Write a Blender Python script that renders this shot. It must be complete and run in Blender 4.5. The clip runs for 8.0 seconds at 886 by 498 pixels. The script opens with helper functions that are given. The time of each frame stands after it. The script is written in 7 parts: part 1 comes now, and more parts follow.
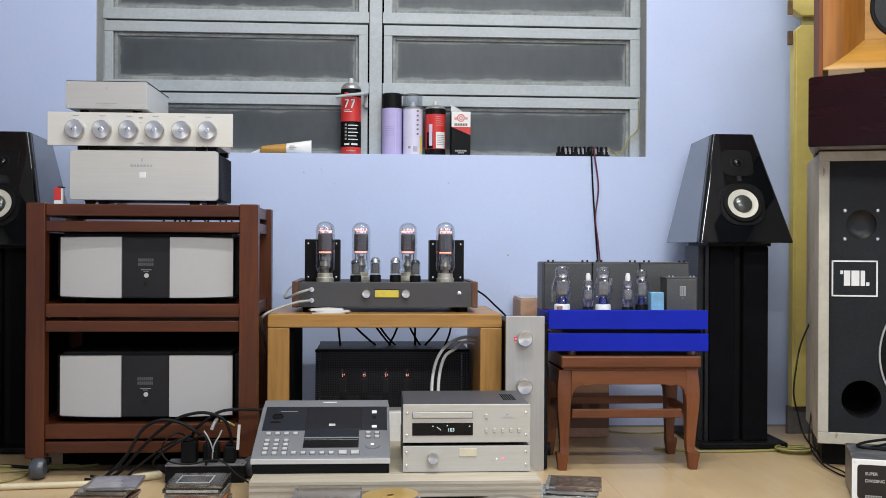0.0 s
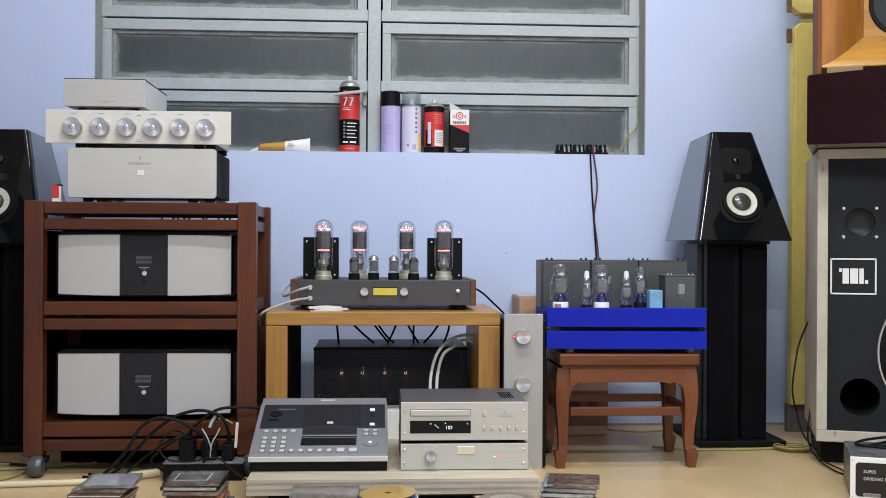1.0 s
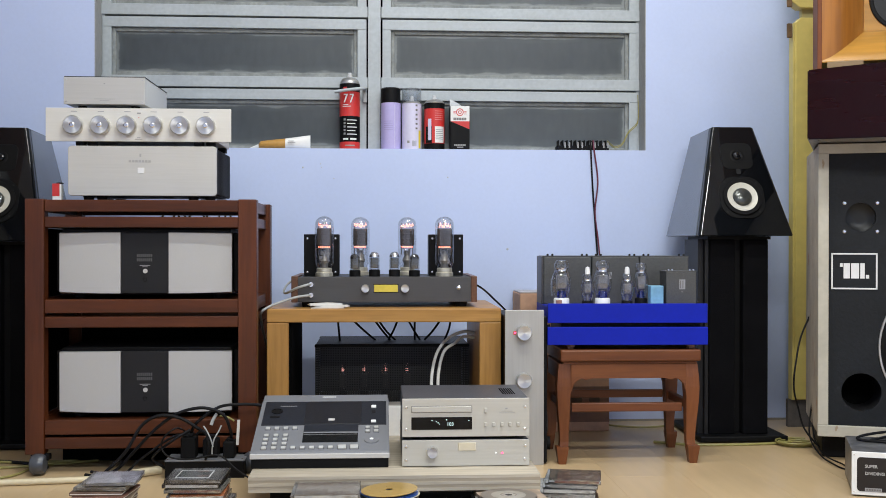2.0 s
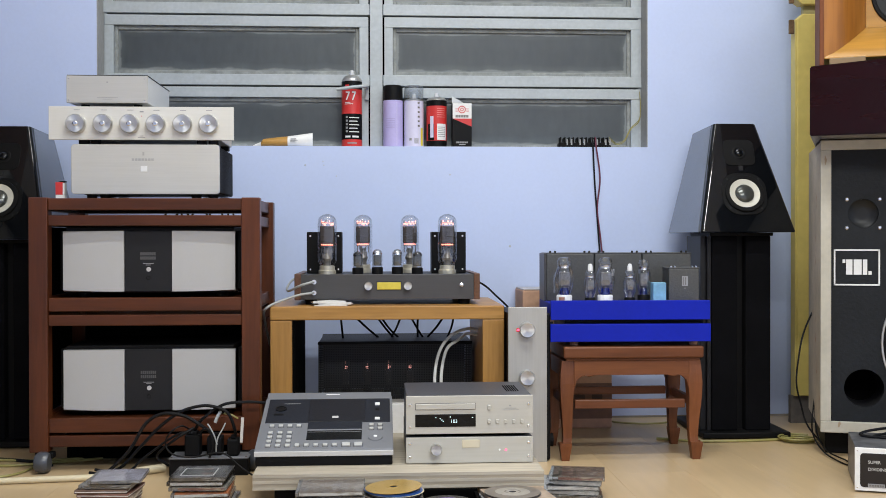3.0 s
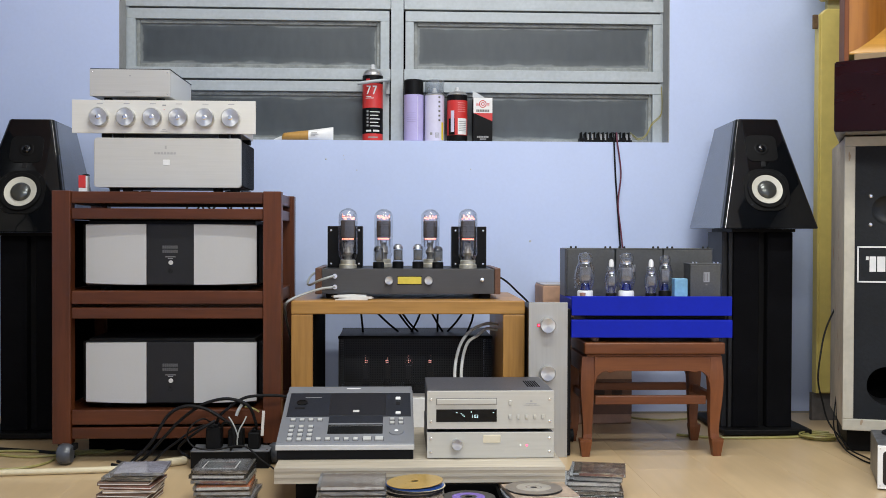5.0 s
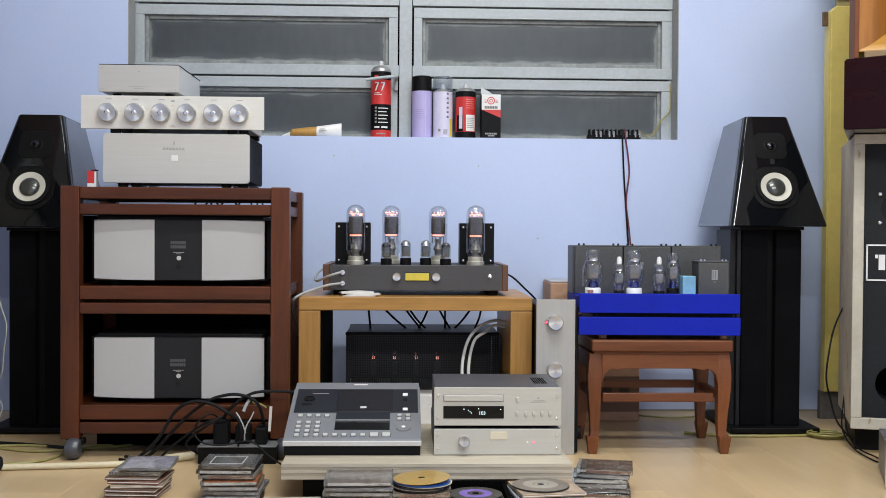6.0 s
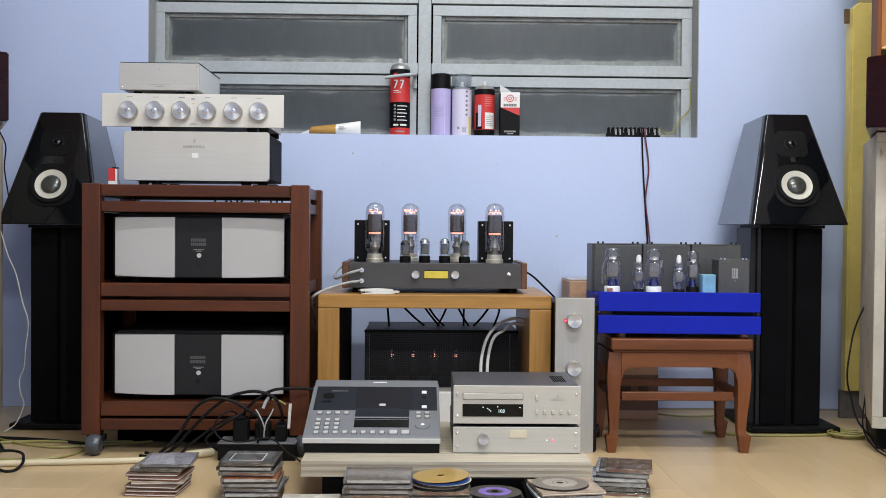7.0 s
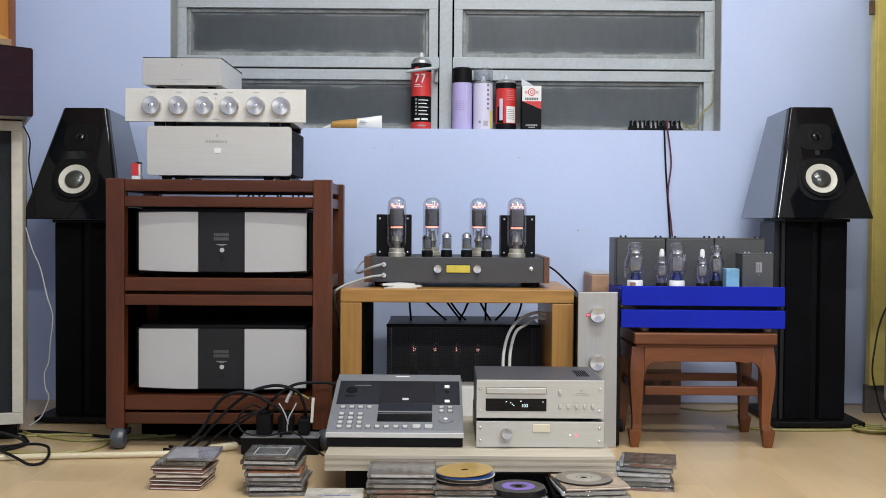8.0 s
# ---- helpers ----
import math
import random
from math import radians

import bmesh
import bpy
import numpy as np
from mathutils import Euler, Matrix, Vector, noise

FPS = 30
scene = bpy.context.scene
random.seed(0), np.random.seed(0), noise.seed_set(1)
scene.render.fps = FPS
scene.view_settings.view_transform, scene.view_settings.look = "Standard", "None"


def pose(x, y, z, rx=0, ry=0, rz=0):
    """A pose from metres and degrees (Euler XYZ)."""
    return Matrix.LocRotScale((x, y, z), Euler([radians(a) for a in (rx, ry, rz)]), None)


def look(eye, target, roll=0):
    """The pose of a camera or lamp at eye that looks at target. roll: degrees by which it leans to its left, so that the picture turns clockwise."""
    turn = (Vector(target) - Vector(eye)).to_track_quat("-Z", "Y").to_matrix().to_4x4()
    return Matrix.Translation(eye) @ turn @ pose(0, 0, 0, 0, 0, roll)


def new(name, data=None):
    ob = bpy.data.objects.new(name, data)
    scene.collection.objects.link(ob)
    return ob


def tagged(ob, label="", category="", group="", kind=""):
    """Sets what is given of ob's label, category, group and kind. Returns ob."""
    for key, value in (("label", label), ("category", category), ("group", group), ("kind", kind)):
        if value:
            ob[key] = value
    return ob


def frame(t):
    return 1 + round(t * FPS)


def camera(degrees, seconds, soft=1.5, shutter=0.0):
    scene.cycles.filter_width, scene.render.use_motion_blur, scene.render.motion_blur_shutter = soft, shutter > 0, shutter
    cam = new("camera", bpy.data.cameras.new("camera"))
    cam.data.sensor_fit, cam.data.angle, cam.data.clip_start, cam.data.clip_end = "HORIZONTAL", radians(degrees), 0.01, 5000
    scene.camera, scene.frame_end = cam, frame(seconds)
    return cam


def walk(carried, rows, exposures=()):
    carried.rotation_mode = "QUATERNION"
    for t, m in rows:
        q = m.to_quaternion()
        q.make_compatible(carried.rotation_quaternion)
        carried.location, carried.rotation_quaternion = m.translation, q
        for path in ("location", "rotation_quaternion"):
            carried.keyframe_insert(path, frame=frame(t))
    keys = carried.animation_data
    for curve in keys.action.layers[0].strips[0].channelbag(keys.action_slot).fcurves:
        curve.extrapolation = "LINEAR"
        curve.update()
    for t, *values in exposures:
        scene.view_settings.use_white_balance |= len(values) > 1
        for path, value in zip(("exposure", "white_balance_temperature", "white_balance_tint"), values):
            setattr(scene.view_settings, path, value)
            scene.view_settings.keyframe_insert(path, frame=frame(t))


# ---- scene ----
cam = camera(45.7, 8.0, soft=0.9)
PATH = [
    (0, (0.89, -0.056, 0.586), (1.014, 1.941, 0.585), 0.3),
    (0.5, (0.891, -0.055, 0.584), (1.013, 1.941, 0.582), 0.3),
    (1, (0.896, -0.054, 0.583), (1.019, 1.942, 0.58), 0.3),
    (1.5, (0.898, -0.053, 0.583), (1.02, 1.943, 0.576), 0.2),
    (3, (0.892, -0.057, 0.585), (1.011, 1.939, 0.569), -0.1),
    (3.5, (0.882, -0.054, 0.585), (0.994, 1.943, 0.564), 0.1),
    (4, (0.882, -0.055, 0.587), (0.989, 1.942, 0.564), 0.1),
    (5.5, (0.878, -0.055, 0.588), (0.958, 1.943, 0.557), 0.3),
    (6, (0.879, -0.054, 0.587), (0.953, 1.945, 0.553), 0.4),
    (6.5, (0.876, -0.053, 0.588), (0.937, 1.946, 0.55), 0.5),
    (7, (0.873, -0.054, 0.588), (0.915, 1.945, 0.549), 0.5),
    (7.5, (0.863, -0.05, 0.587), (0.888, 1.949, 0.54), 0.5),
    (8, (0.863, -0.051, 0.589), (0.87, 1.948, 0.538), 0.4),
]
walk(cam, [(t, look(eye, target, roll)) for t, eye, target, roll in PATH])

# ---- light: four unseen ceiling fluorescents, the rear two added as fill; night outside ----
world = bpy.data.worlds.new("night")
scene.world = world
world.use_nodes = True
world.node_tree.nodes["Background"].inputs[0].default_value = (0.02, 0.025, 0.04, 1)
world.node_tree.nodes["Background"].inputs[1].default_value = 0.3
scene.view_settings.exposure = 0.0
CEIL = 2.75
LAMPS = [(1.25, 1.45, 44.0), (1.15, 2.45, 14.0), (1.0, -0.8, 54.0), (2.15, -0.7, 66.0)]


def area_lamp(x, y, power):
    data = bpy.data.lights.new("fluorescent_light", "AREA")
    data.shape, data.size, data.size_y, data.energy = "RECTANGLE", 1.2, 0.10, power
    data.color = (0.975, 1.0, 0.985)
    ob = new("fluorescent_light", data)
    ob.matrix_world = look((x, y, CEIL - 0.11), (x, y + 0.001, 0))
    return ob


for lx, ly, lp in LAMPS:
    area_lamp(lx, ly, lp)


# ---- materials ----
def link(nt, a, b):
    nt.links.new(a, b)


def base_mat(name):
    m = bpy.data.materials.new(name)
    m.use_nodes = True
    nt = m.node_tree
    return m, nt, nt.nodes["Principled BSDF"]


def noise_at(nt, scale, stretch=(1, 1, 1), detail=4.0):
    tc = nt.nodes.new("ShaderNodeTexCoord")
    mp = nt.nodes.new("ShaderNodeMapping")
    mp.inputs["Scale"].default_value = stretch
    n = nt.nodes.new("ShaderNodeTexNoise")
    n.inputs["Scale"].default_value = scale
    n.inputs["Detail"].default_value = detail
    link(nt, tc.outputs["Object"], mp.inputs[0])
    link(nt, mp.outputs[0], n.inputs["Vector"])
    return n


def ramp(nt, src, stops):
    r = nt.nodes.new("ShaderNodeValToRGB")
    e = r.color_ramp.elements
    while len(e) < len(stops):
        e.new(0.5)
    for el, (p, c) in zip(e, stops):
        el.position, el.color = p, (*c, 1)
    link(nt, src, r.inputs[0])
    return r


def mixed(nt, fac, a, b, mode="MIX"):
    n = nt.nodes.new("ShaderNodeMix")
    n.data_type, n.blend_type = "RGBA", mode
    for sock, v in ((n.inputs[0], fac), (n.inputs[6], a), (n.inputs[7], b)):
        if hasattr(v, "is_linked"):
            link(nt, v, sock)
        elif isinstance(v, tuple):
            sock.default_value = (*v, 1)
        else:
            sock.default_value = v
    return n.outputs[2]


def shade(c, k):
    return tuple(min(1.0, v * k) for v in c)


def surface(name, color, rough=0.5, metal=0.0, big=3.0, fine=60.0, vary=0.12, grain=0.08, bump=0.1, stretch=(1, 1, 1),
            spec=0.5, coat=0.0, pieces=0.0, rough_vary=0.12):
    """A paint, metal, stone or plastic with stains at a large scale and grain at a fine one."""
    m, nt, p = base_mat(name)
    n1, n2 = noise_at(nt, big), noise_at(nt, fine, stretch, 6.0)
    r1 = ramp(nt, n1.outputs[0], [(0.3, shade(color, 1 - vary)), (0.7, shade(color, 1 + vary * 0.6))])
    r2 = ramp(nt, n2.outputs[0], [(0.3, (1 - grain,) * 3), (0.7, (1.0,) * 3)])
    col = mixed(nt, 1.0, r1.outputs[0], r2.outputs[0], "MULTIPLY")
    if pieces:
        oi = nt.nodes.new("ShaderNodeObjectInfo")
        rp = ramp(nt, oi.outputs["Random"], [(0.0, (1 - pieces,) * 3), (1.0, (1.0,) * 3)])
        col = mixed(nt, 1.0, col, rp.outputs[0], "MULTIPLY")
    link(nt, col, p.inputs["Base Color"])
    rr = nt.nodes.new("ShaderNodeMapRange")
    rr.inputs["To Min"].default_value, rr.inputs["To Max"].default_value = max(0.02, rough - rough_vary * 0.6), min(1.0, rough + rough_vary * 0.6)
    link(nt, n2.outputs[0], rr.inputs["Value"])
    link(nt, rr.outputs[0], p.inputs["Roughness"])
    p.inputs["Metallic"].default_value = metal
    p.inputs["Specular IOR Level"].default_value = spec
    p.inputs["Coat Weight"].default_value = coat
    p.inputs["Coat Roughness"].default_value = 0.06
    if bump:
        b = nt.nodes.new("ShaderNodeBump")
        b.inputs["Strength"].default_value, b.inputs["Distance"].default_value = bump, 0.002
        link(nt, n2.outputs[0], b.inputs["Height"])
        link(nt, b.outputs[0], p.inputs["Normal"])
    return m


def wood(name, dark, light, along="x", rough=0.4, scale=14.0, coat=0.15, pieces=0.15, bump=0.12, grain=0.18):
    stretch = {"x": (0.08, 1, 1), "y": (1, 0.08, 1), "z": (1, 1, 0.08)}[along]
    m, nt, p = base_mat(name)
    n1 = noise_at(nt, scale, stretch, 8.0)
    n2 = noise_at(nt, scale * 9, stretch, 3.0)
    n3 = noise_at(nt, 2.2)
    c = ramp(nt, n1.outputs[0], [(0.28, dark), (0.5, tuple((a + b) / 2 for a, b in zip(dark, light))), (0.72, light)])
    g = ramp(nt, n2.outputs[0], [(0.35, (1 - grain,) * 3), (0.6, (1.0,) * 3)])
    s = ramp(nt, n3.outputs[0], [(0.35, (0.86,) * 3), (0.65, (1.0,) * 3)])
    col = mixed(nt, 1.0, mixed(nt, 1.0, c.outputs[0], g.outputs[0], "MULTIPLY"), s.outputs[0], "MULTIPLY")
    oi = nt.nodes.new("ShaderNodeObjectInfo")
    rp = ramp(nt, oi.outputs["Random"], [(0.0, (1 - pieces,) * 3), (1.0, (1.0,) * 3)])
    col = mixed(nt, 1.0, col, rp.outputs[0], "MULTIPLY")
    link(nt, col, p.inputs["Base Color"])
    rr = nt.nodes.new("ShaderNodeMapRange")
    rr.inputs["To Min"].default_value, rr.inputs["To Max"].default_value = rough - 0.08, rough + 0.12
    link(nt, n3.outputs[0], rr.inputs["Value"])
    link(nt, rr.outputs[0], p.inputs["Roughness"])
    p.inputs["Coat Weight"].default_value, p.inputs["Coat Roughness"].default_value = coat * 0.4, 0.2
    p.inputs["Specular IOR Level"].default_value = 0.3
    b = nt.nodes.new("ShaderNodeBump")
    b.inputs["Strength"].default_value, b.inputs["Distance"].default_value = bump, 0.001
    link(nt, n2.outputs[0], b.inputs["Height"])
    link(nt, b.outputs[0], p.inputs["Normal"])
    return m


def glow(name, color, strength):
    m, nt, p = base_mat(name)
    p.inputs["Base Color"].default_value = (*color, 1)
    p.inputs["Emission Color"].default_value = (*color, 1)
    p.inputs["Emission Strength"].default_value = strength
    return m


def thin_glass(name, tint=(1, 1, 1), ior=1.35, rough=0.02):
    m, nt, p = base_mat(name)
    nt.nodes.remove(p)
    tr, gl, fr, mx = (nt.nodes.new("ShaderNode" + k) for k in ("BsdfTransparent", "BsdfGlossy", "LayerWeight", "MixShader"))
    tr.inputs[0].default_value = (*tint, 1)
    gl.inputs["Roughness"].default_value = rough
    fr.inputs[0].default_value = 0.25
    mu = nt.nodes.new("ShaderNodeMath")
    mu.operation, mu.inputs[1].default_value = "MULTIPLY_ADD", ior - 1.0
    mu.inputs[2].default_value = 0.09
    link(nt, fr.outputs["Facing"], mu.inputs[0])
    link(nt, mu.outputs[0], mx.inputs[0])
    link(nt, tr.outputs[0], mx.inputs[1])
    link(nt, gl.outputs[0], mx.inputs[2])
    link(nt, mx.outputs[0], nt.nodes["Material Output"].inputs[0])
    return m


def perforated(name, color, pitch):
    """Black sheet metal with a grid of round punched holes."""
    m, nt, p = base_mat(name)
    p.inputs["Base Color"].default_value = (*color, 1)
    p.inputs["Roughness"].default_value = 0.5
    tc = nt.nodes.new("ShaderNodeTexCoord")
    v = nt.nodes.new("ShaderNodeTexVoronoi")
    v.inputs["Scale"].default_value = 1 / pitch
    v.inputs["Randomness"].default_value = 0.0
    link(nt, tc.outputs["Object"], v.inputs["Vector"])
    lt = nt.nodes.new("ShaderNodeMath")
    lt.operation, lt.inputs[1].default_value = "LESS_THAN", 0.37
    link(nt, v.outputs["Distance"], lt.inputs[0])
    tr, mx = nt.nodes.new("ShaderNodeBsdfTransparent"), nt.nodes.new("ShaderNodeMixShader")
    link(nt, lt.outputs[0], mx.inputs[0])
    link(nt, p.outputs[0], mx.inputs[1])
    link(nt, tr.outputs[0], mx.inputs[2])
    link(nt, mx.outputs[0], nt.nodes["Material Output"].inputs[0])
    return m


def dusty_glass(name):
    """Grimy wired-off pane: dark glass with a film of dust that thickens in blotches."""
    m, nt, p = base_mat(name)
    n1, n2 = noise_at(nt, 2.5, (1, 1, 2)), noise_at(nt, 40.0, (1, 1, 0.4), 6.0)
    c = ramp(nt, n1.outputs[0], [(0.3, (0.052, 0.064, 0.072)), (0.7, (0.075, 0.089, 0.097))])
    tc = nt.nodes.new("ShaderNodeTexCoord")
    sx = nt.nodes.new("ShaderNodeSeparateXYZ")
    link(nt, tc.outputs["Generated"], sx.inputs[0])

    def calc(op, *args):
        q = nt.nodes.new("ShaderNodeMath")
        q.operation = op
        for sock, v in zip(q.inputs, args):
            if hasattr(v, "is_linked"):
                link(nt, v, sock)
            else:
                sock.default_value = v
        return q.outputs[0]
    rim_x = calc("MULTIPLY", calc("MINIMUM", sx.outputs[0], calc("SUBTRACT", 1.0, sx.outputs[0])), 9.0)
    rim_z = calc("MINIMUM", calc("MULTIPLY", sx.outputs[2], 1.3), calc("MULTIPLY", calc("SUBTRACT", 1.0, sx.outputs[2]), 1.7))
    n3 = noise_at(nt, 11.0, (1, 1, 2), 6.0)
    reach = calc("MULTIPLY_ADD", n3.outputs[0], -0.30, calc("MINIMUM", rim_x, rim_z))
    film = ramp(nt, reach, [(0.0, (0.15, 0.158, 0.150)), (0.05, (0.026, 0.029, 0.028)), (0.20, (0.0, 0.0, 0.0))])
    g = ramp(nt, n2.outputs[0], [(0.3, (0.8,) * 3), (0.75, (1.0,) * 3)])
    link(nt, mixed(nt, 1.0, mixed(nt, 1.0, c.outputs[0], g.outputs[0], "MULTIPLY"), film.outputs[0], "ADD"), p.inputs["Base Color"])
    p.inputs["Roughness"].default_value = 0.42
    p.inputs["Transmission Weight"].default_value = 0.15
    return m


WALL = surface("wall_paint", (0.52, 0.607, 0.845), 0.55, big=1.7, fine=90, vary=0.06, grain=0.03, bump=0.06)
WHITE = surface("ceiling_paint", (0.82, 0.82, 0.80), 0.8, vary=0.04, grain=0.03)
FLOORW = wood("floor_laminate", (0.56, 0.405, 0.225), (0.63, 0.465, 0.27), "y", 0.30, 5.0, 0.5, 0.05, 0.02, 0.05)
FRAME = surface("window_frame_paint", (0.425, 0.465, 0.485), 0.45, big=5, fine=80, vary=0.09, grain=0.12, bump=0.15)
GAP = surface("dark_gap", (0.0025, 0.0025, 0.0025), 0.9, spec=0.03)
BEAD = surface("old_putty", (0.31, 0.33, 0.32), 0.8, big=16, fine=70, vary=0.28, grain=0.3, bump=0.5)
PANE = dusty_glass("dusty_glass")
REDWOOD = wood("reddish_teak", (0.048, 0.0120, 0.0038), (0.130, 0.0345, 0.0092), "x", 0.38, 16, 0.2)
REDWOODZ = wood("reddish_teak_upright", (0.056, 0.0140, 0.0043), (0.148, 0.0395, 0.0105), "z", 0.38, 16, 0.2)
OAK = wood("golden_oak", (0.37, 0.18, 0.043), (0.52, 0.28, 0.080), "x", 0.36, 12, 0.25, 0.06)
OAKZ = wood("golden_oak_upright", (0.36, 0.175, 0.041), (0.50, 0.265, 0.076), "z", 0.36, 12, 0.25, 0.06)
STOOLW = wood("stained_stool_wood", (0.125, 0.036, 0.011), (0.235, 0.078, 0.024), "x", 0.42, 18, 0.2)
STOOLZ = wood("stained_stool_wood_upright", (0.125, 0.036, 0.011), (0.235, 0.078, 0.024), "z", 0.42, 18, 0.2)
PLY = wood("pale_plywood", (0.39, 0.335, 0.25), (0.54, 0.48, 0.38), "x", 0.55, 10, 0.0, 0.05)
PLYDARK = wood("plywood_veneer_edge", (0.33, 0.275, 0.20), (0.45, 0.39, 0.30), "x", 0.6, 16, 0.0, 0.1)
SIDEW = wood("walnut_cheek", (0.10, 0.045, 0.025), (0.19, 0.09, 0.05), "y", 0.4, 16)
HORNW = wood("orange_horn_wood", (0.37, 0.135, 0.022), (0.54, 0.235, 0.045), "z", 0.3, 9, 0.5, 0.05)
HORNL = wood("honey_horn_wood", (0.47, 0.22, 0.035), (0.61, 0.33, 0.075), "x", 0.3, 7, 0.5, 0.05)
DARKW = wood("dark_cabinet_edge", (0.15, 0.042, 0.013), (0.27, 0.085, 0.026), "z", 0.62, 14, 0.0)
MAROON = wood("glossy_maroon_veneer", (0.006, 0.0006, 0.0009), (0.024, 0.0026, 0.0028), "x", 0.14, 6, 0.10)
MAROON.node_tree.nodes["Principled BSDF"].inputs["Specular IOR Level"].default_value = 0.16
ALU = surface("brushed_aluminium", (0.56, 0.545, 0.50), 0.42, 0.2, 2, 260, 0.04, 0.06, 0.05, (0.03, 1, 1))
ALUL = surface("bright_faceplate", (0.66, 0.64, 0.58), 0.40, 0.2, 2, 260, 0.03, 0.05, 0.05, (0.03, 1, 1))
SATIN = surface("satin_silver_panel", (0.43, 0.425, 0.415), 0.55, 0.1, 2, 320, 0.03, 0.03, 0.02)
CHAMP = surface("champagne_faceplate", (0.47, 0.455, 0.405), 0.45, 0.15, 2, 260, 0.04, 0.05, 0.04, (0.03, 1, 1))
CHROME = surface("polished_metal", (0.82, 0.81, 0.78), 0.2, 1.0, 8, 200, 0.04, 0.05, 0.02)


def spun(name, color):
    """Turned metal whose shine runs in two wedges from the middle."""
    m, nt, p = base_mat(name)
    p.inputs["Base Color"].default_value = (*color, 1)
    p.inputs["Metallic"].default_value, p.inputs["Roughness"].default_value = 0.85, 0.33
    p.inputs["Anisotropic"].default_value = 0.85
    tg = nt.nodes.new("ShaderNodeTangent")
    tg.direction_type, tg.axis = "RADIAL", "Y"
    link(nt, tg.outputs[0], p.inputs["Tangent"])
    return m


KNOB = spun("spun_aluminium", (0.55, 0.545, 0.53))
BLACKM = surface("black_powder_coat", (0.0045, 0.0045, 0.005), 0.5, 0.0, 4, 220, 0.15, 0.2, 0.1, spec=0.15)
CHARM = surface("charcoal_panel", (0.015, 0.015, 0.0165), 0.45, 0.1, 3, 260, 0.1, 0.1, 0.05, spec=0.25)
GREYP = surface("grey_amplifier_panel", (0.065, 0.063, 0.063), 0.42, 0.3, 3, 240, 0.08, 0.1, 0.05, (0.05, 1, 1))
LIDG = surface("slate_metal_lid", (0.085, 0.088, 0.10), 0.4, 0.4, 3, 200, 0.08, 0.08, 0.05)
GLOSS = surface("piano_black_lacquer", (0.0035, 0.0042, 0.0055), 0.06, 0.0, 2, 60, 0.1, 0.05, 0.0, spec=0.42, rough_vary=0.03)
# The wall's grey blue reflection in the speaker flanks, put into the base colour.
GLOSSG = surface("lacquer_side_wall_reflection", (0.085, 0.105, 0.135), 0.22, 0.0, 2, 60, 0.06, 0.05, 0.0, coat=0.5, rough_vary=0.05)
VELVET = surface("black_flocked_cloth", (0.0055, 0.0055, 0.0068), 0.95, 0.0, 9, 300, 0.3, 0.3, 0.3, spec=0.06)
RUBBER = surface("black_rubber", (0.0045, 0.0045, 0.005), 0.65, 0.0, 9, 120, 0.2, 0.2, 0.1, spec=0.16)
CONE = surface("dark_driver_cone", (0.012, 0.013, 0.014), 0.4, 0.0, 9, 120, 0.15, 0.1, 0.05, spec=0.3)
DOME = surface("metallic_dome", (0.10, 0.105, 0.10), 0.22, 0.6, 9, 120, 0.1, 0.1, 0.02)
RINGC = surface("cream_cone", (0.62, 0.60, 0.52), 0.5, 0.1, 9, 120, 0.05, 0.05, 0.03)
BAFFLE = surface("charcoal_baffle_paint", (0.0115, 0.0135, 0.0165), 0.65, 0.0, 5, 130, 0.25, 0.35, 0.3, spec=0.25)
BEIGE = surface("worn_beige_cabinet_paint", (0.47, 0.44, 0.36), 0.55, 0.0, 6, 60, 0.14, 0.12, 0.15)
# Side beige is lighter than the front's, for the light the sides catch.
BEIGES = surface("scuffed_beige_lit_side", (0.56, 0.485, 0.375), 0.65, 0.0, 7, 45, 0.2, 0.18, 0.3)


def chipped(m, wood_colour, scale, keep):
    """Lets bare wood show through a paint in ragged flakes."""
    nt = m.node_tree
    p = nt.nodes["Principled BSDF"]
    paint = p.inputs["Base Color"].links[0].from_socket
    n = noise_at(nt, scale, (1, 1, 0.35), 7.0)
    flakes = ramp(nt, n.outputs[0], [(keep, (0.0,) * 3), (keep + 0.02, (1.0,) * 3)])
    link(nt, mixed(nt, flakes.outputs[0], paint, wood_colour), p.inputs["Base Color"])


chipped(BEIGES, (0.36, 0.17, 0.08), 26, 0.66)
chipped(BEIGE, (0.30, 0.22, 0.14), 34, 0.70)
YELLOW = surface("mustard_gloss_paint", (0.66, 0.535, 0.155), 0.4, 0.0, 3, 40, 0.12, 0.1, 0.15)
RUST = surface("rusty_hinge_steel", (0.22, 0.13, 0.06), 0.7, 0.3, 20, 90, 0.4, 0.4, 0.4)
BLUE = surface("ultramarine_paint", (0.0018, 0.0125, 0.36), 0.55, 0.0, 6, 90, 0.1, 0.1, 0.1, spec=0.2)
HAMMER = surface("grey_hammered_enamel", (0.088, 0.088, 0.082), 0.42, 0.3, 6, 190, 0.1, 0.2, 0.4)
STUDG = surface("studio_grey_plastic", (0.155, 0.16, 0.172), 0.5, 0.0, 3, 200, 0.06, 0.06, 0.08)
STUDD = surface("dark_slate_plastic", (0.013, 0.0155, 0.0225), 0.5, 0.0, 3, 200, 0.08, 0.08, 0.08, spec=0.22)
STUDL = surface("pale_grey_plastic", (0.50, 0.49, 0.47), 0.45, 0.1, 3, 200, 0.06, 0.06, 0.05)
WHITEP = surface("white_plastic", (0.78, 0.78, 0.76), 0.4, 0.0, 6, 120, 0.06, 0.06, 0.03)
PAPER = surface("off_white_paper", (0.66, 0.64, 0.60), 0.8, 0.0, 8, 60, 0.08, 0.08, 0.3)
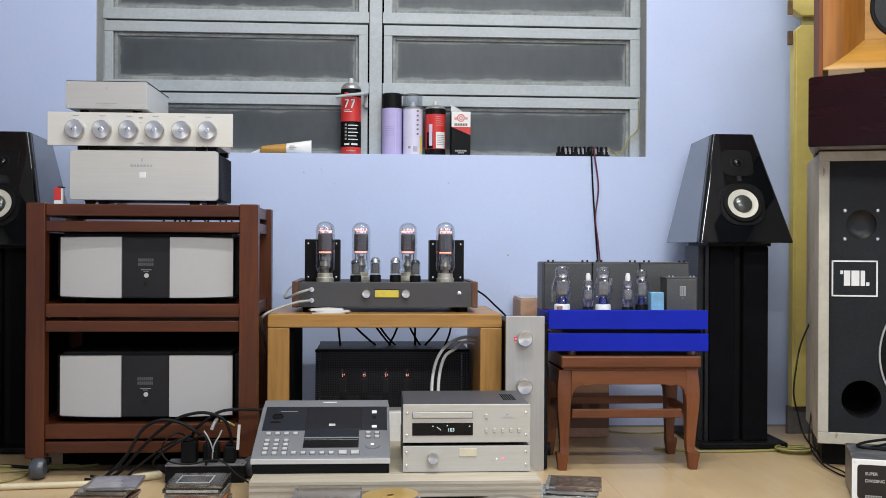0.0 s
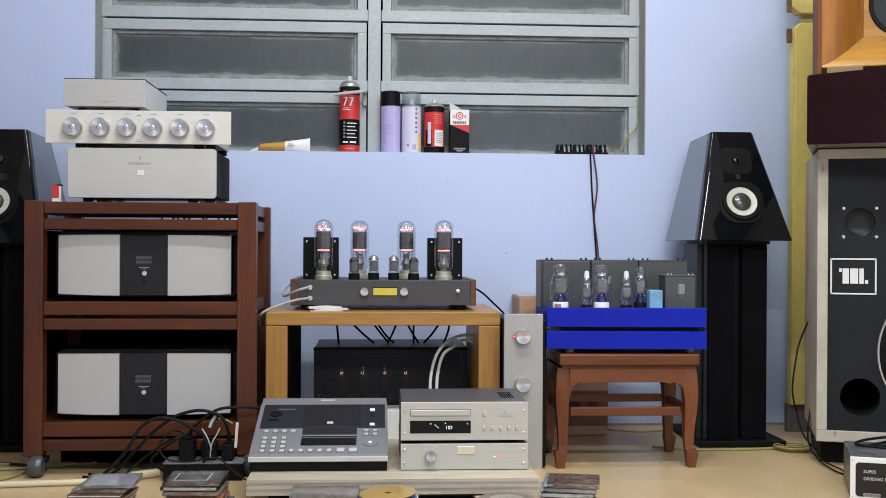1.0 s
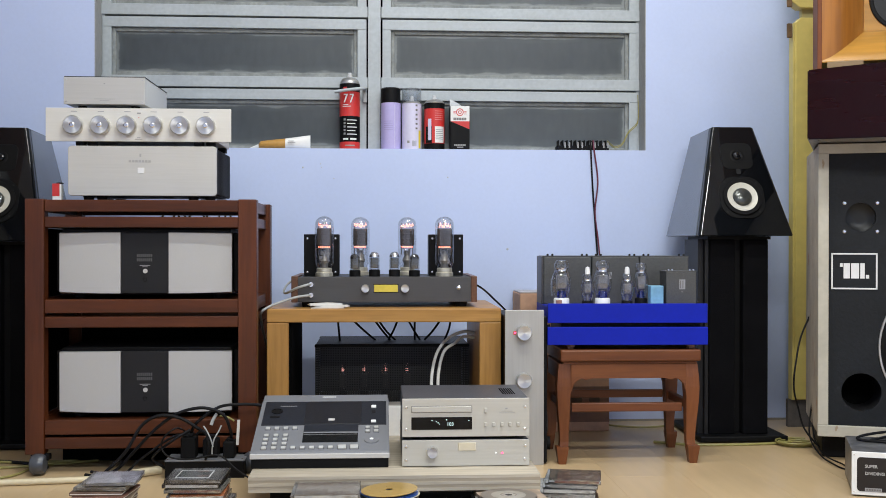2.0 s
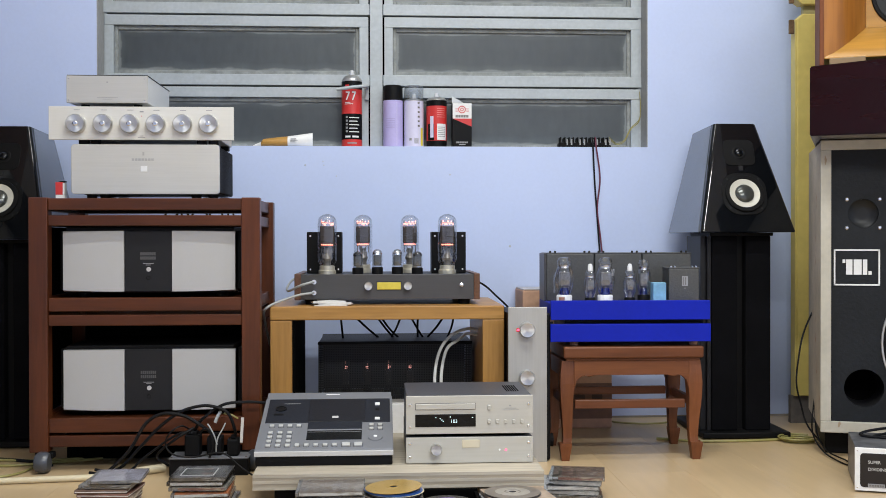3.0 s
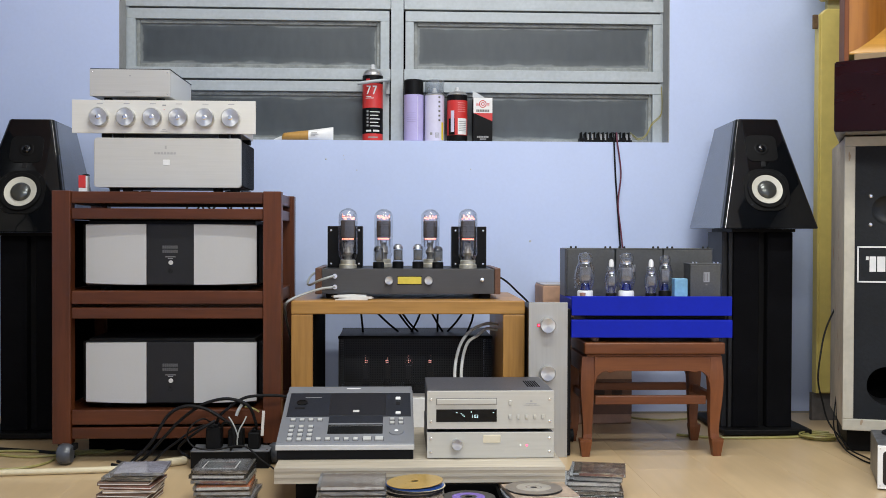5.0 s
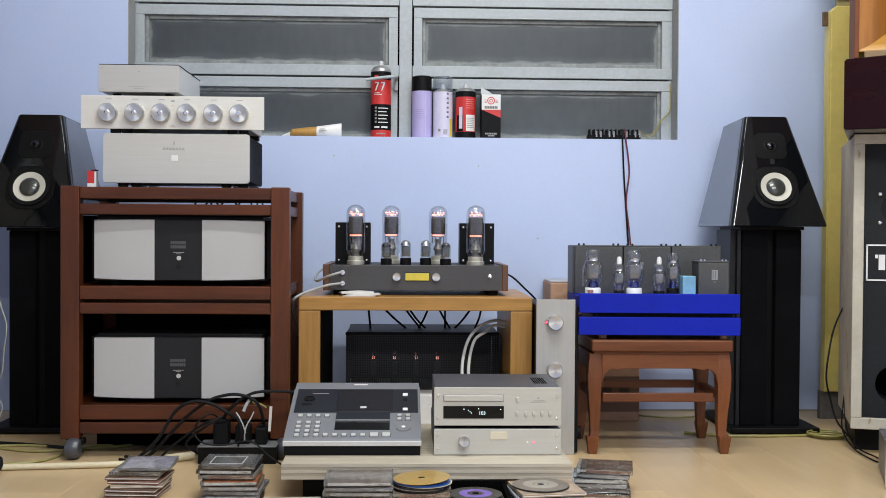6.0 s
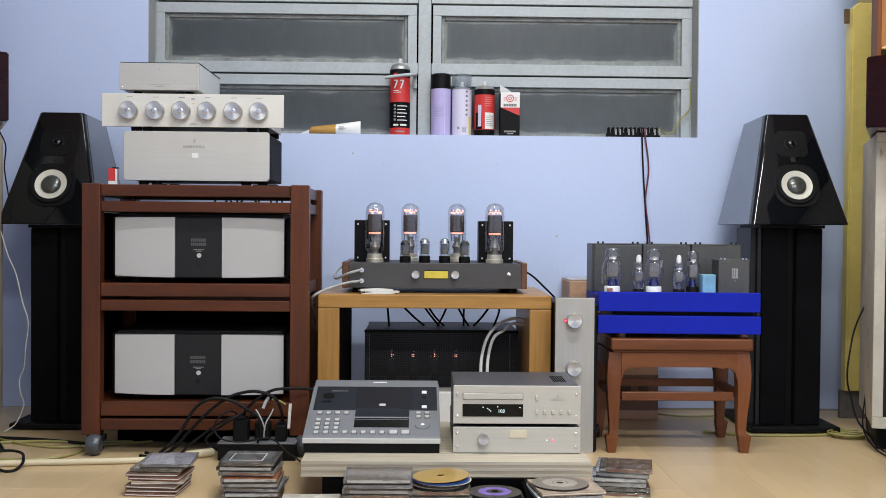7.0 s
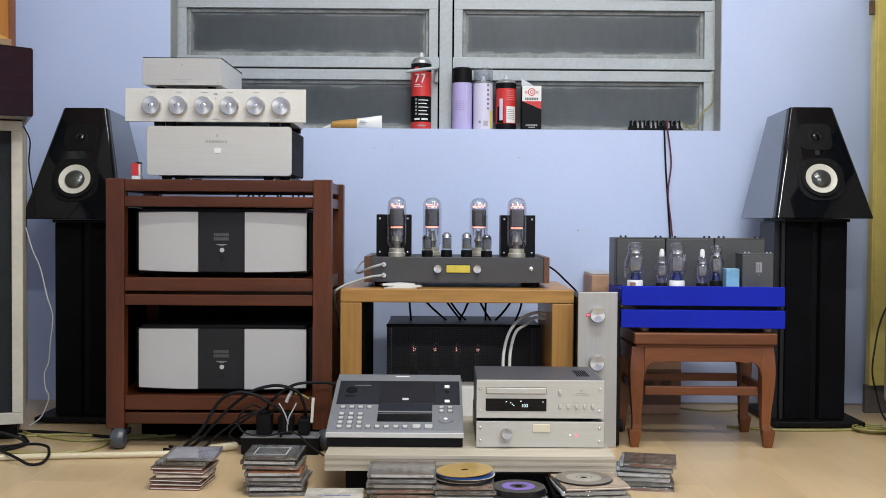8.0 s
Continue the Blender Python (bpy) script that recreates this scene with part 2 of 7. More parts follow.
INK = surface("dull_print", (0.16, 0.15, 0.14), 0.6)
INKW = surface("white_print", (0.75, 0.75, 0.74), 0.5)
INKG = surface("grey_print", (0.30, 0.30, 0.30), 0.5)
BRASSY = surface("tarnished_base_metal", (0.60, 0.56, 0.45), 0.35, 0.6, 12, 90, 0.15, 0.2, 0.1)
ANODE = surface("graphite_anode", (0.045, 0.035, 0.033), 0.55, 0.2, 12, 120, 0.2, 0.2, 0.1)
MICA = surface("mica_and_getter", (0.22, 0.21, 0.20), 0.35, 0.4, 30, 160, 0.3, 0.4, 0.1)
BULB = thin_glass("clear_bulb_glass", (0.93, 0.94, 0.95), ior=1.55)
ACRYLR = thin_glass("scuffed_polystyrene_edge", (0.84, 0.85, 0.86), 1.3, 0.16)
TRAYG = surface("smoky_tray_plastic", (0.15, 0.147, 0.145), 0.45, 0.0, 14, 120, 0.25, 0.2, 0.05)
DULLM = surface("dull_tinplate", (0.50, 0.50, 0.49), 0.32, 0.75, 12, 120, 0.1, 0.1, 0.05)
NOZ = surface("grey_white_nozzle", (0.55, 0.56, 0.57), 0.5, 0.0, 12, 120, 0.08, 0.08, 0.05)
ALUS = surface("brushed_grey_aluminium", (0.47, 0.462, 0.44), 0.42, 0.25, 2, 260, 0.04, 0.06, 0.05, (0.03, 1, 1))
# Lighter and bluer than the faceplate, for the wall reflected in the cover.
ALUB = surface("aluminium_cover_wall_tint", (0.62, 0.635, 0.65), 0.42, 0.2, 2, 200, 0.05, 0.06, 0.05)
BULBB = thin_glass("blue_glow_tint", (0.25, 0.35, 0.95), 1.35)
ACRYL = thin_glass("clear_polystyrene", (0.93, 0.94, 0.95), 1.45, 0.12)
HEAT = glow("glowing_filament", (1.0, 0.26, 0.17), 2.4)
HEATP = glow("pink_hot_filament", (1.0, 0.44, 0.36), 1.9)
DIMHEAT = glow("dim_tube_glow", (1.0, 0.42, 0.34), 1.8)
LEDR = glow("red_indicator", (1.0, 0.05, 0.12), 4.0)
LEDW = glow("white_indicator", (0.8, 0.82, 0.80), 0.12)
VFD = glow("pale_cyan_digits", (0.60, 0.80, 0.82), 0.6)
SCREEN = surface("black_display_window", (0.003, 0.0034, 0.004), 0.12, 0.0, 5, 90, 0.1, 0.1, 0.0, spec=0.2)
AMBER = surface("yellow_meter_window", (0.62, 0.50, 0.06), 0.35, 0.0, 20, 120, 0.08, 0.1, 0.0)
RED = surface("red_can_print", (0.60, 0.035, 0.03), 0.35, 0.0, 10, 120, 0.06, 0.05, 0.02)
LILAC = surface("lilac_can_print", (0.47, 0.42, 0.72), 0.35, 0.0, 10, 120, 0.06, 0.05, 0.02)
LILACP = surface("pale_lilac_can_print", (0.66, 0.64, 0.80), 0.35, 0.0, 10, 120, 0.06, 0.05, 0.02)
YELP = surface("yellow_label_print", (0.80, 0.66, 0.05), 0.4)
FROST = surface("frosted_plastic_cap", (0.50, 0.52, 0.54), 0.35, 0.0, 10, 120, 0.06, 0.05, 0.02)
OCHRE = surface("ochre_tube_print", (0.50, 0.27, 0.06), 0.4, 0.0, 14, 120, 0.1, 0.1, 0.05)
CARD = surface("printed_cardboard", (0.58, 0.35, 0.23), 0.75, 0.0, 7, 50, 0.2, 0.15, 0.2)
CARDD = surface("dark_cardboard_print", (0.22, 0.12, 0.08), 0.75, 0.0, 9, 50, 0.2, 0.15, 0.2)
CABLEG = surface("grey_cable_sheath", (0.36, 0.37, 0.36), 0.45, 0.0, 20, 150, 0.1, 0.1, 0.1)
CABLEB = surface("black_cable_sheath", (0.008, 0.008, 0.009), 0.55, 0.0, 20, 150, 0.2, 0.1, 0.1, spec=0.15)
CABLER = surface("red_cable_sheath", (0.13, 0.025, 0.05), 0.5, 0.0, 20, 150, 0.1, 0.1, 0.1)
CABLEY = surface("yellow_green_speaker_cable", (0.30, 0.27, 0.09), 0.4, 0.0, 20, 150, 0.15, 0.1, 0.1)
CABLEW = surface("white_cable", (0.60, 0.60, 0.56), 0.45, 0.0, 20, 150, 0.1, 0.1, 0.1)
CREAM = surface("cream_conduit_pvc", (0.62, 0.54, 0.36), 0.45, 0.0, 6, 90, 0.1, 0.1, 0.1)
CYAN = surface("pale_blue_paper_wrap", (0.22, 0.46, 0.62), 0.6, 0.0, 30, 90, 0.2, 0.15, 0.3)
COPPER = surface("copper_pink_cap", (0.52, 0.28, 0.18), 0.4, 0.3, 30, 90, 0.15, 0.1, 0.1)
CASTOR = surface("grey_castor_plastic", (0.06, 0.065, 0.075), 0.3, 0.0, 12, 90, 0.1, 0.1, 0.05)
MARBLE = surface("mottled_grey_crackle_finish", (0.17, 0.17, 0.175), 0.35, 0.2, 28, 70, 0.55, 0.3, 0.2)
GOLDD = surface("gold_disc_label", (0.50, 0.33, 0.10), 0.3, 0.3, 10, 200, 0.12, 0.08, 0.02)
GREYD = surface("grey_disc_label", (0.20, 0.17, 0.14), 0.4, 0.1, 14, 120, 0.15, 0.2, 0.02)
GREYDL = surface("tan_disc_centre", (0.36, 0.33, 0.28), 0.4, 0.1, 14, 120, 0.15, 0.2, 0.02)
BLACKD = surface("black_disc_label", (0.018, 0.017, 0.02), 0.3, 0.0, 14, 120, 0.15, 0.2, 0.02)
PURPLE = surface("purple_disc_label", (0.17, 0.10, 0.42), 0.35, 0.0, 14, 120, 0.12, 0.15, 0.02)
BLUED = surface("blue_disc_label", (0.03, 0.10, 0.36), 0.3, 0.1, 14, 120, 0.12, 0.15, 0.02)


# ---- mesh helpers ----
class Base:
    """Where the thing being built has its foot; parts are given in the room's metres."""
    spot = {}


def thing(name, at, label, category, group="", kind=""):
    ob = new(name)
    ob.empty_display_size = 0.05
    ob.location = at
    Base.spot[ob.name] = Vector(at)
    return tagged(ob, label, category, group, kind)


def part(name, bm, material, parent, label=""):
    root = parent
    while root.parent:
        root = root.parent
    bmesh.ops.translate(bm, verts=bm.verts, vec=-Base.spot.get(root.name, Vector((0, 0, 0))))
    bmesh.ops.recalc_face_normals(bm, faces=bm.faces)
    me = bpy.data.meshes.new(name)
    bm.to_mesh(me)
    bm.free()
    me.materials.append(material)
    ob = new(name, me)
    ob.parent = parent
    return tagged(ob, label)


def single(name, bm, material, label, category, kind="", group=""):
    bmesh.ops.recalc_face_normals(bm, faces=bm.faces)
    lo = Vector((min(v.co.x for v in bm.verts), min(v.co.y for v in bm.verts), min(v.co.z for v in bm.verts)))
    hi = Vector((max(v.co.x for v in bm.verts), max(v.co.y for v in bm.verts), max(v.co.z for v in bm.verts)))
    at = Vector(((lo.x + hi.x) / 2, (lo.y + hi.y) / 2, lo.z))
    bmesh.ops.translate(bm, verts=bm.verts, vec=-at)
    me = bpy.data.meshes.new(name)
    bm.to_mesh(me)
    bm.free()
    me.materials.append(material)
    ob = new(name, me)
    ob.location = at
    Base.spot[ob.name] = at
    return tagged(ob, label, category, group, kind)


def smooth(ob, angle=0.7):
    me = ob.data
    for p in me.polygons:
        p.use_smooth = True
    me.set_sharp_from_angle(angle=angle)
    return ob


def box(x0, x1, y0, y1, z0, z1, bev=0.0, seg=2, bm=None):
    bm = bm or bmesh.new()
    tmp = bmesh.new()
    bmesh.ops.create_cube(tmp, size=1.0)
    for v in tmp.verts:
        v.co = Vector((x0 + (v.co.x + 0.5) * (x1 - x0), y0 + (v.co.y + 0.5) * (y1 - y0), z0 + (v.co.z + 0.5) * (z1 - z0)))
    if bev:
        bmesh.ops.bevel(tmp, geom=tmp.edges[:], offset=bev, segments=seg, affect="EDGES", profile=0.5)
    return join(bm, tmp)


def join(bm, tmp):
    me = bpy.data.meshes.new("tmp")
    tmp.to_mesh(me)
    tmp.free()
    bm.from_mesh(me)
    bpy.data.meshes.remove(me)
    return bm


def extrude_xz(pts, y0, y1, bev=0.0, bm=None):
    """A flat outline in x and z, drawn from y0 to y1."""
    bm = bm or bmesh.new()
    tmp = bmesh.new()
    f = [tmp.verts.new((x, y0, z)) for x, z in pts]
    b = [tmp.verts.new((x, y1, z)) for x, z in pts]
    tmp.faces.new(f)
    tmp.faces.new(b[::-1])
    n = len(pts)
    for i in range(n):
        tmp.faces.new((f[i], b[i], b[(i + 1) % n], f[(i + 1) % n]))
    bmesh.ops.recalc_face_normals(tmp, faces=tmp.faces)
    if bev:
        edges = [e for e in tmp.edges if abs(e.verts[0].co.y - e.verts[1].co.y) < 1e-6]
        bmesh.ops.bevel(tmp, geom=edges, offset=bev, segments=1, affect="EDGES")
    return join(bm, tmp)


def rounded(x0, x1, z0, z1, r, n=5):
    pts = []
    for cx, cz, a in ((x1 - r, z1 - r, 0), (x0 + r, z1 - r, 90), (x0 + r, z0 + r, 180), (x1 - r, z0 + r, 270)):
        pts += [(cx + r * math.cos(radians(a + 90 * i / n)), cz + r * math.sin(radians(a + 90 * i / n))) for i in range(n + 1)]
    return pts


def lathe(profile, at, axis="z", seg=24, bm=None, ends=True):
    """Rings of (radius, height) round a line through at; axis 'y' points to the front (towards -y)."""
    bm = bm or bmesh.new()
    at = Vector(at)

    def put(r, h, a):
        c, s = r * math.cos(a), r * math.sin(a)
        if axis == "z":
            return at + Vector((c, s, h))
        if axis == "y":
            return at + Vector((c, -h, s))
        return at + Vector((h, c, s))
    rows = []
    for r, h in profile:
        if r < 1e-6:
            rows.append([bm.verts.new(put(0, h, 0))])
        else:
            rows.append([bm.verts.new(put(r, h, 2 * math.pi * i / seg)) for i in range(seg)])
    for a, b in zip(rows, rows[1:]):
        for i in range(seg):
            j = (i + 1) % seg
            if len(a) == 1 and len(b) == 1:
                continue
            if len(a) == 1:
                bm.faces.new((a[0], b[i], b[j]))
            elif len(b) == 1:
                bm.faces.new((a[i], a[j], b[0]))
            else:
                bm.faces.new((a[i], a[j], b[j], b[i]))
    for row in (rows[0], rows[-1]):
        if ends and len(row) > 2 and (rows[0] is not rows[-1]):
            try:
                bm.faces.new(row)
            except ValueError:
                pass
    return bm


def ring(at, r0, r1, depth, axis="y", seg=28, bm=None):
    """A flat ring from r0 to r1, standing depth proud."""
    bm = bm or bmesh.new()
    tmp = bmesh.new()
    prof = [(r0, 0), (r1, 0), (r1, depth * 0.7), (r1 - 0.15 * (r1 - r0), depth), (r0 + 0.15 * (r1 - r0), depth), (r0, depth * 0.7), (r0, 0)]
    rows = []
    at = Vector(at)
    for r, h in prof[:-1]:
        row = []
        for i in range(seg):
            a = 2 * math.pi * i / seg
            c, s = r * math.cos(a), r * math.sin(a)
            row.append(tmp.verts.new(at + (Vector((c, -h, s)) if axis == "y" else Vector((c, s, h)))))
        rows.append(row)
    for a, b in zip(rows, rows[1:] + rows[:1]):
        for i in range(seg):
            j = (i + 1) % seg
            tmp.faces.new((a[i], a[j], b[j], b[i]))
    return join(bm, tmp)


def sweep(points, r, seg=8, steps=8, bm=None):
    """A round cord through the points."""
    bm = bm or bmesh.new()
    p = [Vector(q) for q in points]
    p = [2 * p[0] - p[1]] + p + [2 * p[-1] - p[-2]]
    line = []
    for i in range(1, len(p) - 2):
        a, b, c, d = p[i - 1:i + 3]
        for k in range(steps):
            t = k / steps
            line.append(0.5 * (2 * b + (c - a) * t + (2 * a - 5 * b + 4 * c - d) * t * t + (3 * b - a - 3 * c + d) * t ** 3))
    line.append(p[-2])
    rows, side = [], None
    for i, q in enumerate(line):
        way = (line[min(i + 1, len(line) - 1)] - line[max(i - 1, 0)]).normalized()
        if side is None:
            side = way.orthogonal().normalized()
        side = (side - way * side.dot(way)).normalized()
        up = way.cross(side)
        rows.append([bm.verts.new(q + r * (math.cos(2 * math.pi * k / seg) * side + math.sin(2 * math.pi * k / seg) * up)) for k in range(seg)])
    for a, b in zip(rows, rows[1:]):
        for k in range(seg):
            j = (k + 1) % seg
            bm.faces.new((a[k], a[j], b[j], b[k]))
    bm.faces.new(rows[0])
    bm.faces.new(rows[-1])
    return bm


def solid(low, high, bm=None):
    """A body between two outlines with the same number of corners."""
    bm = bm or bmesh.new()
    a, b = [bm.verts.new(v) for v in low], [bm.verts.new(v) for v in high]
    bm.faces.new(a)
    bm.faces.new(b[::-1])
    n = len(a)
    for i in range(n):
        bm.faces.new((a[i], b[i], b[(i + 1) % n], a[(i + 1) % n]))
    bmesh.ops.recalc_face_normals(bm, faces=bm.faces)
    return bm


def stack_loft(rows, bm=None):
    """Rectangles (x0, x1, y0, y1, z) one above the other, skinned."""
    bm = bm or bmesh.new()
    rings = [[bm.verts.new(v) for v in ((x0, y0, z), (x1, y0, z), (x1, y1, z), (x0, y1, z))] for x0, x1, y0, y1, z in rows]
    for a, b in zip(rings, rings[1:]):
        for i in range(4):
            j = (i + 1) % 4
            bm.faces.new((a[i], a[j], b[j], b[i]))
    bm.faces.new(rings[0][::-1])
    bm.faces.new(rings[-1])
    return bm


def words(text, size, at, tilt=(90, 0, 0), depth=0.0004, bold=0.0):
    """Letters as a mesh; at is their lower left corner."""
    cu = bpy.data.curves.new("letters", "FONT")
    cu.body, cu.size, cu.extrude, cu.offset = text, size, depth, bold
    ob = bpy.data.objects.new("letters", cu)
    scene.collection.objects.link(ob)
    bpy.context.view_layer.update()
    me = bpy.data.meshes.new_from_object(ob.evaluated_get(bpy.context.evaluated_depsgraph_get()))
    bpy.data.objects.remove(ob)
    bm = bmesh.new()
    bm.from_mesh(me)
    bpy.data.meshes.remove(me)
    bm.transform(pose(*at, *tilt))
    return bm


def knob(x, y, z, r, depth, parent, name="knob", label="", pointer=True):
    ob = smooth(part(name, lathe([(0, 0), (r * 0.98, 0), (r, depth * 0.15), (r, depth * 0.8), (r * 0.9, depth), (r * 0.3, depth * 0.93), (0, depth * 0.93)], (x, y, z), "y", 28), KNOB, parent, label))
    if pointer:
        part("centre_cap", lathe([(r * 0.26, 0), (r * 0.26, depth * 0.16), (r * 0.18, depth * 0.22), (0, depth * 0.22)], (x, y - depth * 0.9, z), "y", 16), CHROME, ob)
    return ob


def bars(rows, y, material, parent, name="print"):
    """Plain bars (x0, x1, z0, z1) printed on a front at y."""
    bm = bmesh.new()
    for x0, x1, z0, z1 in rows:
        box(x0, x1, y - 0.0006, y + 0.0004, z0, z1, bm=bm)
    return tagged(part(name, bm, material, parent), kind="stuff" if len(rows) > 1 else "")


def screw(x, y, z, r, parent):
    return smooth(part("screw", lathe([(r, 0), (r, r * 0.4), (r * 0.6, r * 0.8), (0, r * 0.85)], (x, y, z), "y", 10), CHROME, parent))


# ---- the room ----
X0, X1, Y0, Y1 = -1.6, 3.4, -2.6, 3.37
T = 0.16
WX0, WX1, WZ0, WZ1 = -0.012, 1.774, 0.892, 1.86
bm = bmesh.new()
for a in ((X0 - T, WX0, Y1, Y1 + T, 0, CEIL), (WX1, X1 + T, Y1, Y1 + T, 0, CEIL), (WX0, WX1, Y1, Y1 + T, 0, WZ0), (WX0, WX1, Y1, Y1 + T, WZ1, CEIL)):
    box(*a, bm=bm)
bmesh.ops.remove_doubles(bm, verts=bm.verts, dist=1e-5)
single("wall_north", bm, WALL, "pale lavender blue painted plaster wall with window opening", "wall", "structure")
single("wall_west", box(X0 - T, X0, Y0, Y1, 0, CEIL), WALL, "pale blue painted plaster side wall", "wall", "structure")
single("wall_east", box(X1, X1 + T, Y0, Y1, 0, CEIL), WALL, "pale blue painted plaster side wall", "wall", "structure")
single("wall_south", box(X0 - T, X1 + T, Y0 - T, Y0, 0, CEIL), WALL, "pale blue painted plaster rear wall", "wall", "structure")
single("ceiling", box(X0 - T, X1 + T, Y0 - T, Y1 + T, CEIL, CEIL + 0.1), WHITE, "plain white painted ceiling", "ceiling", "structure")
floor = single("floor", box(X0 - T, X1 + T, Y0 - T, Y1 + T, -0.12, -0.009), GAP, "pale honey wood laminate plank floor", "floor", "structure")

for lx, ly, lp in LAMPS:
    f = thing("ceiling_light", (lx, ly, CEIL - 0.1), "unseen white fluorescent batten fixed under the ceiling", "ceiling light", "ceiling battens")
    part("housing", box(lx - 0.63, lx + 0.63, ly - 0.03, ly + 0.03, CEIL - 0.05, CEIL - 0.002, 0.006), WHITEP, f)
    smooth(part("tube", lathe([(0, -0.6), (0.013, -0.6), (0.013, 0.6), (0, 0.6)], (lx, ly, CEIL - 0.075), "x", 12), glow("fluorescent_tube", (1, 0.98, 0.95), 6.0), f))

# ---- window: hopper sashes in two columns ----
YF = 3.445
CEMENT = surface("grey_cement_reveal", (0.33, 0.335, 0.325), 0.8, 0.0, 6, 60, 0.15, 0.15, 0.3)
for name, x0, x1 in (("window_reveal_1", WX0, WX0 + 0.003), ("window_reveal_2", WX1 - 0.003, WX1)):
    single(name, box(x0, x1, Y1 + 0.001, YF + 0.003, WZ0, WZ1), CEMENT, "bare grey cement window reveal", "window reveal", "structure")
win = thing("window_1", (0.88, YF, WZ0), "grey painted steel window with grimy hopper panes", "window", kind="structure")
part("window_frame", box(WX0, WX0 + 0.012, YF + 0.004, YF + 0.05, WZ0, WZ1, bm=box(WX1 - 0.012, WX1, YF + 0.004, YF + 0.05, WZ0, WZ1, bm=box(WX0 + 0.012, WX1 - 0.012, YF + 0.03, YF + 0.05, WZ1 - 0.02, WZ1))), FRAME, win)
part("mullion", box(0.859, 0.901, YF - 0.004, YF + 0.05, WZ0, WZ1, 0.002), FRAME, win)
GAPS = [1.097, 1.331, 1.565, 1.799]
LOW = [0.8935, 1.135, 1.369, 1.603]
for (cx0, cx1) in ((WX0 + 0.002, 0.857), (0.903, WX1 - 0.004)):
    part("shadow_gap", box(cx0 - 0.002, cx1 + 0.002, YF + 0.034, YF + 0.036, WZ0 + 0.002, WZ1 - 0.02), GAP, win)
    for top, low in zip(GAPS, LOW):
        x0, x1 = cx0 + 0.004, cx1 - 0.003
        z1 = top - 0.0035
        s = part("sash", box(x0, x1, YF, YF + 0.03, z1 - 0.034, z1, 0.0015), FRAME, win)
        part("stile", box(x0, x0 + 0.028, YF + 0.001, YF + 0.03, low, z1 - 0.034, 0.0015), FRAME, s)
        part("stile", box(x1 - 0.03, x1, YF + 0.001, YF + 0.03, low, z1 - 0.034, 0.0015), FRAME, s)
        bm = bmesh.new()
        a0, a1, b0, b1 = x0 + 0.028, x1 - 0.03, low, z1 - 0.034
        for q in ((a0, a0 + 0.012, b0, b1), (a1 - 0.012, a1, b0, b1), (a0 + 0.012, a1 - 0.012, b1 - 0.013, b1), (a0 + 0.012, a1 - 0.012, b0, b0 + 0.014)):
            box(q[0], q[1], YF + 0.014, YF + 0.026, q[2], q[3], 0.002, 1, bm=bm)
        part("putty_bead", bm, BEAD, s)
        part("pane", box(a0 + 0.004, a1 - 0.004, YF + 0.022, YF + 0.025, b0, b1 - 0.003), PANE, s)
        if low > 1:
            part("transom", box(cx0, cx1 + 0.001, YF - 0.003, YF + 0.032, low - 0.036, low, 0.0015), FRAME, win)
lat = part("latch", box(0.843, 0.855, YF - 0.018, YF, 1.05, 1.105, 0.002), FRAME, win, "grey painted latch")
smooth(part("lever", sweep([(0.85, YF - 0.02, 1.09), (0.845, YF - 0.075, 1.087), (0.80, YF - 0.088, 1.081), (0.752, YF - 0.088, 1.074)], 0.0055, 10), FRAME, lat))


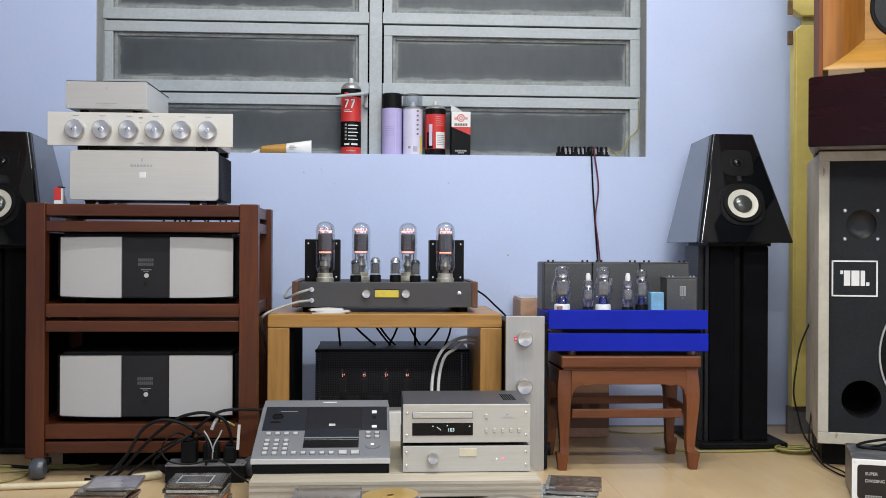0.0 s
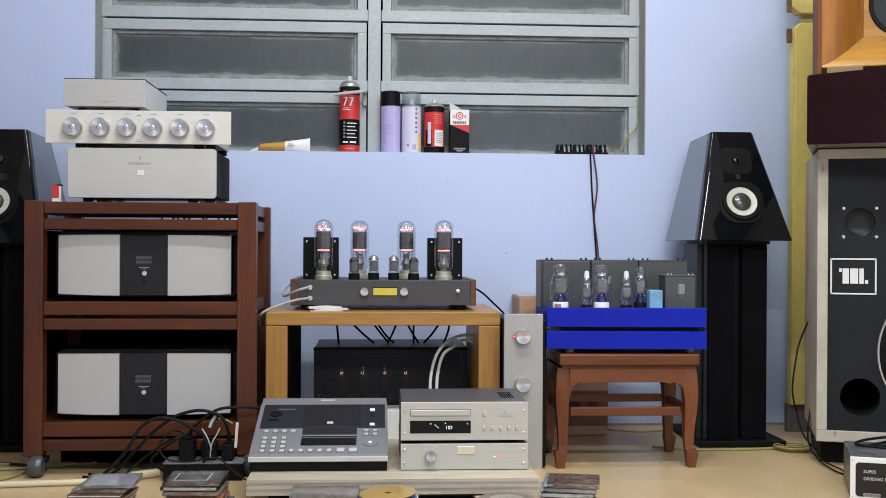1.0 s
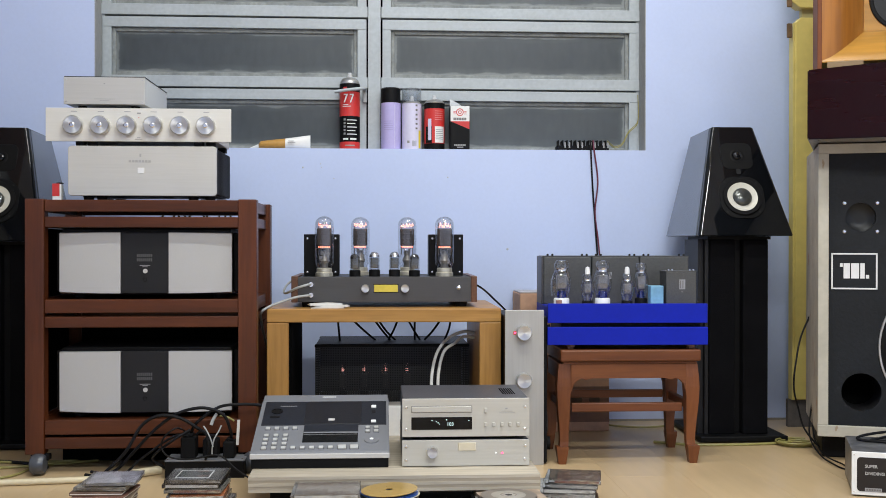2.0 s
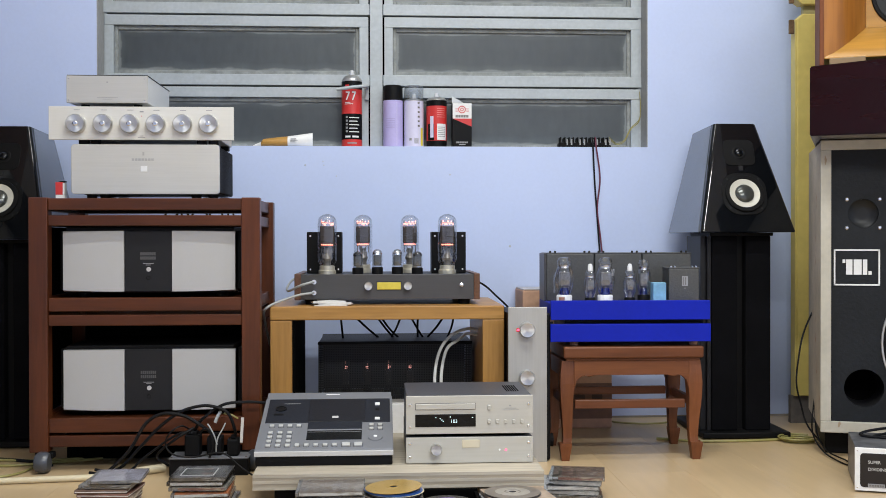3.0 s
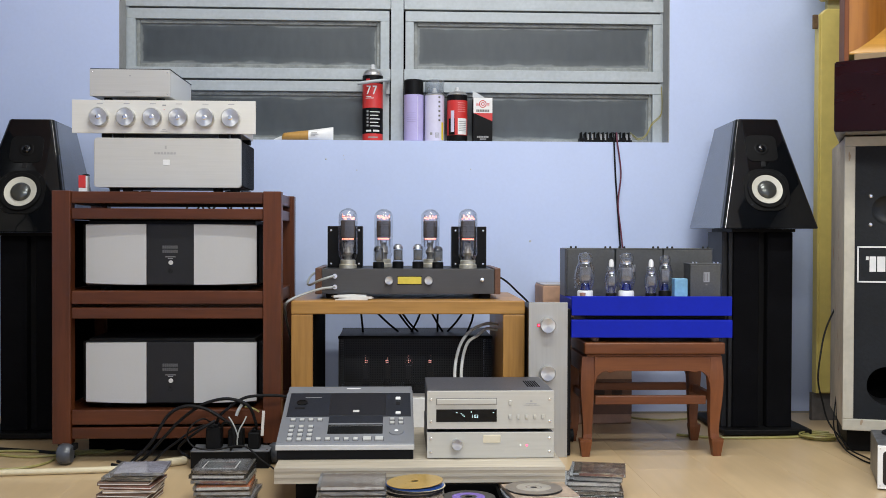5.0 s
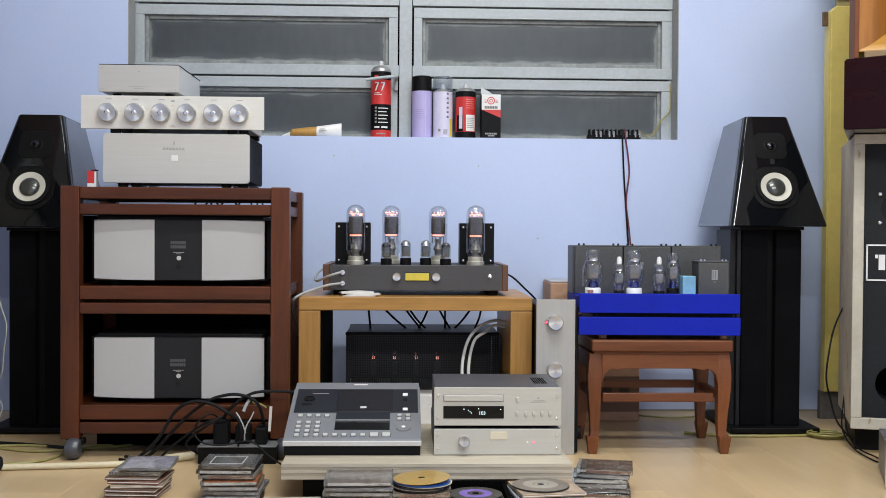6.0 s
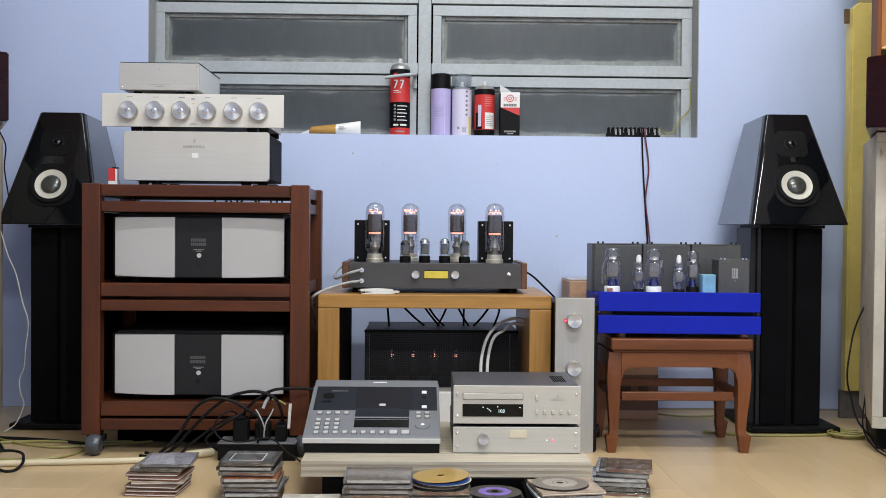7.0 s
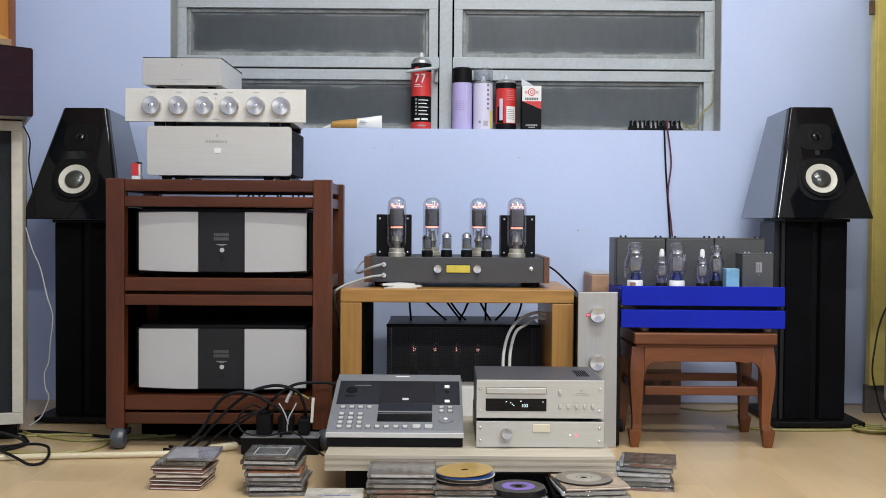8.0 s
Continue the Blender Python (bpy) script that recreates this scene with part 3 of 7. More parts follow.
# ---- wooden equipment rack ----
def equipment_rack():
    rk = thing("equipment_rack", (0.30, 2.84, 0.0), "reddish brown slatted wooden equipment rack on castors", "rack")
    xl, xr, yf, yr = 0.006, 0.585, 2.65, 3.03
    for x in (xl, xr - 0.047):
        for y in (yf, yr - 0.04):
            part("post", box(x, x + 0.047, y, y + 0.04, 0.05, 0.696, 0.0025), REDWOODZ, rk)
            c = smooth(part("castor", lathe([(0.0, -0.017), (0.021, -0.017), (0.027, -0.008), (0.027, 0.008), (0.021, 0.017), (0, 0.017)], (x + 0.035, y - 0.005, 0.0272), "x", 20), CASTOR, rk))
            part("fork", box(x + 0.012, x + 0.058, y + 0.005, y + 0.03, 0.034, 0.05, 0.003), BLACKM, c)
    for z0, z1 in ((0.664, 0.694), (0.624, 0.651), (0.407, 0.441), (0.370, 0.398), (0.099, 0.136), (0.063, 0.092)):
        for y in (yf + 0.006, yr - 0.03):
            part("rail", box(xl + 0.047, xr - 0.047, y, y + 0.022, z0, z1, 0.002), REDWOOD, rk)
        for x in (xl + 0.012, xr - 0.034):
            part("side_rail", box(x, x + 0.022, yf + 0.04, yr - 0.04, z0, z1, 0.002), REDWOOD, rk)
    # Added black sheets stand in for the darkness behind and beside the bays.
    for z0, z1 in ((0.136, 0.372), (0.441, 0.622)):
        part("side_panel", box(xl + 0.004, xl + 0.011, yf + 0.041, yr - 0.041, z0, z1), GAP, rk, "black sheet added for the dark along the side")
        part("dark_back_sheet", box(xl + 0.048, xr - 0.048, yr - 0.042, yr - 0.034, z0, z1), GAP, rk, "black sheet added for the dark behind the shelves")
    part("dark_back_sheet", box(xl + 0.048, xr - 0.048, yr - 0.042, yr - 0.034, 0.02, 0.124), GAP, rk, "black sheet added for the dark behind the shelves")
    # Another black sheet, in place of the shade beneath the lowest shelf.
    part("bottom_board", box(xl + 0.05, xr - 0.05, 2.80, 2.808, 0.004, 0.098), GAP, rk, "black sheet added for the shade under the lowest shelf")
    for z in (0.684, 0.430, 0.125):
        part("shelf", box(xl + 0.036, xr - 0.036, yf + 0.03, yr - 0.032, z, z + 0.010, 0.001), REDWOOD, rk)
    return rk


INKD = surface("dim_grey_print", (0.075, 0.075, 0.075), 0.5)


def power_amp(z0, z1):
    """Wide amplifier: bowed silver wings round a black middle."""
    x0, x1, y = 0.081, 0.517, 2.688
    am = thing("power_amplifier", (0.30, 2.83, z0 - 0.014), "black power amplifier with two satin silver front panels", "amplifier", "rack amplifiers")
    part("chassis", box(x0 + 0.004, x1 - 0.004, y + 0.008, 2.97, z0 - 0.004, z1 + 0.010, 0.003), BLACKM, am)
    for sx in (x0 - 0.016, x1 + 0.002):
        for k in range(9):
            part("heatsink_fin", box(sx, sx + 0.014, y + 0.03 + k * 0.026, y + 0.042 + k * 0.026, z0 + 0.004, z1, 0.001), BLACKM, am)
    part("centre_panel", box(0.236, 0.357, y - 0.001, y + 0.008, z0, z1, 0.001), CHARM, am)
    for a, b, out in ((x0, 0.2355, -1), (0.3575, x1, 1)):
        bm = bmesh.new()
        n, low, high = 8, [], []
        for i in range(n + 1):
            t = i / n
            u = t if out > 0 else 1 - t
            bow = 0.006 * u ** 2.2
            x = a + (b - a) * t
            low.append((x, y - 0.007 + bow, z0 + 0.004 * u ** 2))
            high.append((x, y - 0.007 + bow, z1 - 0.002 * u ** 2))
        low += [(b, y + 0.008, z0), (a, y + 0.008, z0)]
        high += [(b, y + 0.008, z1), (a, y + 0.008, z1)]
        ob = part("wing_panel", solid(low, high, bm), SATIN, am, "satin silver bowed panel")
        smooth(ob, 0.4)
    zc = z0 + 0.365 * (z1 - z0)
    smooth(part("power_button", lathe([(0.0058, 0), (0.0058, 0.002), (0, 0.0026)], (0.2975, y - 0.001, zc), "y", 18), STUDL, am, "pale silver round button"))
    part("button_ring", ring((0.2965, y - 0.001, zc - 0.022), 0.004, 0.0055, 0.001, seg=16), BLACKM, am)
    rows = [(0.276 + 0.005 * i, 0.2797 + 0.005 * i, zc + 0.036, zc + 0.044) for i in range(8)]
    rows += [(0.276 + 0.005 * i, 0.2797 + 0.005 * i, zc + 0.025, zc + 0.033) for i in range(8)]
    bars(rows, y - 0.001, INKD, am)
    bars([(0.283, 0.310, zc + 0.014, zc + 0.0155), (0.290, 0.303, zc + 0.0105, zc + 0.0118)], y - 0.001, INKG, am)
    for fx in (x0 + 0.04, x1 - 0.04):
        for fy in (y + 0.05, 2.93):
            part("foot", lathe([(0.016, 0), (0.018, 0.011), (0, 0.011)], (fx, fy, z0 - 0.0145), "z", 14), RUBBER, am)
    return am


equipment_rack()
power_amp(0.4555, 0.6115)
power_amp(0.1500, 0.3065)

# power supply, preamplifier and small box piled on the rack
ps = thing("power_supply", (0.27, 2.9, 0.695), "silver fronted power supply with black finned sides", "audio component")
part("faceplate", extrude_xz(rounded(0.077, 0.4645, 0.7095, 0.8415, 0.009), 2.775, 2.787, 0.0012), ALU, ps, "brushed pale silver faceplate")
part("chassis", box(0.09, 0.452, 2.787, 3.04, 0.712, 0.838, 0.003), BLACKM, ps)
for k in range(12):
    for x in (0.078, 0.452):
        part("heatsink_fin", box(x, x + 0.012, 2.792 + k * 0.0208, 2.806 + k * 0.0208, 0.713, 0.837, 0.004), BLACKM, ps)
part("badge", box(0.258, 0.2755, 2.7738, 2.775, 0.769, 0.784, 0.0004, 1), WHITEP, ps, "small pale badge")
bars([(0.235 + 0.0085 * i, 0.2415 + 0.0085 * i, 0.798, 0.8045) for i in range(7)] + [(0.263, 0.268, 0.812, 0.821)], 2.775, surface("faint_silver_print", (0.44, 0.43, 0.40), 0.4, 0.4), ps)
for fx in (0.125, 0.16, 0.40, 0.445):
    for fy in (2.80, 3.0):
        part("foot", lathe([(0.012, 0), (0.015, 0.014), (0, 0.014)], (fx, fy, 0.6955), "z", 14), RUBBER, ps)

pr = thing("preamplifier", (0.26, 2.9, 0.8425), "bright silver preamplifier with six spun knobs", "audio component")
part("faceplate", box(0.020, 0.503, 2.772, 2.781, 0.853, 0.941, 0.001), ALUL, pr, "bright brushed silver faceplate")
part("chassis", box(0.090, 0.462, 2.781, 3.03, 0.856, 0.938, 0.002), ALU, pr)
for kx in (0.0935, 0.1635, 0.2325, 0.3005, 0.3705, 0.4385):
    knob(kx, 2.772, 0.8945, 0.0252, 0.020, pr)
    bars([(kx - 0.008, kx + 0.008, 0.931, 0.9325)], 2.772, INKG, pr)
part("indicator", lathe([(0.0012, 0), (0.0012, 0.0006), (0, 0.0007)], (0.262, 2.772, 0.916), "y", 8), RED, pr)
bars([(0.257, 0.267, 0.926, 0.9295), (0.252, 0.271, 0.8585, 0.860), (0.257, 0.266, 0.8625, 0.864)], 2.772, INKG, pr)
for fx in (0.105, 0.135, 0.415, 0.447):
    for fy in (2.80, 3.0):
        part("foot", box(fx - 0.012, fx + 0.012, fy - 0.012, fy + 0.012, 0.8425, 0.8565, 0.002), RUBBER, pr)

sb = thing("phono_box", (0.17, 2.92, 0.9415), "small plain silver aluminium audio box", "audio component")
part("faceplate", box(0.066, 0.277, 2.774, 2.780, 0.951, 1.0225, 0.001), ALUS, sb)
part("chassis", box(0.068, 0.2755, 2.780, 3.07, 0.952, 1.0235, 0.0015), ALUB, sb)
part("lid", box(0.066, 0.277, 2.778, 3.072, 1.0235, 1.0250, 0.0005, 1), CHARM, sb, "dark lid edge")
for sx, sz in ((0.073, 0.958), (0.073, 1.015), (0.270, 0.958), (0.270, 1.015)):
    screw(sx, 2.774, sz, 0.0016, sb)
bars([(0.145, 0.20, 0.9645, 0.9655), (0.16, 0.185, 0.960, 0.961), (0.170, 0.174, 1.004, 1.007)], 2.774, INKG, sb)
for fx in (0.10, 0.24):
    for fy in (2.83, 3.02):
        part("foot", lathe([(0.011, 0), (0.012, 0.011), (0, 0.011)], (fx, fy, 0.9412), "z", 12), RUBBER, sb)

gl = thing("glue_box", (0.043, 2.80, 0.6945), "small red and white glue carton on the rack", "carton")
part("carton", box(0.032, 0.055, 2.79, 2.81, 0.6945, 0.7085, 0.001), WHITEP, gl)
part("red_band", box(0.0317, 0.0505, 2.7895, 2.8105, 0.7085, 0.742, 0.001), RED, gl, "red printed band")
part("white_edge", box(0.0505, 0.0553, 2.7895, 2.8105, 0.7085, 0.740, 0.001), WHITEP, gl)
part("dark_cap", box(0.042, 0.0565, 2.791, 2.809, 0.742, 0.745, 0.0005, 1), BLACKM, gl)


# ---- oak table with the glowing valve amplifier ----
tb = thing("side_table", (0.91, 2.98, 0.0), "golden oak waterfall side table with slab legs", "table")
part("tabletop", box(0.597, 1.227, 2.776, 3.19, 0.372, 0.409, 0.003), OAK, tb)
part("leg", box(0.597, 0.655, 2.777, 3.19, 0.0, 0.3715, 0.003), OAKZ, tb)
# Added black sheet carries the shade on the leg's inner face.
part("inner_shade_sheet", box(0.655, 0.662, 2.790, 3.18, 0.0, 0.3715), GAP, tb, "black sheet added for the shaded inner face")
part("leg", box(1.168, 1.227, 2.777, 3.19, 0.0, 0.3715, 0.003), OAKZ, tb)


def valve(x, y, z0, r, h, parent, glowing=True):
    """A tall bulb with a metal base, a dark anode block and hot ends."""
    base = smooth(part("vacuum_tube", lathe([(0, 0), (r * 0.92, 0), (r * 0.92, 0.010), (r * 0.80, 0.012), (r * 0.80, 0.022), (r * 0.7, 0.024), (0, 0.024)], (x, y, z0), "z", 24), BRASSY, parent, "glowing glass vacuum tube"))
    prof = [(r * 0.78, 0.020), (r * 0.80, 0.028), (r * 0.97, h * 0.21), (r, h * 0.25), (r, h * 0.80)]
    prof += [(r * math.cos(radians(a)), h - r * 0.85 + r * 0.85 * math.sin(radians(a))) for a in (15, 30, 45, 60, 75, 90)]
    g = smooth(part("glass", lathe(prof[:-1] + [(0, h)], (x, y, z0), "z", 28), BULB, base))
    g.visible_shadow = False
    z = z0 + h * 0.505
    rnd = random.Random(int(x * 1000))
    part("anode", box(x - r * 0.74, x + r * 0.74, y - r * 0.45, y + r * 0.45, z, z0 + h * 0.80, 0.003), ANODE, base)
    for k in range(3):
        part("anode_rib", box(x - r * 0.76, x + r * 0.76, y - r * 0.48, y - r * 0.44, z + 0.006 + k * h * 0.08, z + 0.0085 + k * h * 0.08, 0.0006, 1), ANODE, base)
    bm = bmesh.new()
    for k in range(8):
        cx, q = x + r * (-0.6 + 0.17 * k), rnd.uniform(0.06, 0.12)
        lathe([(0, 0), (r * q, 0.001), (r * q, 0.002 + rnd.uniform(0, 0.006)), (0, 0.006 + rnd.uniform(0, 0.006))], (cx, y - r * rnd.uniform(-0.1, 0.4), z0 + h * 0.80 + rnd.uniform(0, 0.008)), "z", 7, bm)
    tagged(part("upper_filament", bm, HEATP, base), kind="stuff")
    bm = bmesh.new()
    for k in range(7):
        cx, q = x + r * (-0.55 + 0.18 * k), rnd.uniform(0.07, 0.12)
        lathe([(0, 0), (r * q, 0.001), (r * q, 0.003), (0, 0.0048)], (cx, y - r * 0.35, z - 0.0052), "z", 7, bm)
    tagged(part("lower_filament", bm, HEAT, base), kind="stuff")
    smooth(part("top_spacer", lathe([(r * 0.70, 0), (r * 0.70, 0.0015), (r * 0.2, 0.0015), (r * 0.16, 0.008), (0, 0.009)], (x, y, z0 + h * 0.855), "z", 18), CHROME, base))
    smooth(part("bottom_spacer", lathe([(r * 0.72, 0), (r * 0.72, 0.0015), (0, 0.0015)], (x, y, z - 0.0075), "z", 18), MICA, base))
    smooth(part("stem", lathe([(r * 0.42, 0.022), (r * 0.36, h * 0.2), (r * 0.55, h * 0.26), (r * 0.30, h * 0.34), (r * 0.36, h * 0.42), (0, h * 0.43)], (x, y, z0), "z", 16), MICA, base))
    bm = bmesh.new()
    for k in range(9):
        cx, cz, u = x + r * rnd.uniform(-0.42, 0.42), z0 + h * rnd.uniform(0.17, 0.42), rnd.uniform(0.07, 0.2)
        box(cx - r * u, cx + r * u, y - r * rnd.uniform(0.15, 0.35), y + r * 0.2, cz, cz + rnd.uniform(0.004, 0.014), bm=bm)
    tagged(part("pinch", bm, MICA, base), kind="stuff")
    for k in range(4):
        a = radians(45 + 90 * k)
        part("lead_wire", sweep([(x + r * 0.22 * math.cos(a), y + r * 0.22 * math.sin(a), z0 + 0.02), (x + r * 0.26 * math.cos(a), y + r * 0.26 * math.sin(a), z0 + h * 0.36), (x + r * 0.5 * math.cos(a), y + r * 0.4 * math.sin(a), z - 0.007)], 0.0012, 6, 4), MICA, base)
    for k in (-1, 1):
        part("support_rod", sweep([(x + k * r * 0.6, y, z0 + h * 0.35), (x + k * r * 0.62, y, z0 + h * 0.9)], 0.0011, 6, 2), MICA, base)
    return base


def small_valve(x, y, z0, r, h, parent, silver):
    base = smooth(part("small_tube", lathe([(0, 0), (r * 1.1, 0), (r * 1.1, h * 0.26), (r * 0.95, h * 0.28), (0, h * 0.28)], (x, y, z0), "z", 20), RUBBER, parent, "small black-based vacuum tube"))
    prof = [(r * 0.9, h * 0.26), (r, h * 0.34), (r, h * 0.82)] + [(r * math.cos(radians(a)), h * 0.82 + h * 0.18 * math.sin(radians(a))) for a in (25, 50, 70)]
    g = smooth(part("glass", lathe(prof + [(0, h)], (x, y, z0), "z", 22), BULB, base))
    g.visible_shadow = False
    part("plate", box(x - r * 0.78, x + r * 0.78, y - r * 0.45, y + r * 0.45, z0 + h * 0.34, z0 + h * (0.76 if silver else 0.86), 0.002), HAMMER, base)
    smooth(part("getter", lathe([(r * 0.93, h * 0.78), (r * 0.86, h * 0.86), (r * 0.55, h * 0.95), (0, h * 0.985)], (x, y, z0), "z", 20), CHROME if silver else CHARM, base))
    return base


va = thing("valve_amplifier", (0.91, 2.98, 0.409), "dark grey valve amplifier with four glowing tubes", "amplifier")
part("front_panel", box(0.675, 1.150, 2.838, 2.845, 0.4235, 0.4925, 0.001), GREYP, va)
part("chassis", box(0.676, 1.149, 2.845, 3.15, 0.424, 0.4915, 0.002), CHARM, va)
for a, b in ((0.657, 0.6748), (1.1502, 1.1665)):
    part("wooden_cheek", box(a, b, 2.836, 3.15, 0.4225, 0.4945, 0.002), SIDEW, va, "walnut end cheek")
for kx in (0.859, 0.9675):
    knob(kx, 2.838, 0.4605, 0.0115, 0.014, va, pointer=False)
part("meter_window", box(0.883, 0.948, 2.8365, 2.8385, 0.4505, 0.4705, 0.0008, 1), AMBER, va, "yellow lit meter window")
bars([(0.881, 0.950, 0.4485, 0.4505), (0.881, 0.950, 0.4705, 0.4725)], 2.838, BLACKM, va, "meter_surround")
part("toggle_switch", lathe([(0.0055, 0), (0.0055, 0.003), (0.0025, 0.004), (0.003, 0.013), (0, 0.014)], (1.1155, 2.838, 0.4625), "y", 12), CHROME, va)
for jz in (0.4425, 0.472):
    part("input_jack", lathe([(0.0065, 0), (0.0065, 0.006), (0, 0.006)], (0.711, 2.838, jz), "y", 14), CHROME, va)
for fx in (0.70, 1.125):
    for fy in (2.87, 3.12):
        part("foot", lathe([(0.015, 0), (0.017, 0.015), (0, 0.015)], (fx, fy, 0.4092), "z", 14), RUBBER, va)
for x, y, r, h in ((0.7425, 2.92, 0.0268, 0.169), (0.8415, 3.03, 0.0272, 0.170), (0.9785, 3.03, 0.0272, 0.170), (1.0815, 2.92, 0.0270, 0.169)):
    valve(x, y, 0.4915, r, h, va)
for x, r, h, s in ((0.829, 0.0142, 0.064, False), (0.8835, 0.0142, 0.070, True), (0.9395, 0.0142, 0.070, True), (0.9955, 0.0142, 0.064, False)):
    small_valve(x, 2.90, 0.4915, r, h, va, s)
for x0, x1 in ((0.6815, 0.7815), (1.0395, 1.139)):
    t = part("output_transformer", box(x0, x1, 2.975, 3.05, 0.4915, 0.6105, 0.002), BLACKM, va, "black output transformer")
    for sx in (x0 + 0.01, x1 - 0.01):
        for sz in (0.502, 0.598):
            screw(sx, 2.975, sz, 0.0035, t)
sg = smooth(single("signal_cable", sweep([(0.709, 2.832, 0.472), (0.70, 2.815, 0.471), (0.672, 2.818, 0.462), (0.640, 2.86, 0.447), (0.628, 2.95, 0.453), (0.635, 3.05, 0.470), (0.66, 3.16, 0.478), (0.70, 3.18, 0.472)], 0.0034), CABLEG, "grey signal cable plugged into the amplifier front", "cable"))
sg2 = smooth(single("signal_cable", sweep([(0.709, 2.832, 0.4425), (0.70, 2.815, 0.442), (0.672, 2.81, 0.438), (0.630, 2.80, 0.425), (0.600, 2.775, 0.413), (0.582, 2.78, 0.397), (0.575, 2.86, 0.36), (0.575, 3.05, 0.25)], 0.0034), CABLEG, "grey signal cable plugged into the amplifier front", "cable"))
bm = bmesh.new()
for k, (ox, oy, rot) in enumerate(((0, 0, 0.05), (0.012, 0.004, -0.08), (-0.006, 0.006, 0.16))):
    z = 0.4095 + 0.0036 * k
    c, s = math.cos(rot), math.sin(rot)
    q = [(0.755 + ox + c * a - s * b, 2.803 + oy + s * a + c * b) for a, b in ((-0.042, -0.022), (0.047, -0.019), (0.05, 0.008), (0.01, 0.022), (-0.044, 0.02))]
    solid([(a, b, z) for a, b in q], [(a, b, z + 0.0020 + 0.0022 * ((i * 7 + k) % 3)) for i, (a, b) in enumerate(q)], bm)
single("paper_sheets", bm, PAPER, "crumpled white paper slips lying on the table edge", "paper")

# caged valve amplifier on the floor behind the table
cg = thing("caged_amplifier", (0.93, 3.13, 0.0), "black valve amplifier under a perforated metal cage", "amplifier")
MESH = perforated("perforated_black_sheet", (0.007, 0.007, 0.0075), 0.0050)
part("chassis", box(0.715, 1.156, 3.01, 3.26, 0.02, 0.12, 0.003), BLACKM, cg)
for fx in (0.74, 1.13):
    for fy in (3.04, 3.23):
        part("foot", lathe([(0.014, 0), (0.016, 0.02), (0, 0.02)], (fx, fy, 0.0), "z", 12), RUBBER, cg)
part("cage_front", box(0.714, 1.156, 3.0, 3.0012, 0.12, 0.285), MESH, cg)
part("cage_top", box(0.714, 1.156, 3.006, 3.258, 0.2905, 0.2917), MESH, cg)
for a in (0.712, 1.1568):
    part("cage_side", box(a, a + 0.0012, 3.004, 3.26, 0.12, 0.288), MESH, cg)
for ya, yb_ in ((2.998, 3.008), (3.255, 3.263)):
    part("cage_rail", box(0.7105, 1.159, ya, yb_, 0.283, 0.2925, 0.003), BLACKM, cg)
part("cage_back", box(0.714, 1.156, 3.258, 3.260, 0.12, 0.283), BLACKM, cg)
for i, x in enumerate((0.790, 0.853, 0.916, 0.979)):
    b = smooth(part("vacuum_tube", lathe([(0.014, 0), (0.014, 0.02), (0.01, 0.03), (0, 0.03)], (x, 3.05, 0.12), "z", 16), RUBBER, cg, "small glowing tube behind the mesh"))
    g = smooth(part("glass", lathe([(0.013, 0.02), (0.015, 0.05), (0.015, 0.09), (0.009, 0.11), (0, 0.114)], (x, 3.05, 0.12), "z", 18), BULB, b))
    g.visible_shadow = False
    part("filament", lathe([(0, 0), (0.0045, 0.003), (0.0048, 0.009), (0, 0.013)], (x, 3.045, 0.207), "z", 10), DIMHEAT, b)
    part("plate", box(x - 0.008, x + 0.008, 3.044, 3.056, 0.16, 0.20, 0.002), ANODE, b)

# Added white box, fills the pale gap between the two players.
wc = thing("white_filler_box", (0.94, 2.94, 0.0), "low plain white box added before the caged amplifier", "box")
part("carton", box(0.87, 1.03, 2.90, 2.985, 0.0, 0.126, 0.002), WHITEP, wc)
part("flap", box(0.872, 1.028, 2.902, 2.983, 0.126, 0.1275, 0.0005, 1), PAPER, wc)

# speaker leads hanging between the table and the cage
for pts in (((0.776, 3.0, 0.372), (0.777, 3.08, 0.33), (0.779, 3.12, 0.292)), ((0.806, 3.05, 0.372), (0.85, 3.10, 0.325), (0.885, 3.14, 0.292)),
            ((0.873, 3.05, 0.372), (0.905, 3.10, 0.325), (0.93, 3.14, 0.292)), ((0.885, 3.05, 0.372), (0.918, 3.10, 0.322), (0.945, 3.14, 0.292)),
            ((0.957, 3.05, 0.372), (0.94, 3.09, 0.325), (0.925, 3.14, 0.292)), ((0.975, 3.05, 0.372), (1.0, 3.10, 0.325), (1.02, 3.14, 0.292)),
            ((1.003, 3.05, 0.372), (1.003, 3.10, 0.33), (1.005, 3.14, 0.292)), ((1.087, 3.05, 0.372), (1.06, 3.10, 0.325), (1.035, 3.14, 0.292)),
            ((1.108, 3.02, 0.372), (1.105, 3.08, 0.33), (1.095, 3.13, 0.292))):
    smooth(single("speaker_lead", sweep(pts, 0.0032, 8, 6), CABLEB, "black speaker lead hanging under the table", "cable", group="leads under the table"))
for dx, dz in ((0.0, 0.0), (0.018, -0.014)):
    smooth(single("interconnect_cable", sweep([(1.168, 2.93, 0.330 + dz), (1.135, 2.92, 0.334 + dz), (1.092 + dx, 2.90, 0.318 + dz), (1.060 + dx, 2.88, 0.282), (1.043 + dx, 2.85, 0.225), (1.040 + dx, 2.80, 0.16), (1.042 + dx, 2.70, 0.11)], 0.0044), CABLEW, "thick pale grey interconnect cable looping under the table", "cable", group="pale interconnects"))


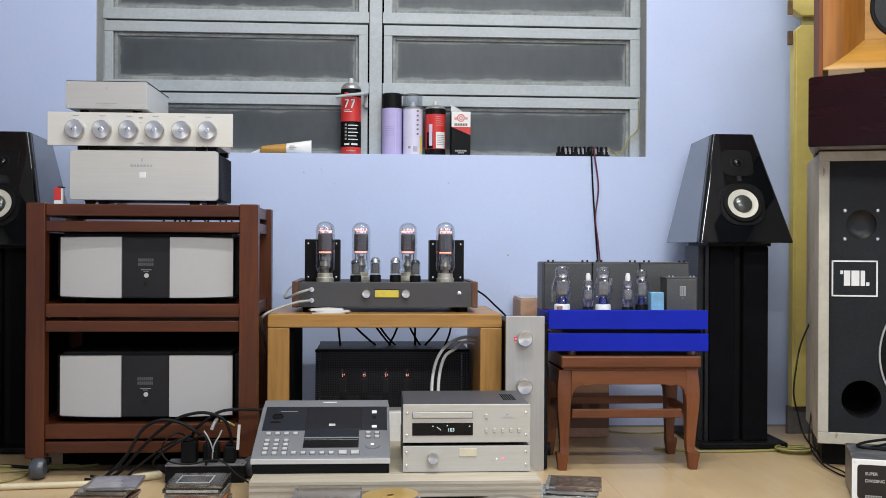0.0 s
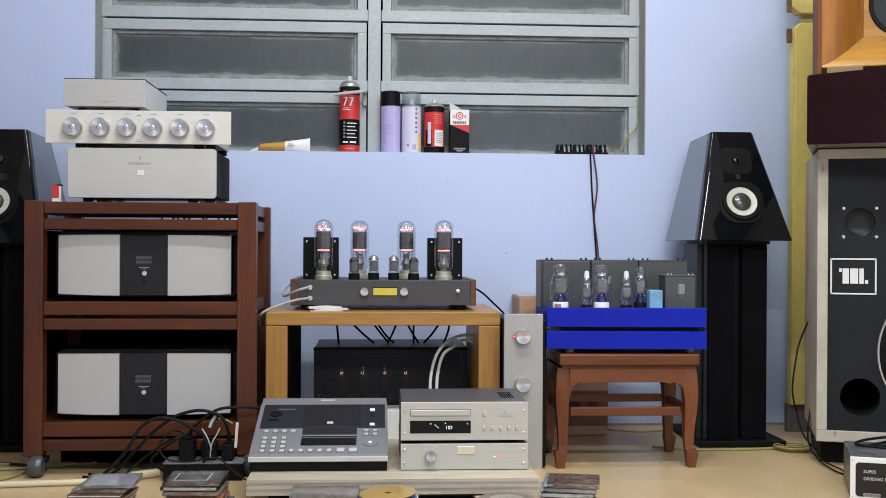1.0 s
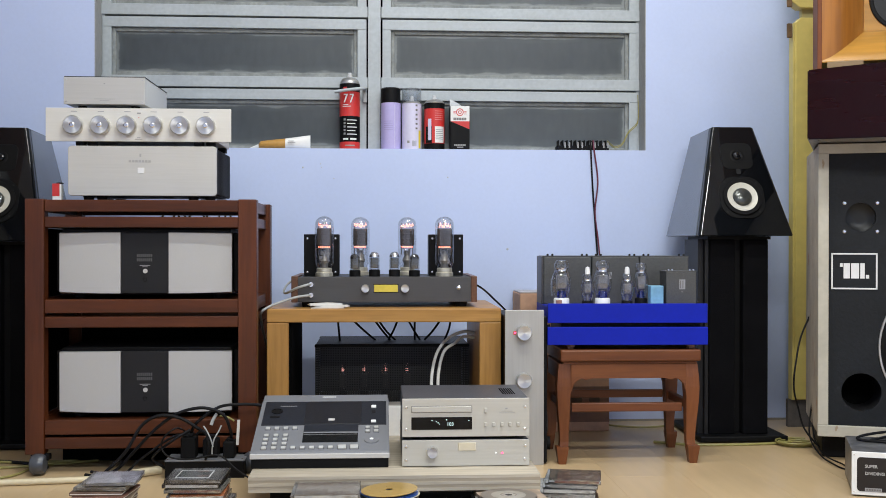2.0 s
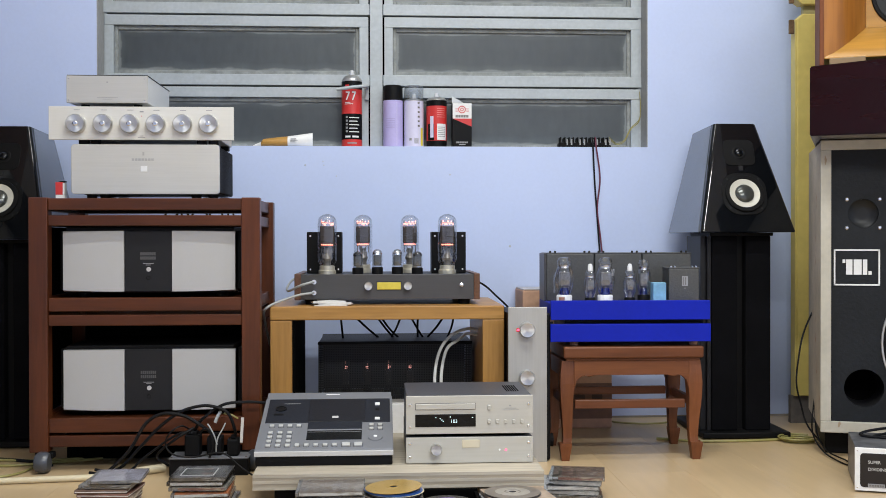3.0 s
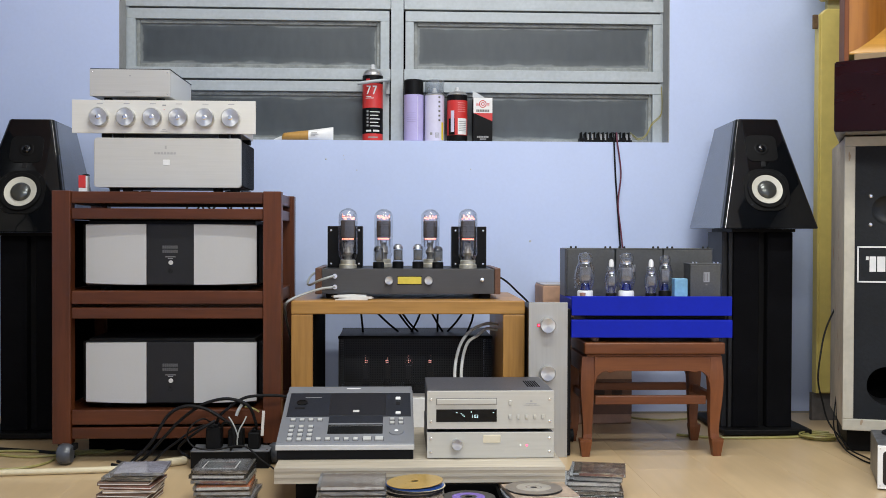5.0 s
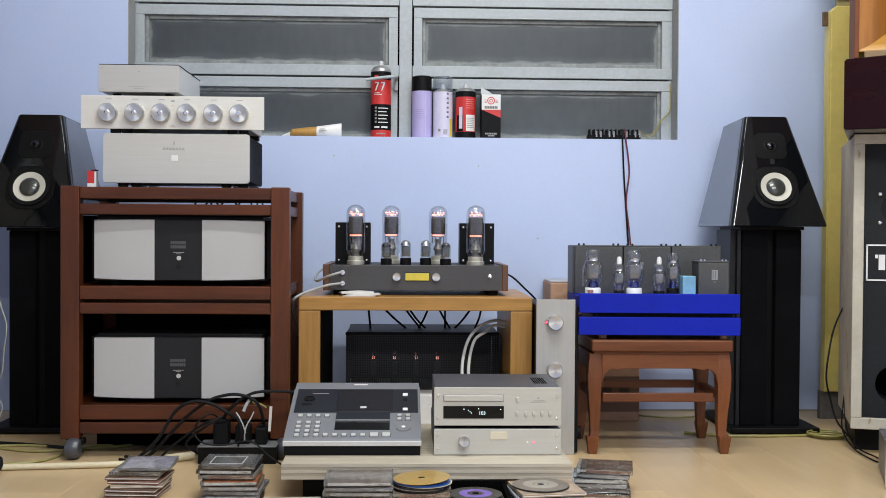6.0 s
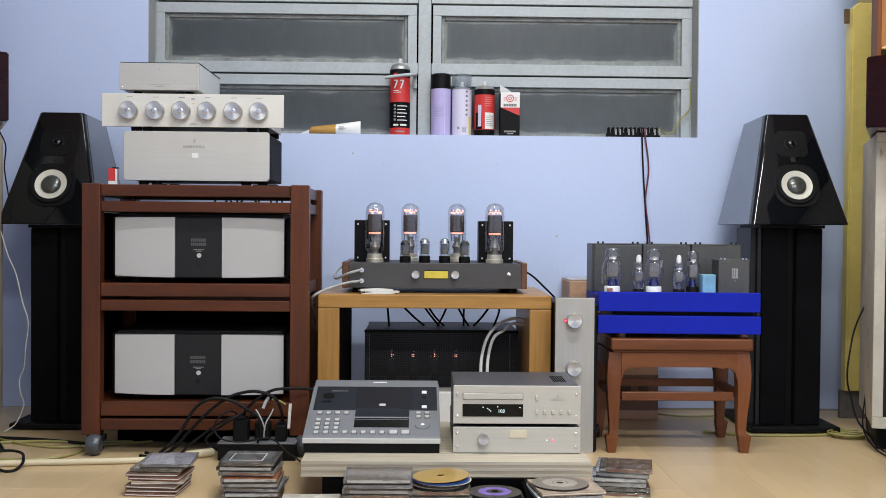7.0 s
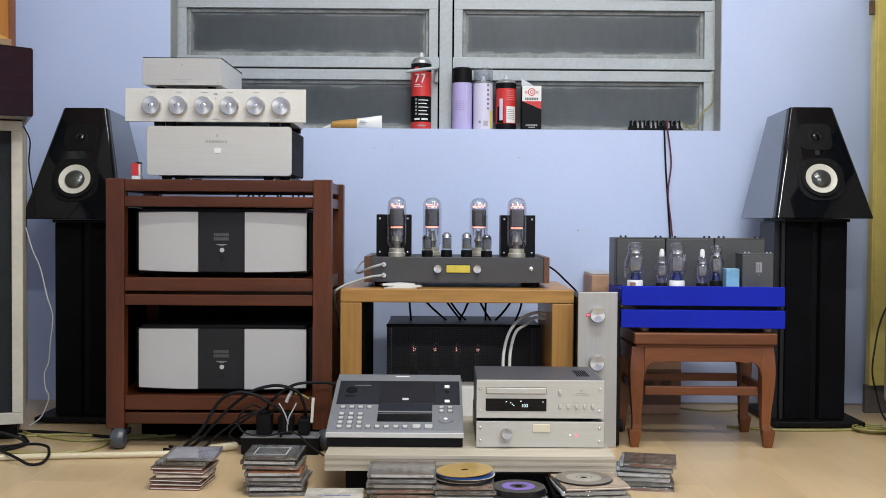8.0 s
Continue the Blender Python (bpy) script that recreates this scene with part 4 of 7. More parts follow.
# ---- loudspeakers on flocked stands ----
def stand_speaker(cx, zb, side):
    """side: +1 where the tinted flank that shows is on the left, -1 on the right."""
    sp = thing("bookshelf_speaker", (cx, 3.1, zb), "piano black pyramid speaker with cream ringed woofer", "loudspeaker", "stand speakers")
    yf, yb, zt = 2.95, 3.295, zb + 0.331
    yft = 3.08
    wb, wt, ox = 0.142, 0.064, 0.0015 * side
    h = zt - zb

    def at(t, x):
        return (cx + x + ox * t, yf + (yft - yf) * t, zb + h * t)
    low = [(cx - wb, yf, zb), (cx + wb, yf, zb), (cx + wb, yb, zb), (cx - wb, yb, zb)]
    high = [(cx + ox - wt, yft, zt), (cx + ox + wt, yft, zt), (cx + ox + wt, yb, zt - 0.008), (cx + ox - wt, yb, zt - 0.008)]
    bm = solid(low, high)
    upright = [e for e in bm.edges if abs(e.verts[0].co.z - e.verts[1].co.z) > 0.1 and max(v.co.y for v in e.verts) < yb - 0.05]
    bmesh.ops.bevel(bm, geom=upright, offset=0.011, segments=7, affect="EDGES", profile=0.5)
    level = [e for e in bm.edges if abs(e.verts[0].co.z - e.verts[1].co.z) < 0.03]
    bmesh.ops.bevel(bm, geom=level, offset=0.0022, segments=2, affect="EDGES")
    smooth(part("cabinet", bm, GLOSS, sp), 0.7)
    for k in (-1, 1):
        lo = [(cx + k * (wb - 0.001), yf + 0.026, zb + 0.001), (cx + k * (wb - 0.001), yb - 0.002, zb + 0.001), (cx + ox + k * (wt - 0.001), yb - 0.002, zt - 0.010), (cx + ox + k * (wt - 0.001), yft + 0.026, zt - 0.004)]
        hi = [(x + k * 0.003, y, z) for x, y, z in lo]
        part("side_panel", solid(lo, hi), GLOSSG, sp, "lacquered flank tinted with the wall reflection")
    lean = math.degrees(math.atan2(yft - yf, h))

    def tilted(bm, t):
        bm.transform(Matrix.Translation(at(t, 0)) @ pose(0, 0, 0, -lean, 0, 0))
        return bm
    # woofer
    t = 0.343
    wf = part("woofer", tilted(extrude_xz(rounded(-0.067, 0.067, -0.067, 0.067, 0.050, 8), -0.003, 0.002, 0.001), t), BLACKM, sp)
    smooth(part("surround", tilted(ring((0, -0.003, 0), 0.0462, 0.059, 0.006), t), RUBBER, wf))
    smooth(part("cone", tilted(lathe([(0.0465, 0.001), (0.0455, 0.0045), (0.030, 0.001), (0, 0.001)], (0, -0.003, 0), "y", 36), t), RINGC, wf, "cream woofer ring"))
    smooth(part("dust_dome", tilted(lathe([(0.0285, 0.0012)] + [(0.0285 * math.cos(radians(a)), 0.0012 + 0.013 * math.sin(radians(a))) for a in (15, 30, 45, 60, 75)] + [(0, 0.0142)], (0, -0.003, 0), "y", 32), t), DOME, wf))
    for sx in (-0.0475, 0.0475):
        for sz in (-0.0475, 0.0475):
            part("screw", tilted(lathe([(0.0028, 0), (0.0028, 0.001), (0, 0.0015)], (sx, -0.003, sz), "y", 10), t), CHARM, wf)
    # tweeter
    t = 0.724
    tw = part("tweeter", tilted(extrude_xz(rounded(-0.047, 0.047, -0.043, 0.043, 0.02), -0.002, 0.002, 0.001), t), BLACKM, sp)
    smooth(part("horn_dish", tilted(ring((0, -0.002, 0), 0.0135, 0.021, 0.0015), t), BLACKM, tw))
    smooth(part("dome", tilted(lathe([(0.0135, 0)] + [(0.0135 * math.cos(radians(a)), 0.008 * math.sin(radians(a))) for a in (20, 40, 60, 80)] + [(0, 0.008)], (0, -0.002, 0), "y", 22), t), GLOSS, tw))
    part("badge", tilted(box(-0.0065, 0.0065, -0.0012, 0.001, -0.008, 0.008), 0.58), CHARM, sp)
    # stand
    st = thing("speaker_stand", (cx, 3.1, 0.0), "black speaker stand with twin flocked columns", "speaker stand", "speaker stands")
    off = 0.005 if side > 0 else 0.016
    X = lambda u: cx + off + side * u

    def slab_at(name, u0, u1, y0, y1, z0, z1, bev, m):
        return part(name, box(min(X(u0), X(u1)), max(X(u0), X(u1)), y0, y1, z0, z1, bev), m, st)
    slab_at("base_plate", -0.136, 0.126, 2.965, 3.27, 0.004, 0.020, 0.003, BLACKM)
    slab_at("top_plate", -0.105, 0.085, 3.0, 3.2, zb - 0.010, zb - 0.0005, 0.001, BLACKM)
    for u0, u1 in ((-0.100, -0.022), (0.002, 0.078)):
        slab_at("column", u0, u1, 3.0, 3.07, 0.020, zb - 0.010, 0.004, VELVET)
    slab_at("spine", -0.024, 0.004, 3.03, 3.12, 0.020, zb - 0.010, 0.0, BLACKM)
    slab_at("side_fin", -0.128, -0.112, 3.02, 3.16, 0.020, zb - 0.010, 0.001, CHARM)
    slab_at("side_fin", -0.112, -0.101, 3.005, 3.05, 0.020, zb - 0.010, 0.001, CHARM)
    for k in (-0.11, 0.10):
        for y in (2.99, 3.24):
            part("spike", lathe([(0.004, 0), (0.008, 0.004), (0, 0.004)], (X(k), y, 0.0), "z", 10), CHROME, st)
    return sp


stand_speaker(1.966, 0.6075, 1)
stand_speaker(-0.190, 0.590, -1)


# ---- big studio monitors with boxes piled on them ----
def pierced(x0, x1, z0, z1, holes, y0, y1):
    """An upright board with round openings (x, z, radius)."""
    bm = bmesh.new()
    loops = [[(x0, z0), (x1, z0), (x1, z1), (x0, z1)]]
    loops += [[(hx + r * math.cos(2 * math.pi * i / 36), hz + r * math.sin(2 * math.pi * i / 36)) for i in range(36)] for hx, hz, r in holes]
    edges = []
    for pts in loops:
        v = [bm.verts.new((x, y0, z)) for x, z in pts]
        edges += [bm.edges.new((v[i], v[(i + 1) % len(v)])) for i in range(len(v))]
    bmesh.ops.triangle_fill(bm, edges=edges, use_beauty=True)
    geo = bmesh.ops.extrude_face_region(bm, geom=bm.faces[:])
    bmesh.ops.translate(bm, verts=[q for q in geo["geom"] if isinstance(q, bmesh.types.BMVert)], vec=(0, y1 - y0, 0))
    return bm


def studio_monitor(xe, k, zb, zt, yf, yaw):
    """xe: the front's inner edge; k: +1 when the cabinet goes on to the right of it."""
    sm = thing("studio_monitor", (xe, yf, zb), "large worn beige studio monitor with charcoal baffle", "loudspeaker", "studio monitors")
    w, d, fr = 0.60, 0.40, 0.030
    X = lambda a: xe + k * a * 0.905
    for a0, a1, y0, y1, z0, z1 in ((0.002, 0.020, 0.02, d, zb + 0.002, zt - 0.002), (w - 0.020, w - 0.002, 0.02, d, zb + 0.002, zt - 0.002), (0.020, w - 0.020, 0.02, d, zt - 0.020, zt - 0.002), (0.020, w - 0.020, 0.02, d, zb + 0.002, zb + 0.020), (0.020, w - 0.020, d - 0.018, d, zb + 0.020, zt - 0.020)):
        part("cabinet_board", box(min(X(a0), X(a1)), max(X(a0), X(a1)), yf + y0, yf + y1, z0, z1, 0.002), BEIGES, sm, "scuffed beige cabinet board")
    for a0, a1, z0, z1 in ((0, w, zt - 0.026, zt), (0, w, zb, zb + 0.030), (0, fr, zb + 0.030, zt - 0.026), (w - fr, w, zb + 0.030, zt - 0.026)):
        part("front_frame", box(min(X(a0), X(a1)), max(X(a0), X(a1)), yf, yf + 0.0195, z0, z1, 0.002), BEIGE, sm, "chipped beige frame")
    bx0, bx1 = min(X(fr), X(w - fr)), max(X(fr), X(w - fr))
    yb = yf + 0.012
    z_at = lambda z: zb + (z - 0.068) * (zt - zb) / 0.786
    if k < 0:
        wide = w * 0.905
        X = lambda a: xe - wide + a * 0.905
    openings = ((X(0.120), z_at(0.657), 0.0385), (X(0.123), z_at(0.189), 0.0505))
    part("baffle", pierced(bx0, bx1, zb + 0.030, zt - 0.026, openings, yb, yf + 0.0195), BAFFLE, sm)
    tx, tz, tr_ = openings[0]
    hole = smooth(part("tweeter_recess", lathe([(tr_ + 0.0005, -0.004), (tr_, -0.016), (0.030, -0.022), (0.012, -0.026), (0, -0.023)], (tx, yb, tz), "y", 32, ends=False), CONE, sm))
    px, pz, pr_ = openings[1]
    pt = smooth(part("port", lathe([(pr_ + 0.0005, -0.003), (pr_, -0.035), (pr_ - 0.003, -0.11)], (px, yb, pz), "y", 36, ends=False), CHARM, sm, "dark round port tube"))
    part("port_hole", lathe([(pr_ - 0.002, -0.105), (0, -0.106)], (px, yb, pz), "y", 30), GAP, pt)
    for a in (-0.041, 0.041):
        for z in (-0.038, 0.038):
            screw(X(0.120) + a, yb, z_at(0.657) + z, 0.0055, sm)
    lx0, lx1, lz0, lz1 = min(X(0.038), X(0.166)), max(X(0.038), X(0.166)), z_at(0.464), z_at(0.561)
    lg = part("badge_plate", box(lx0, lx1, yb - 0.002, yb, lz0, lz1, 0.0005, 1), BAFFLE, sm, "dark badge with white border")
    bm = bmesh.new()
    for q in ((lx0, lx1, lz1 - 0.004, lz1), (lx0, lx1, lz0, lz0 + 0.004), (lx0, lx0 + 0.004, lz0, lz1), (lx1 - 0.004, lx1, lz0, lz1)):
        box(q[0], q[1], yb - 0.0032, yb - 0.002, q[2], q[3], bm=bm)
    c, u = (lx0 + lx1) / 2, (lz1 - lz0)
    for a0, a1, z0, z1 in ((-0.036, -0.029, 0.62, 0.72), (-0.027, -0.011, 0.30, 0.72), (-0.008, 0.012, 0.30, 0.72), (0.015, 0.026, 0.30, 0.72), (0.029, 0.037, 0.30, 0.40)):
        box(c + a0, c + a1, yb - 0.0032, yb - 0.002, lz0 + u * z0, lz0 + u * z1, bm=bm)
    part("badge_print", bm, INKW, lg)
    wz, wx, R = z_at(0.311), (X(0.385) if k > 0 else xe - 0.335), 0.196
    wo = smooth(part("woofer", ring((wx, yb, wz), R - 0.006, R, 0.006, seg=56), DULLM, sm, "large woofer with thin metal rim"))
    smooth(part("surround", ring((wx, yb, wz), R - 0.05, R - 0.006, 0.010, seg=56), RUBBER, wo))
    smooth(part("cone", lathe([(R - 0.05, 0.003), (0.06, 0.0012), (0.05, 0.006), (0.03, 0.014), (0, 0.018)], (wx, yb, wz), "y", 48), CONE, wo))
    X = lambda a: xe + k * a * 0.905
    st = thing("monitor_plinth", (X(0.3), yf + 0.2, 0.0), "low black wooden plinth under the studio monitor", "plinth", "monitor plinths")
    part("block", box(min(X(0.02), X(0.58)), max(X(0.02), X(0.58)), yf + 0.07, yf + 0.36, 0.0, zb - 0.001, 0.004), BLACKM, st)
    sm.rotation_euler.z = radians(yaw)
    st.location = Vector((xe, yf, 0)) + Matrix.Rotation(radians(yaw), 3, "Z") @ Vector((X(0.3) - xe, 0.2, 0))
    st.rotation_euler.z = radians(yaw)
    return sm


TANPAD = surface("tan_wood_pad", (0.27, 0.18, 0.09), 0.7)


def maroon_box(xe, k, yf, zb, zt):
    mb = thing("maroon_cabinet", (xe, yf, zb), "glossy dark maroon wooden cabinet lying on the monitor", "cabinet", "maroon cabinets")
    X = lambda a: xe + k * a
    low = [(X(0), yf, zb), (X(0.55), yf, zb), (X(0.55), yf + 0.38, zb), (X(0), yf + 0.40, zb)]
    high = [(X(0), yf, zt), (X(0.55), yf, zt + 0.03), (X(0.55), yf + 0.38, zt + 0.03), (X(0), yf + 0.40, zt)]
    bm = solid(low, high)
    bmesh.ops.bevel(bm, geom=bm.edges[:], offset=0.003, segments=2, affect="EDGES")
    part("body", bm, MAROON, mb)
    for a in (0.045, 0.42):
        part("pad", box(min(X(a), X(a + 0.09)), max(X(a), X(a + 0.09)), yf + 0.1, yf + 0.14, zt + 0.004, zt + 0.0345, 0.002), TANPAD, mb)
    mb.rotation_euler.z = radians(-25 * k)
    return mb


def horn_cabinet(xe, k, yf, zb):
    hc = thing("horn_speaker", (xe, yf, zb), "orange wooden horn loudspeaker with flared square mouth", "loudspeaker", "horn speakers")
    w, h = 0.46, 0.36
    X = lambda a: xe + k * a

    def strip(a0, a1, z0, z1, y0, y1, m, name):
        return part(name, box(min(X(a0), X(a1)), max(X(a0), X(a1)), y0, y1, z0, z1, 0.002), m, hc)
    strip(0.0, 0.012, zb - 0.016, zb + h, yf - 0.002, yf + 0.34, DARKW, "side_board")
    strip(w - 0.012, w, zb, zb + h + 0.0001, yf - 0.002, yf + 0.34, DARKW, "side_board")
    strip(0.012, w - 0.012, zb + h - 0.012, zb + h, yf - 0.002, yf + 0.34, HORNW, "top_board")
    strip(0.012, w - 0.012, zb, zb + 0.006, yf - 0.002, yf + 0.34, HORNL, "bottom_board")
    strip(0.012, w - 0.012, zb + 0.006, zb + h - 0.012, yf + 0.32, yf + 0.34, DARKW, "back_board")
    n = 10
    o0, o1, p0, p1 = 0.012, w - 0.012, zb + 0.006, zb + h - 0.012
    i0, i1, q0, q1 = 0.126, w - 0.126, zb + 0.103, zb + h - 0.081

    def row(t):
        e = t ** 0.72
        y = yf + 0.13 * t ** 1.5
        return o0 + (i0 - o0) * e, o1 + (i1 - o1) * e, p0 + (q0 - p0) * t, p1 + (q1 - p1) * t, y
    rows = [row(i / n) for i in range(n + 1)]
    for name, m, f in (("flare_side", HORNW, lambda r: ((X(r[0]), r[4], r[2]), (X(r[0]), r[4], r[3]))), ("flare_side", HORNW, lambda r: ((X(r[1]), r[4], r[2]), (X(r[1]), r[4], r[3]))),
                       ("flare_floor", HORNL, lambda r: ((X(r[0]), r[4], r[2]), (X(r[1]), r[4], r[2]))), ("flare_roof", HORNL, lambda r: ((X(r[0]), r[4], r[3]), (X(r[1]), r[4], r[3])))):
        bm = bmesh.new()
        v = [[bm.verts.new(c) for c in f(r)] for r in rows]
        for a, b in zip(v, v[1:]):
            bm.faces.new((a[0], a[1], b[1], b[0]))
        geo = bmesh.ops.extrude_face_region(bm, geom=bm.faces[:])
        bmesh.ops.translate(bm, verts=[q for q in geo["geom"] if isinstance(q, bmesh.types.BMVert)], vec=(0, 0.006, 0))
        smooth(part(name, bm, m, hc), 0.6)
    yb = yf + 0.132
    part("throat_board", box(min(X(i0 - 0.01), X(i1 + 0.01)), max(X(i0 - 0.01), X(i1 + 0.01)), yb, yb + 0.012, q0 - 0.01, q1 + 0.01), HORNL, hc)
    cx, cz = X(w / 2), (q0 + q1) / 2
    dr = smooth(part("driver", ring((cx, yb, cz), 0.080, 0.091, 0.006, seg=40), BLACKM, hc, "dark round driver"))
    smooth(part("cone", lathe([(0.081, 0.0015), (0.04, 0.001), (0.03, 0.008), (0, 0.012)], (cx, yb, cz), "y", 40), CONE, dr))
    hc.rotation_euler.z = radians(-21 * k)
    return hc


studio_monitor(2.072, 1, 0.068, 0.852, 2.70, -18)
maroon_box(2.000, 1, 2.60, 0.8535, 1.033)
horn_cabinet(2.068, 1, 2.70, 1.068)
studio_monitor(-0.226, -1, 0.052, 0.845, 2.70, 19.5)
maroon_box(-0.159, -1, 2.60, 0.8465, 1.018)
horn_cabinet(-0.248, -1, 2.70, 1.0530)

# ---- mustard door leaf standing behind the monitor ----
yd = thing("yellow_door_leaf", (2.35, 3.23, 0.0), "mustard painted wooden door leaf standing by the wall", "door")
part("panel", extrude_xz([(2.214, 0.088), (2.56, 0.088), (2.56, 1.303), (2.232, 1.303), (2.214, 1.286)], 3.21, 3.25, 0.003), YELLOW, yd)
part("edge_strip", box(2.208, 2.2138, 3.213, 3.247, 0.088, 1.285, 0.001), YELLOW, yd)
# The recessed joint gets a duller, darker mustard than the panels.
part("joint", box(2.240, 2.55, 3.226, 3.246, 1.303, 1.345, 0.002), surface("darker_mustard_paint", (0.42, 0.37, 0.16), 0.6, 0.0, 3, 40, 0.15, 0.15, 0.2), yd)
part("upper_panel", extrude_xz([(2.200, 1.352), (2.228, 1.332), (2.56, 1.332), (2.56, 1.95), (2.200, 1.95)], 3.205, 3.25, 0.002), YELLOW, yd)
# Grey brown board stands in for the shadow below the leaf.
part("under_leaf_shade", box(2.20, 2.54, 3.225, 3.245, 0.0, 0.088), surface("grey_brown_shade", (0.14, 0.125, 0.115), 0.8, 0.0, 9, 60, 0.3, 0.3, 0.3), yd)
for z in (1.238, 1.335):
    part("hinge", box(2.187, 2.203, 3.206, 3.216, z, z + 0.045, 0.002), RUST, yd, "rusty steel hinge")

# ---- blue valve amplifier on its stool ----
st = thing("wooden_stool", (1.555, 2.81, 0.0), "reddish brown carved wooden stool with cabriole legs", "stool")
part("seat", box(1.374, 1.749, 2.685, 2.945, 0.273, 0.304, 0.004), STOOLW, st)
part("moulding", box(1.381, 1.741, 2.694, 2.936, 0.266, 0.273, 0.002), STOOLW, st)


def leg(x, y, kx, ky):
    """Square leg that bows out at the knee and turns in to a small foot."""
    rows = []
    for z, out, half in ((0.266, 0.001, 0.0185), (0.250, 0.0022, 0.0188), (0.230, 0.0042, 0.0188), (0.205, 0.0060, 0.0182), (0.175, 0.0064, 0.0170), (0.145, 0.0056, 0.0155), (0.115, 0.0044, 0.0138), (0.085, 0.0036, 0.0122), (0.060, 0.0036, 0.0113), (0.047, 0.0048, 0.0116)):
        cx, cy = x + kx * out, y + ky * out
        rows.append((cx - half, cx + half, cy - half, cy + half, z))
    ob = part("leg", stack_loft(rows[::-1]), STOOLZ, st)
    cx, cy = x + kx * 0.0095, y + ky * 0.0095
    part("foot", stack_loft([(cx - 0.010, cx + 0.010, cy - 0.010, cy + 0.010, 0.0), (cx - 0.0155, cx + 0.0155, cy - 0.0155, cy + 0.0155, 0.040), (cx - 0.0155, cx + 0.0155, cy - 0.0155, cy + 0.0155, 0.047)]), STOOLZ, ob)


for x, kx in ((1.3905, -1), (1.7235, 1)):
    for y, ky in ((2.7185, -1), (2.9115, 1)):
        leg(x, y, kx, ky)


def apron(a, b):
    """Outline of a skirt with a scalloped lower edge that curves down into the legs."""
    pts = [(a, 0.266), (b, 0.266)]
    n, e = 40, 0.11
    for i in range(n + 1):
        t = i / n
        u = min(t, 1 - t)
        if u < e:
            z = 0.228 - 0.040 * (1 - math.sqrt(max(0.0, 1 - (1 - u / e) ** 2)))
        else:
            z = 0.228 - 0.005 * max(0.0, math.cos((u - e) * 22)) * (1 if u < 0.2 else 0)
        pts.append((b - (b - a) * t, z))
    return pts


for y in (2.6925, 2.919):
    part("apron", extrude_xz(apron(1.4025, 1.7115), y, y + 0.018, 0.001), STOOLW, st, "scalloped apron")
for x in (1.372, 1.724):
    part("side_apron", box(x, x + 0.018, 2.7425, 2.8875, 0.222, 0.266, 0.001), STOOLW, st)
part("stretcher", box(1.408, 1.706, 2.712, 2.728, 0.1365, 0.1595, 0.002), STOOLW, st)
part("stretcher", box(1.408, 1.706, 2.904, 2.920, 0.146, 0.168, 0.002), STOOLW, st)
for x in (1.380, 1.718):
    part("side_stretcher", box(x, x + 0.016, 2.737, 2.894, 0.142, 0.164, 0.002), STOOLW, st)

ba = thing("blue_amplifier", (1.555, 2.80, 0.307), "ultramarine painted valve amplifier with grey transformer cans", "amplifier")
part("upper_front", box(1.344, 1.769, 2.690, 2.704, 0.3775, 0.4285, 0.0015), BLUE, ba, "ultramarine blue upper front board")
part("upper_deck", box(1.360, 1.767, 2.704, 3.06, 0.380, 0.4135, 0.0015), BLUE, ba, "ultramarine blue deck")
part("lower_front", box(1.343, 1.770, 2.688, 2.712, 0.3195, 0.3665, 0.0015), BLUE, ba, "ultramarine blue lower front board")
part("lower_deck", box(1.398, 1.765, 2.712, 3.03, 0.3195, 0.3665, 0.0015), BLACKM, ba)
part("core", box(1.385, 1.758, 2.72, 3.02, 0.3665, 0.3775), BLACKM, ba)
for fx in (1.412, 1.735):
    for fy in (2.735, 2.925):
        part("foot", lathe([(0.011, 0), (0.013, 0.0125), (0, 0.0125)], (fx, fy, 0.3072), "z", 14), COPPER, ba)
for x0, x1 in ((1.366, 1.5035), (1.5065, 1.642), (1.645, 1.786)):
    t = part("transformer_can", box(x0, x1, 2.945, 3.055, 0.4137, 0.549, 0.002), HAMMER, ba, "grey hammered transformer can")
    part("can_lid", box(x0 - 0.001, x1 + 0.001, 2.944, 3.056, 0.549, 0.552, 0.001, 1), HAMMER, t)
    for sx in (x0 + 0.012, x0 + 0.026, x1 - 0.026, x1 - 0.012):
        part("lid_bolt", lathe([(0.0032, 0), (0.0032, 0.004), (0.002, 0.006), (0, 0.006)], (sx, 2.953, 0.552), "z", 8), CHARM, t)
part("side_light", box(1.3595, 1.3655, 2.945, 3.055, 0.4137, 0.551, 0.001), GREYP, ba)
t = part("choke_can", box(1.684, 1.768, 2.795, 2.87, 0.4137, 0.509, 0.002), HAMMER, ba, "small grey hammered choke can")
part("can_lid", box(1.683, 1.769, 2.794, 2.871, 0.509, 0.513, 0.001, 1), HAMMER, t)
for sx in (1.692, 1.702, 1.751, 1.761):
    part("lid_bolt", lathe([(0.0032, 0), (0.0032, 0.004), (0, 0.005)], (sx, 2.802, 0.513), "z", 8), CHROME, t)
bars([(1.7205, 1.737, 0.462, 0.489)], 2.795, INKG, t, "rating_label")
bars([(1.7225, 1.725, 0.465, 0.486), (1.729, 1.7315, 0.465, 0.486), (1.726, 1.731, 0.4535, 0.4575)], 2.7944, INK, t)
bars([(1.5545, 1.563, 0.485, 0.505)], 2.945, INKG, ba, "rating_label")


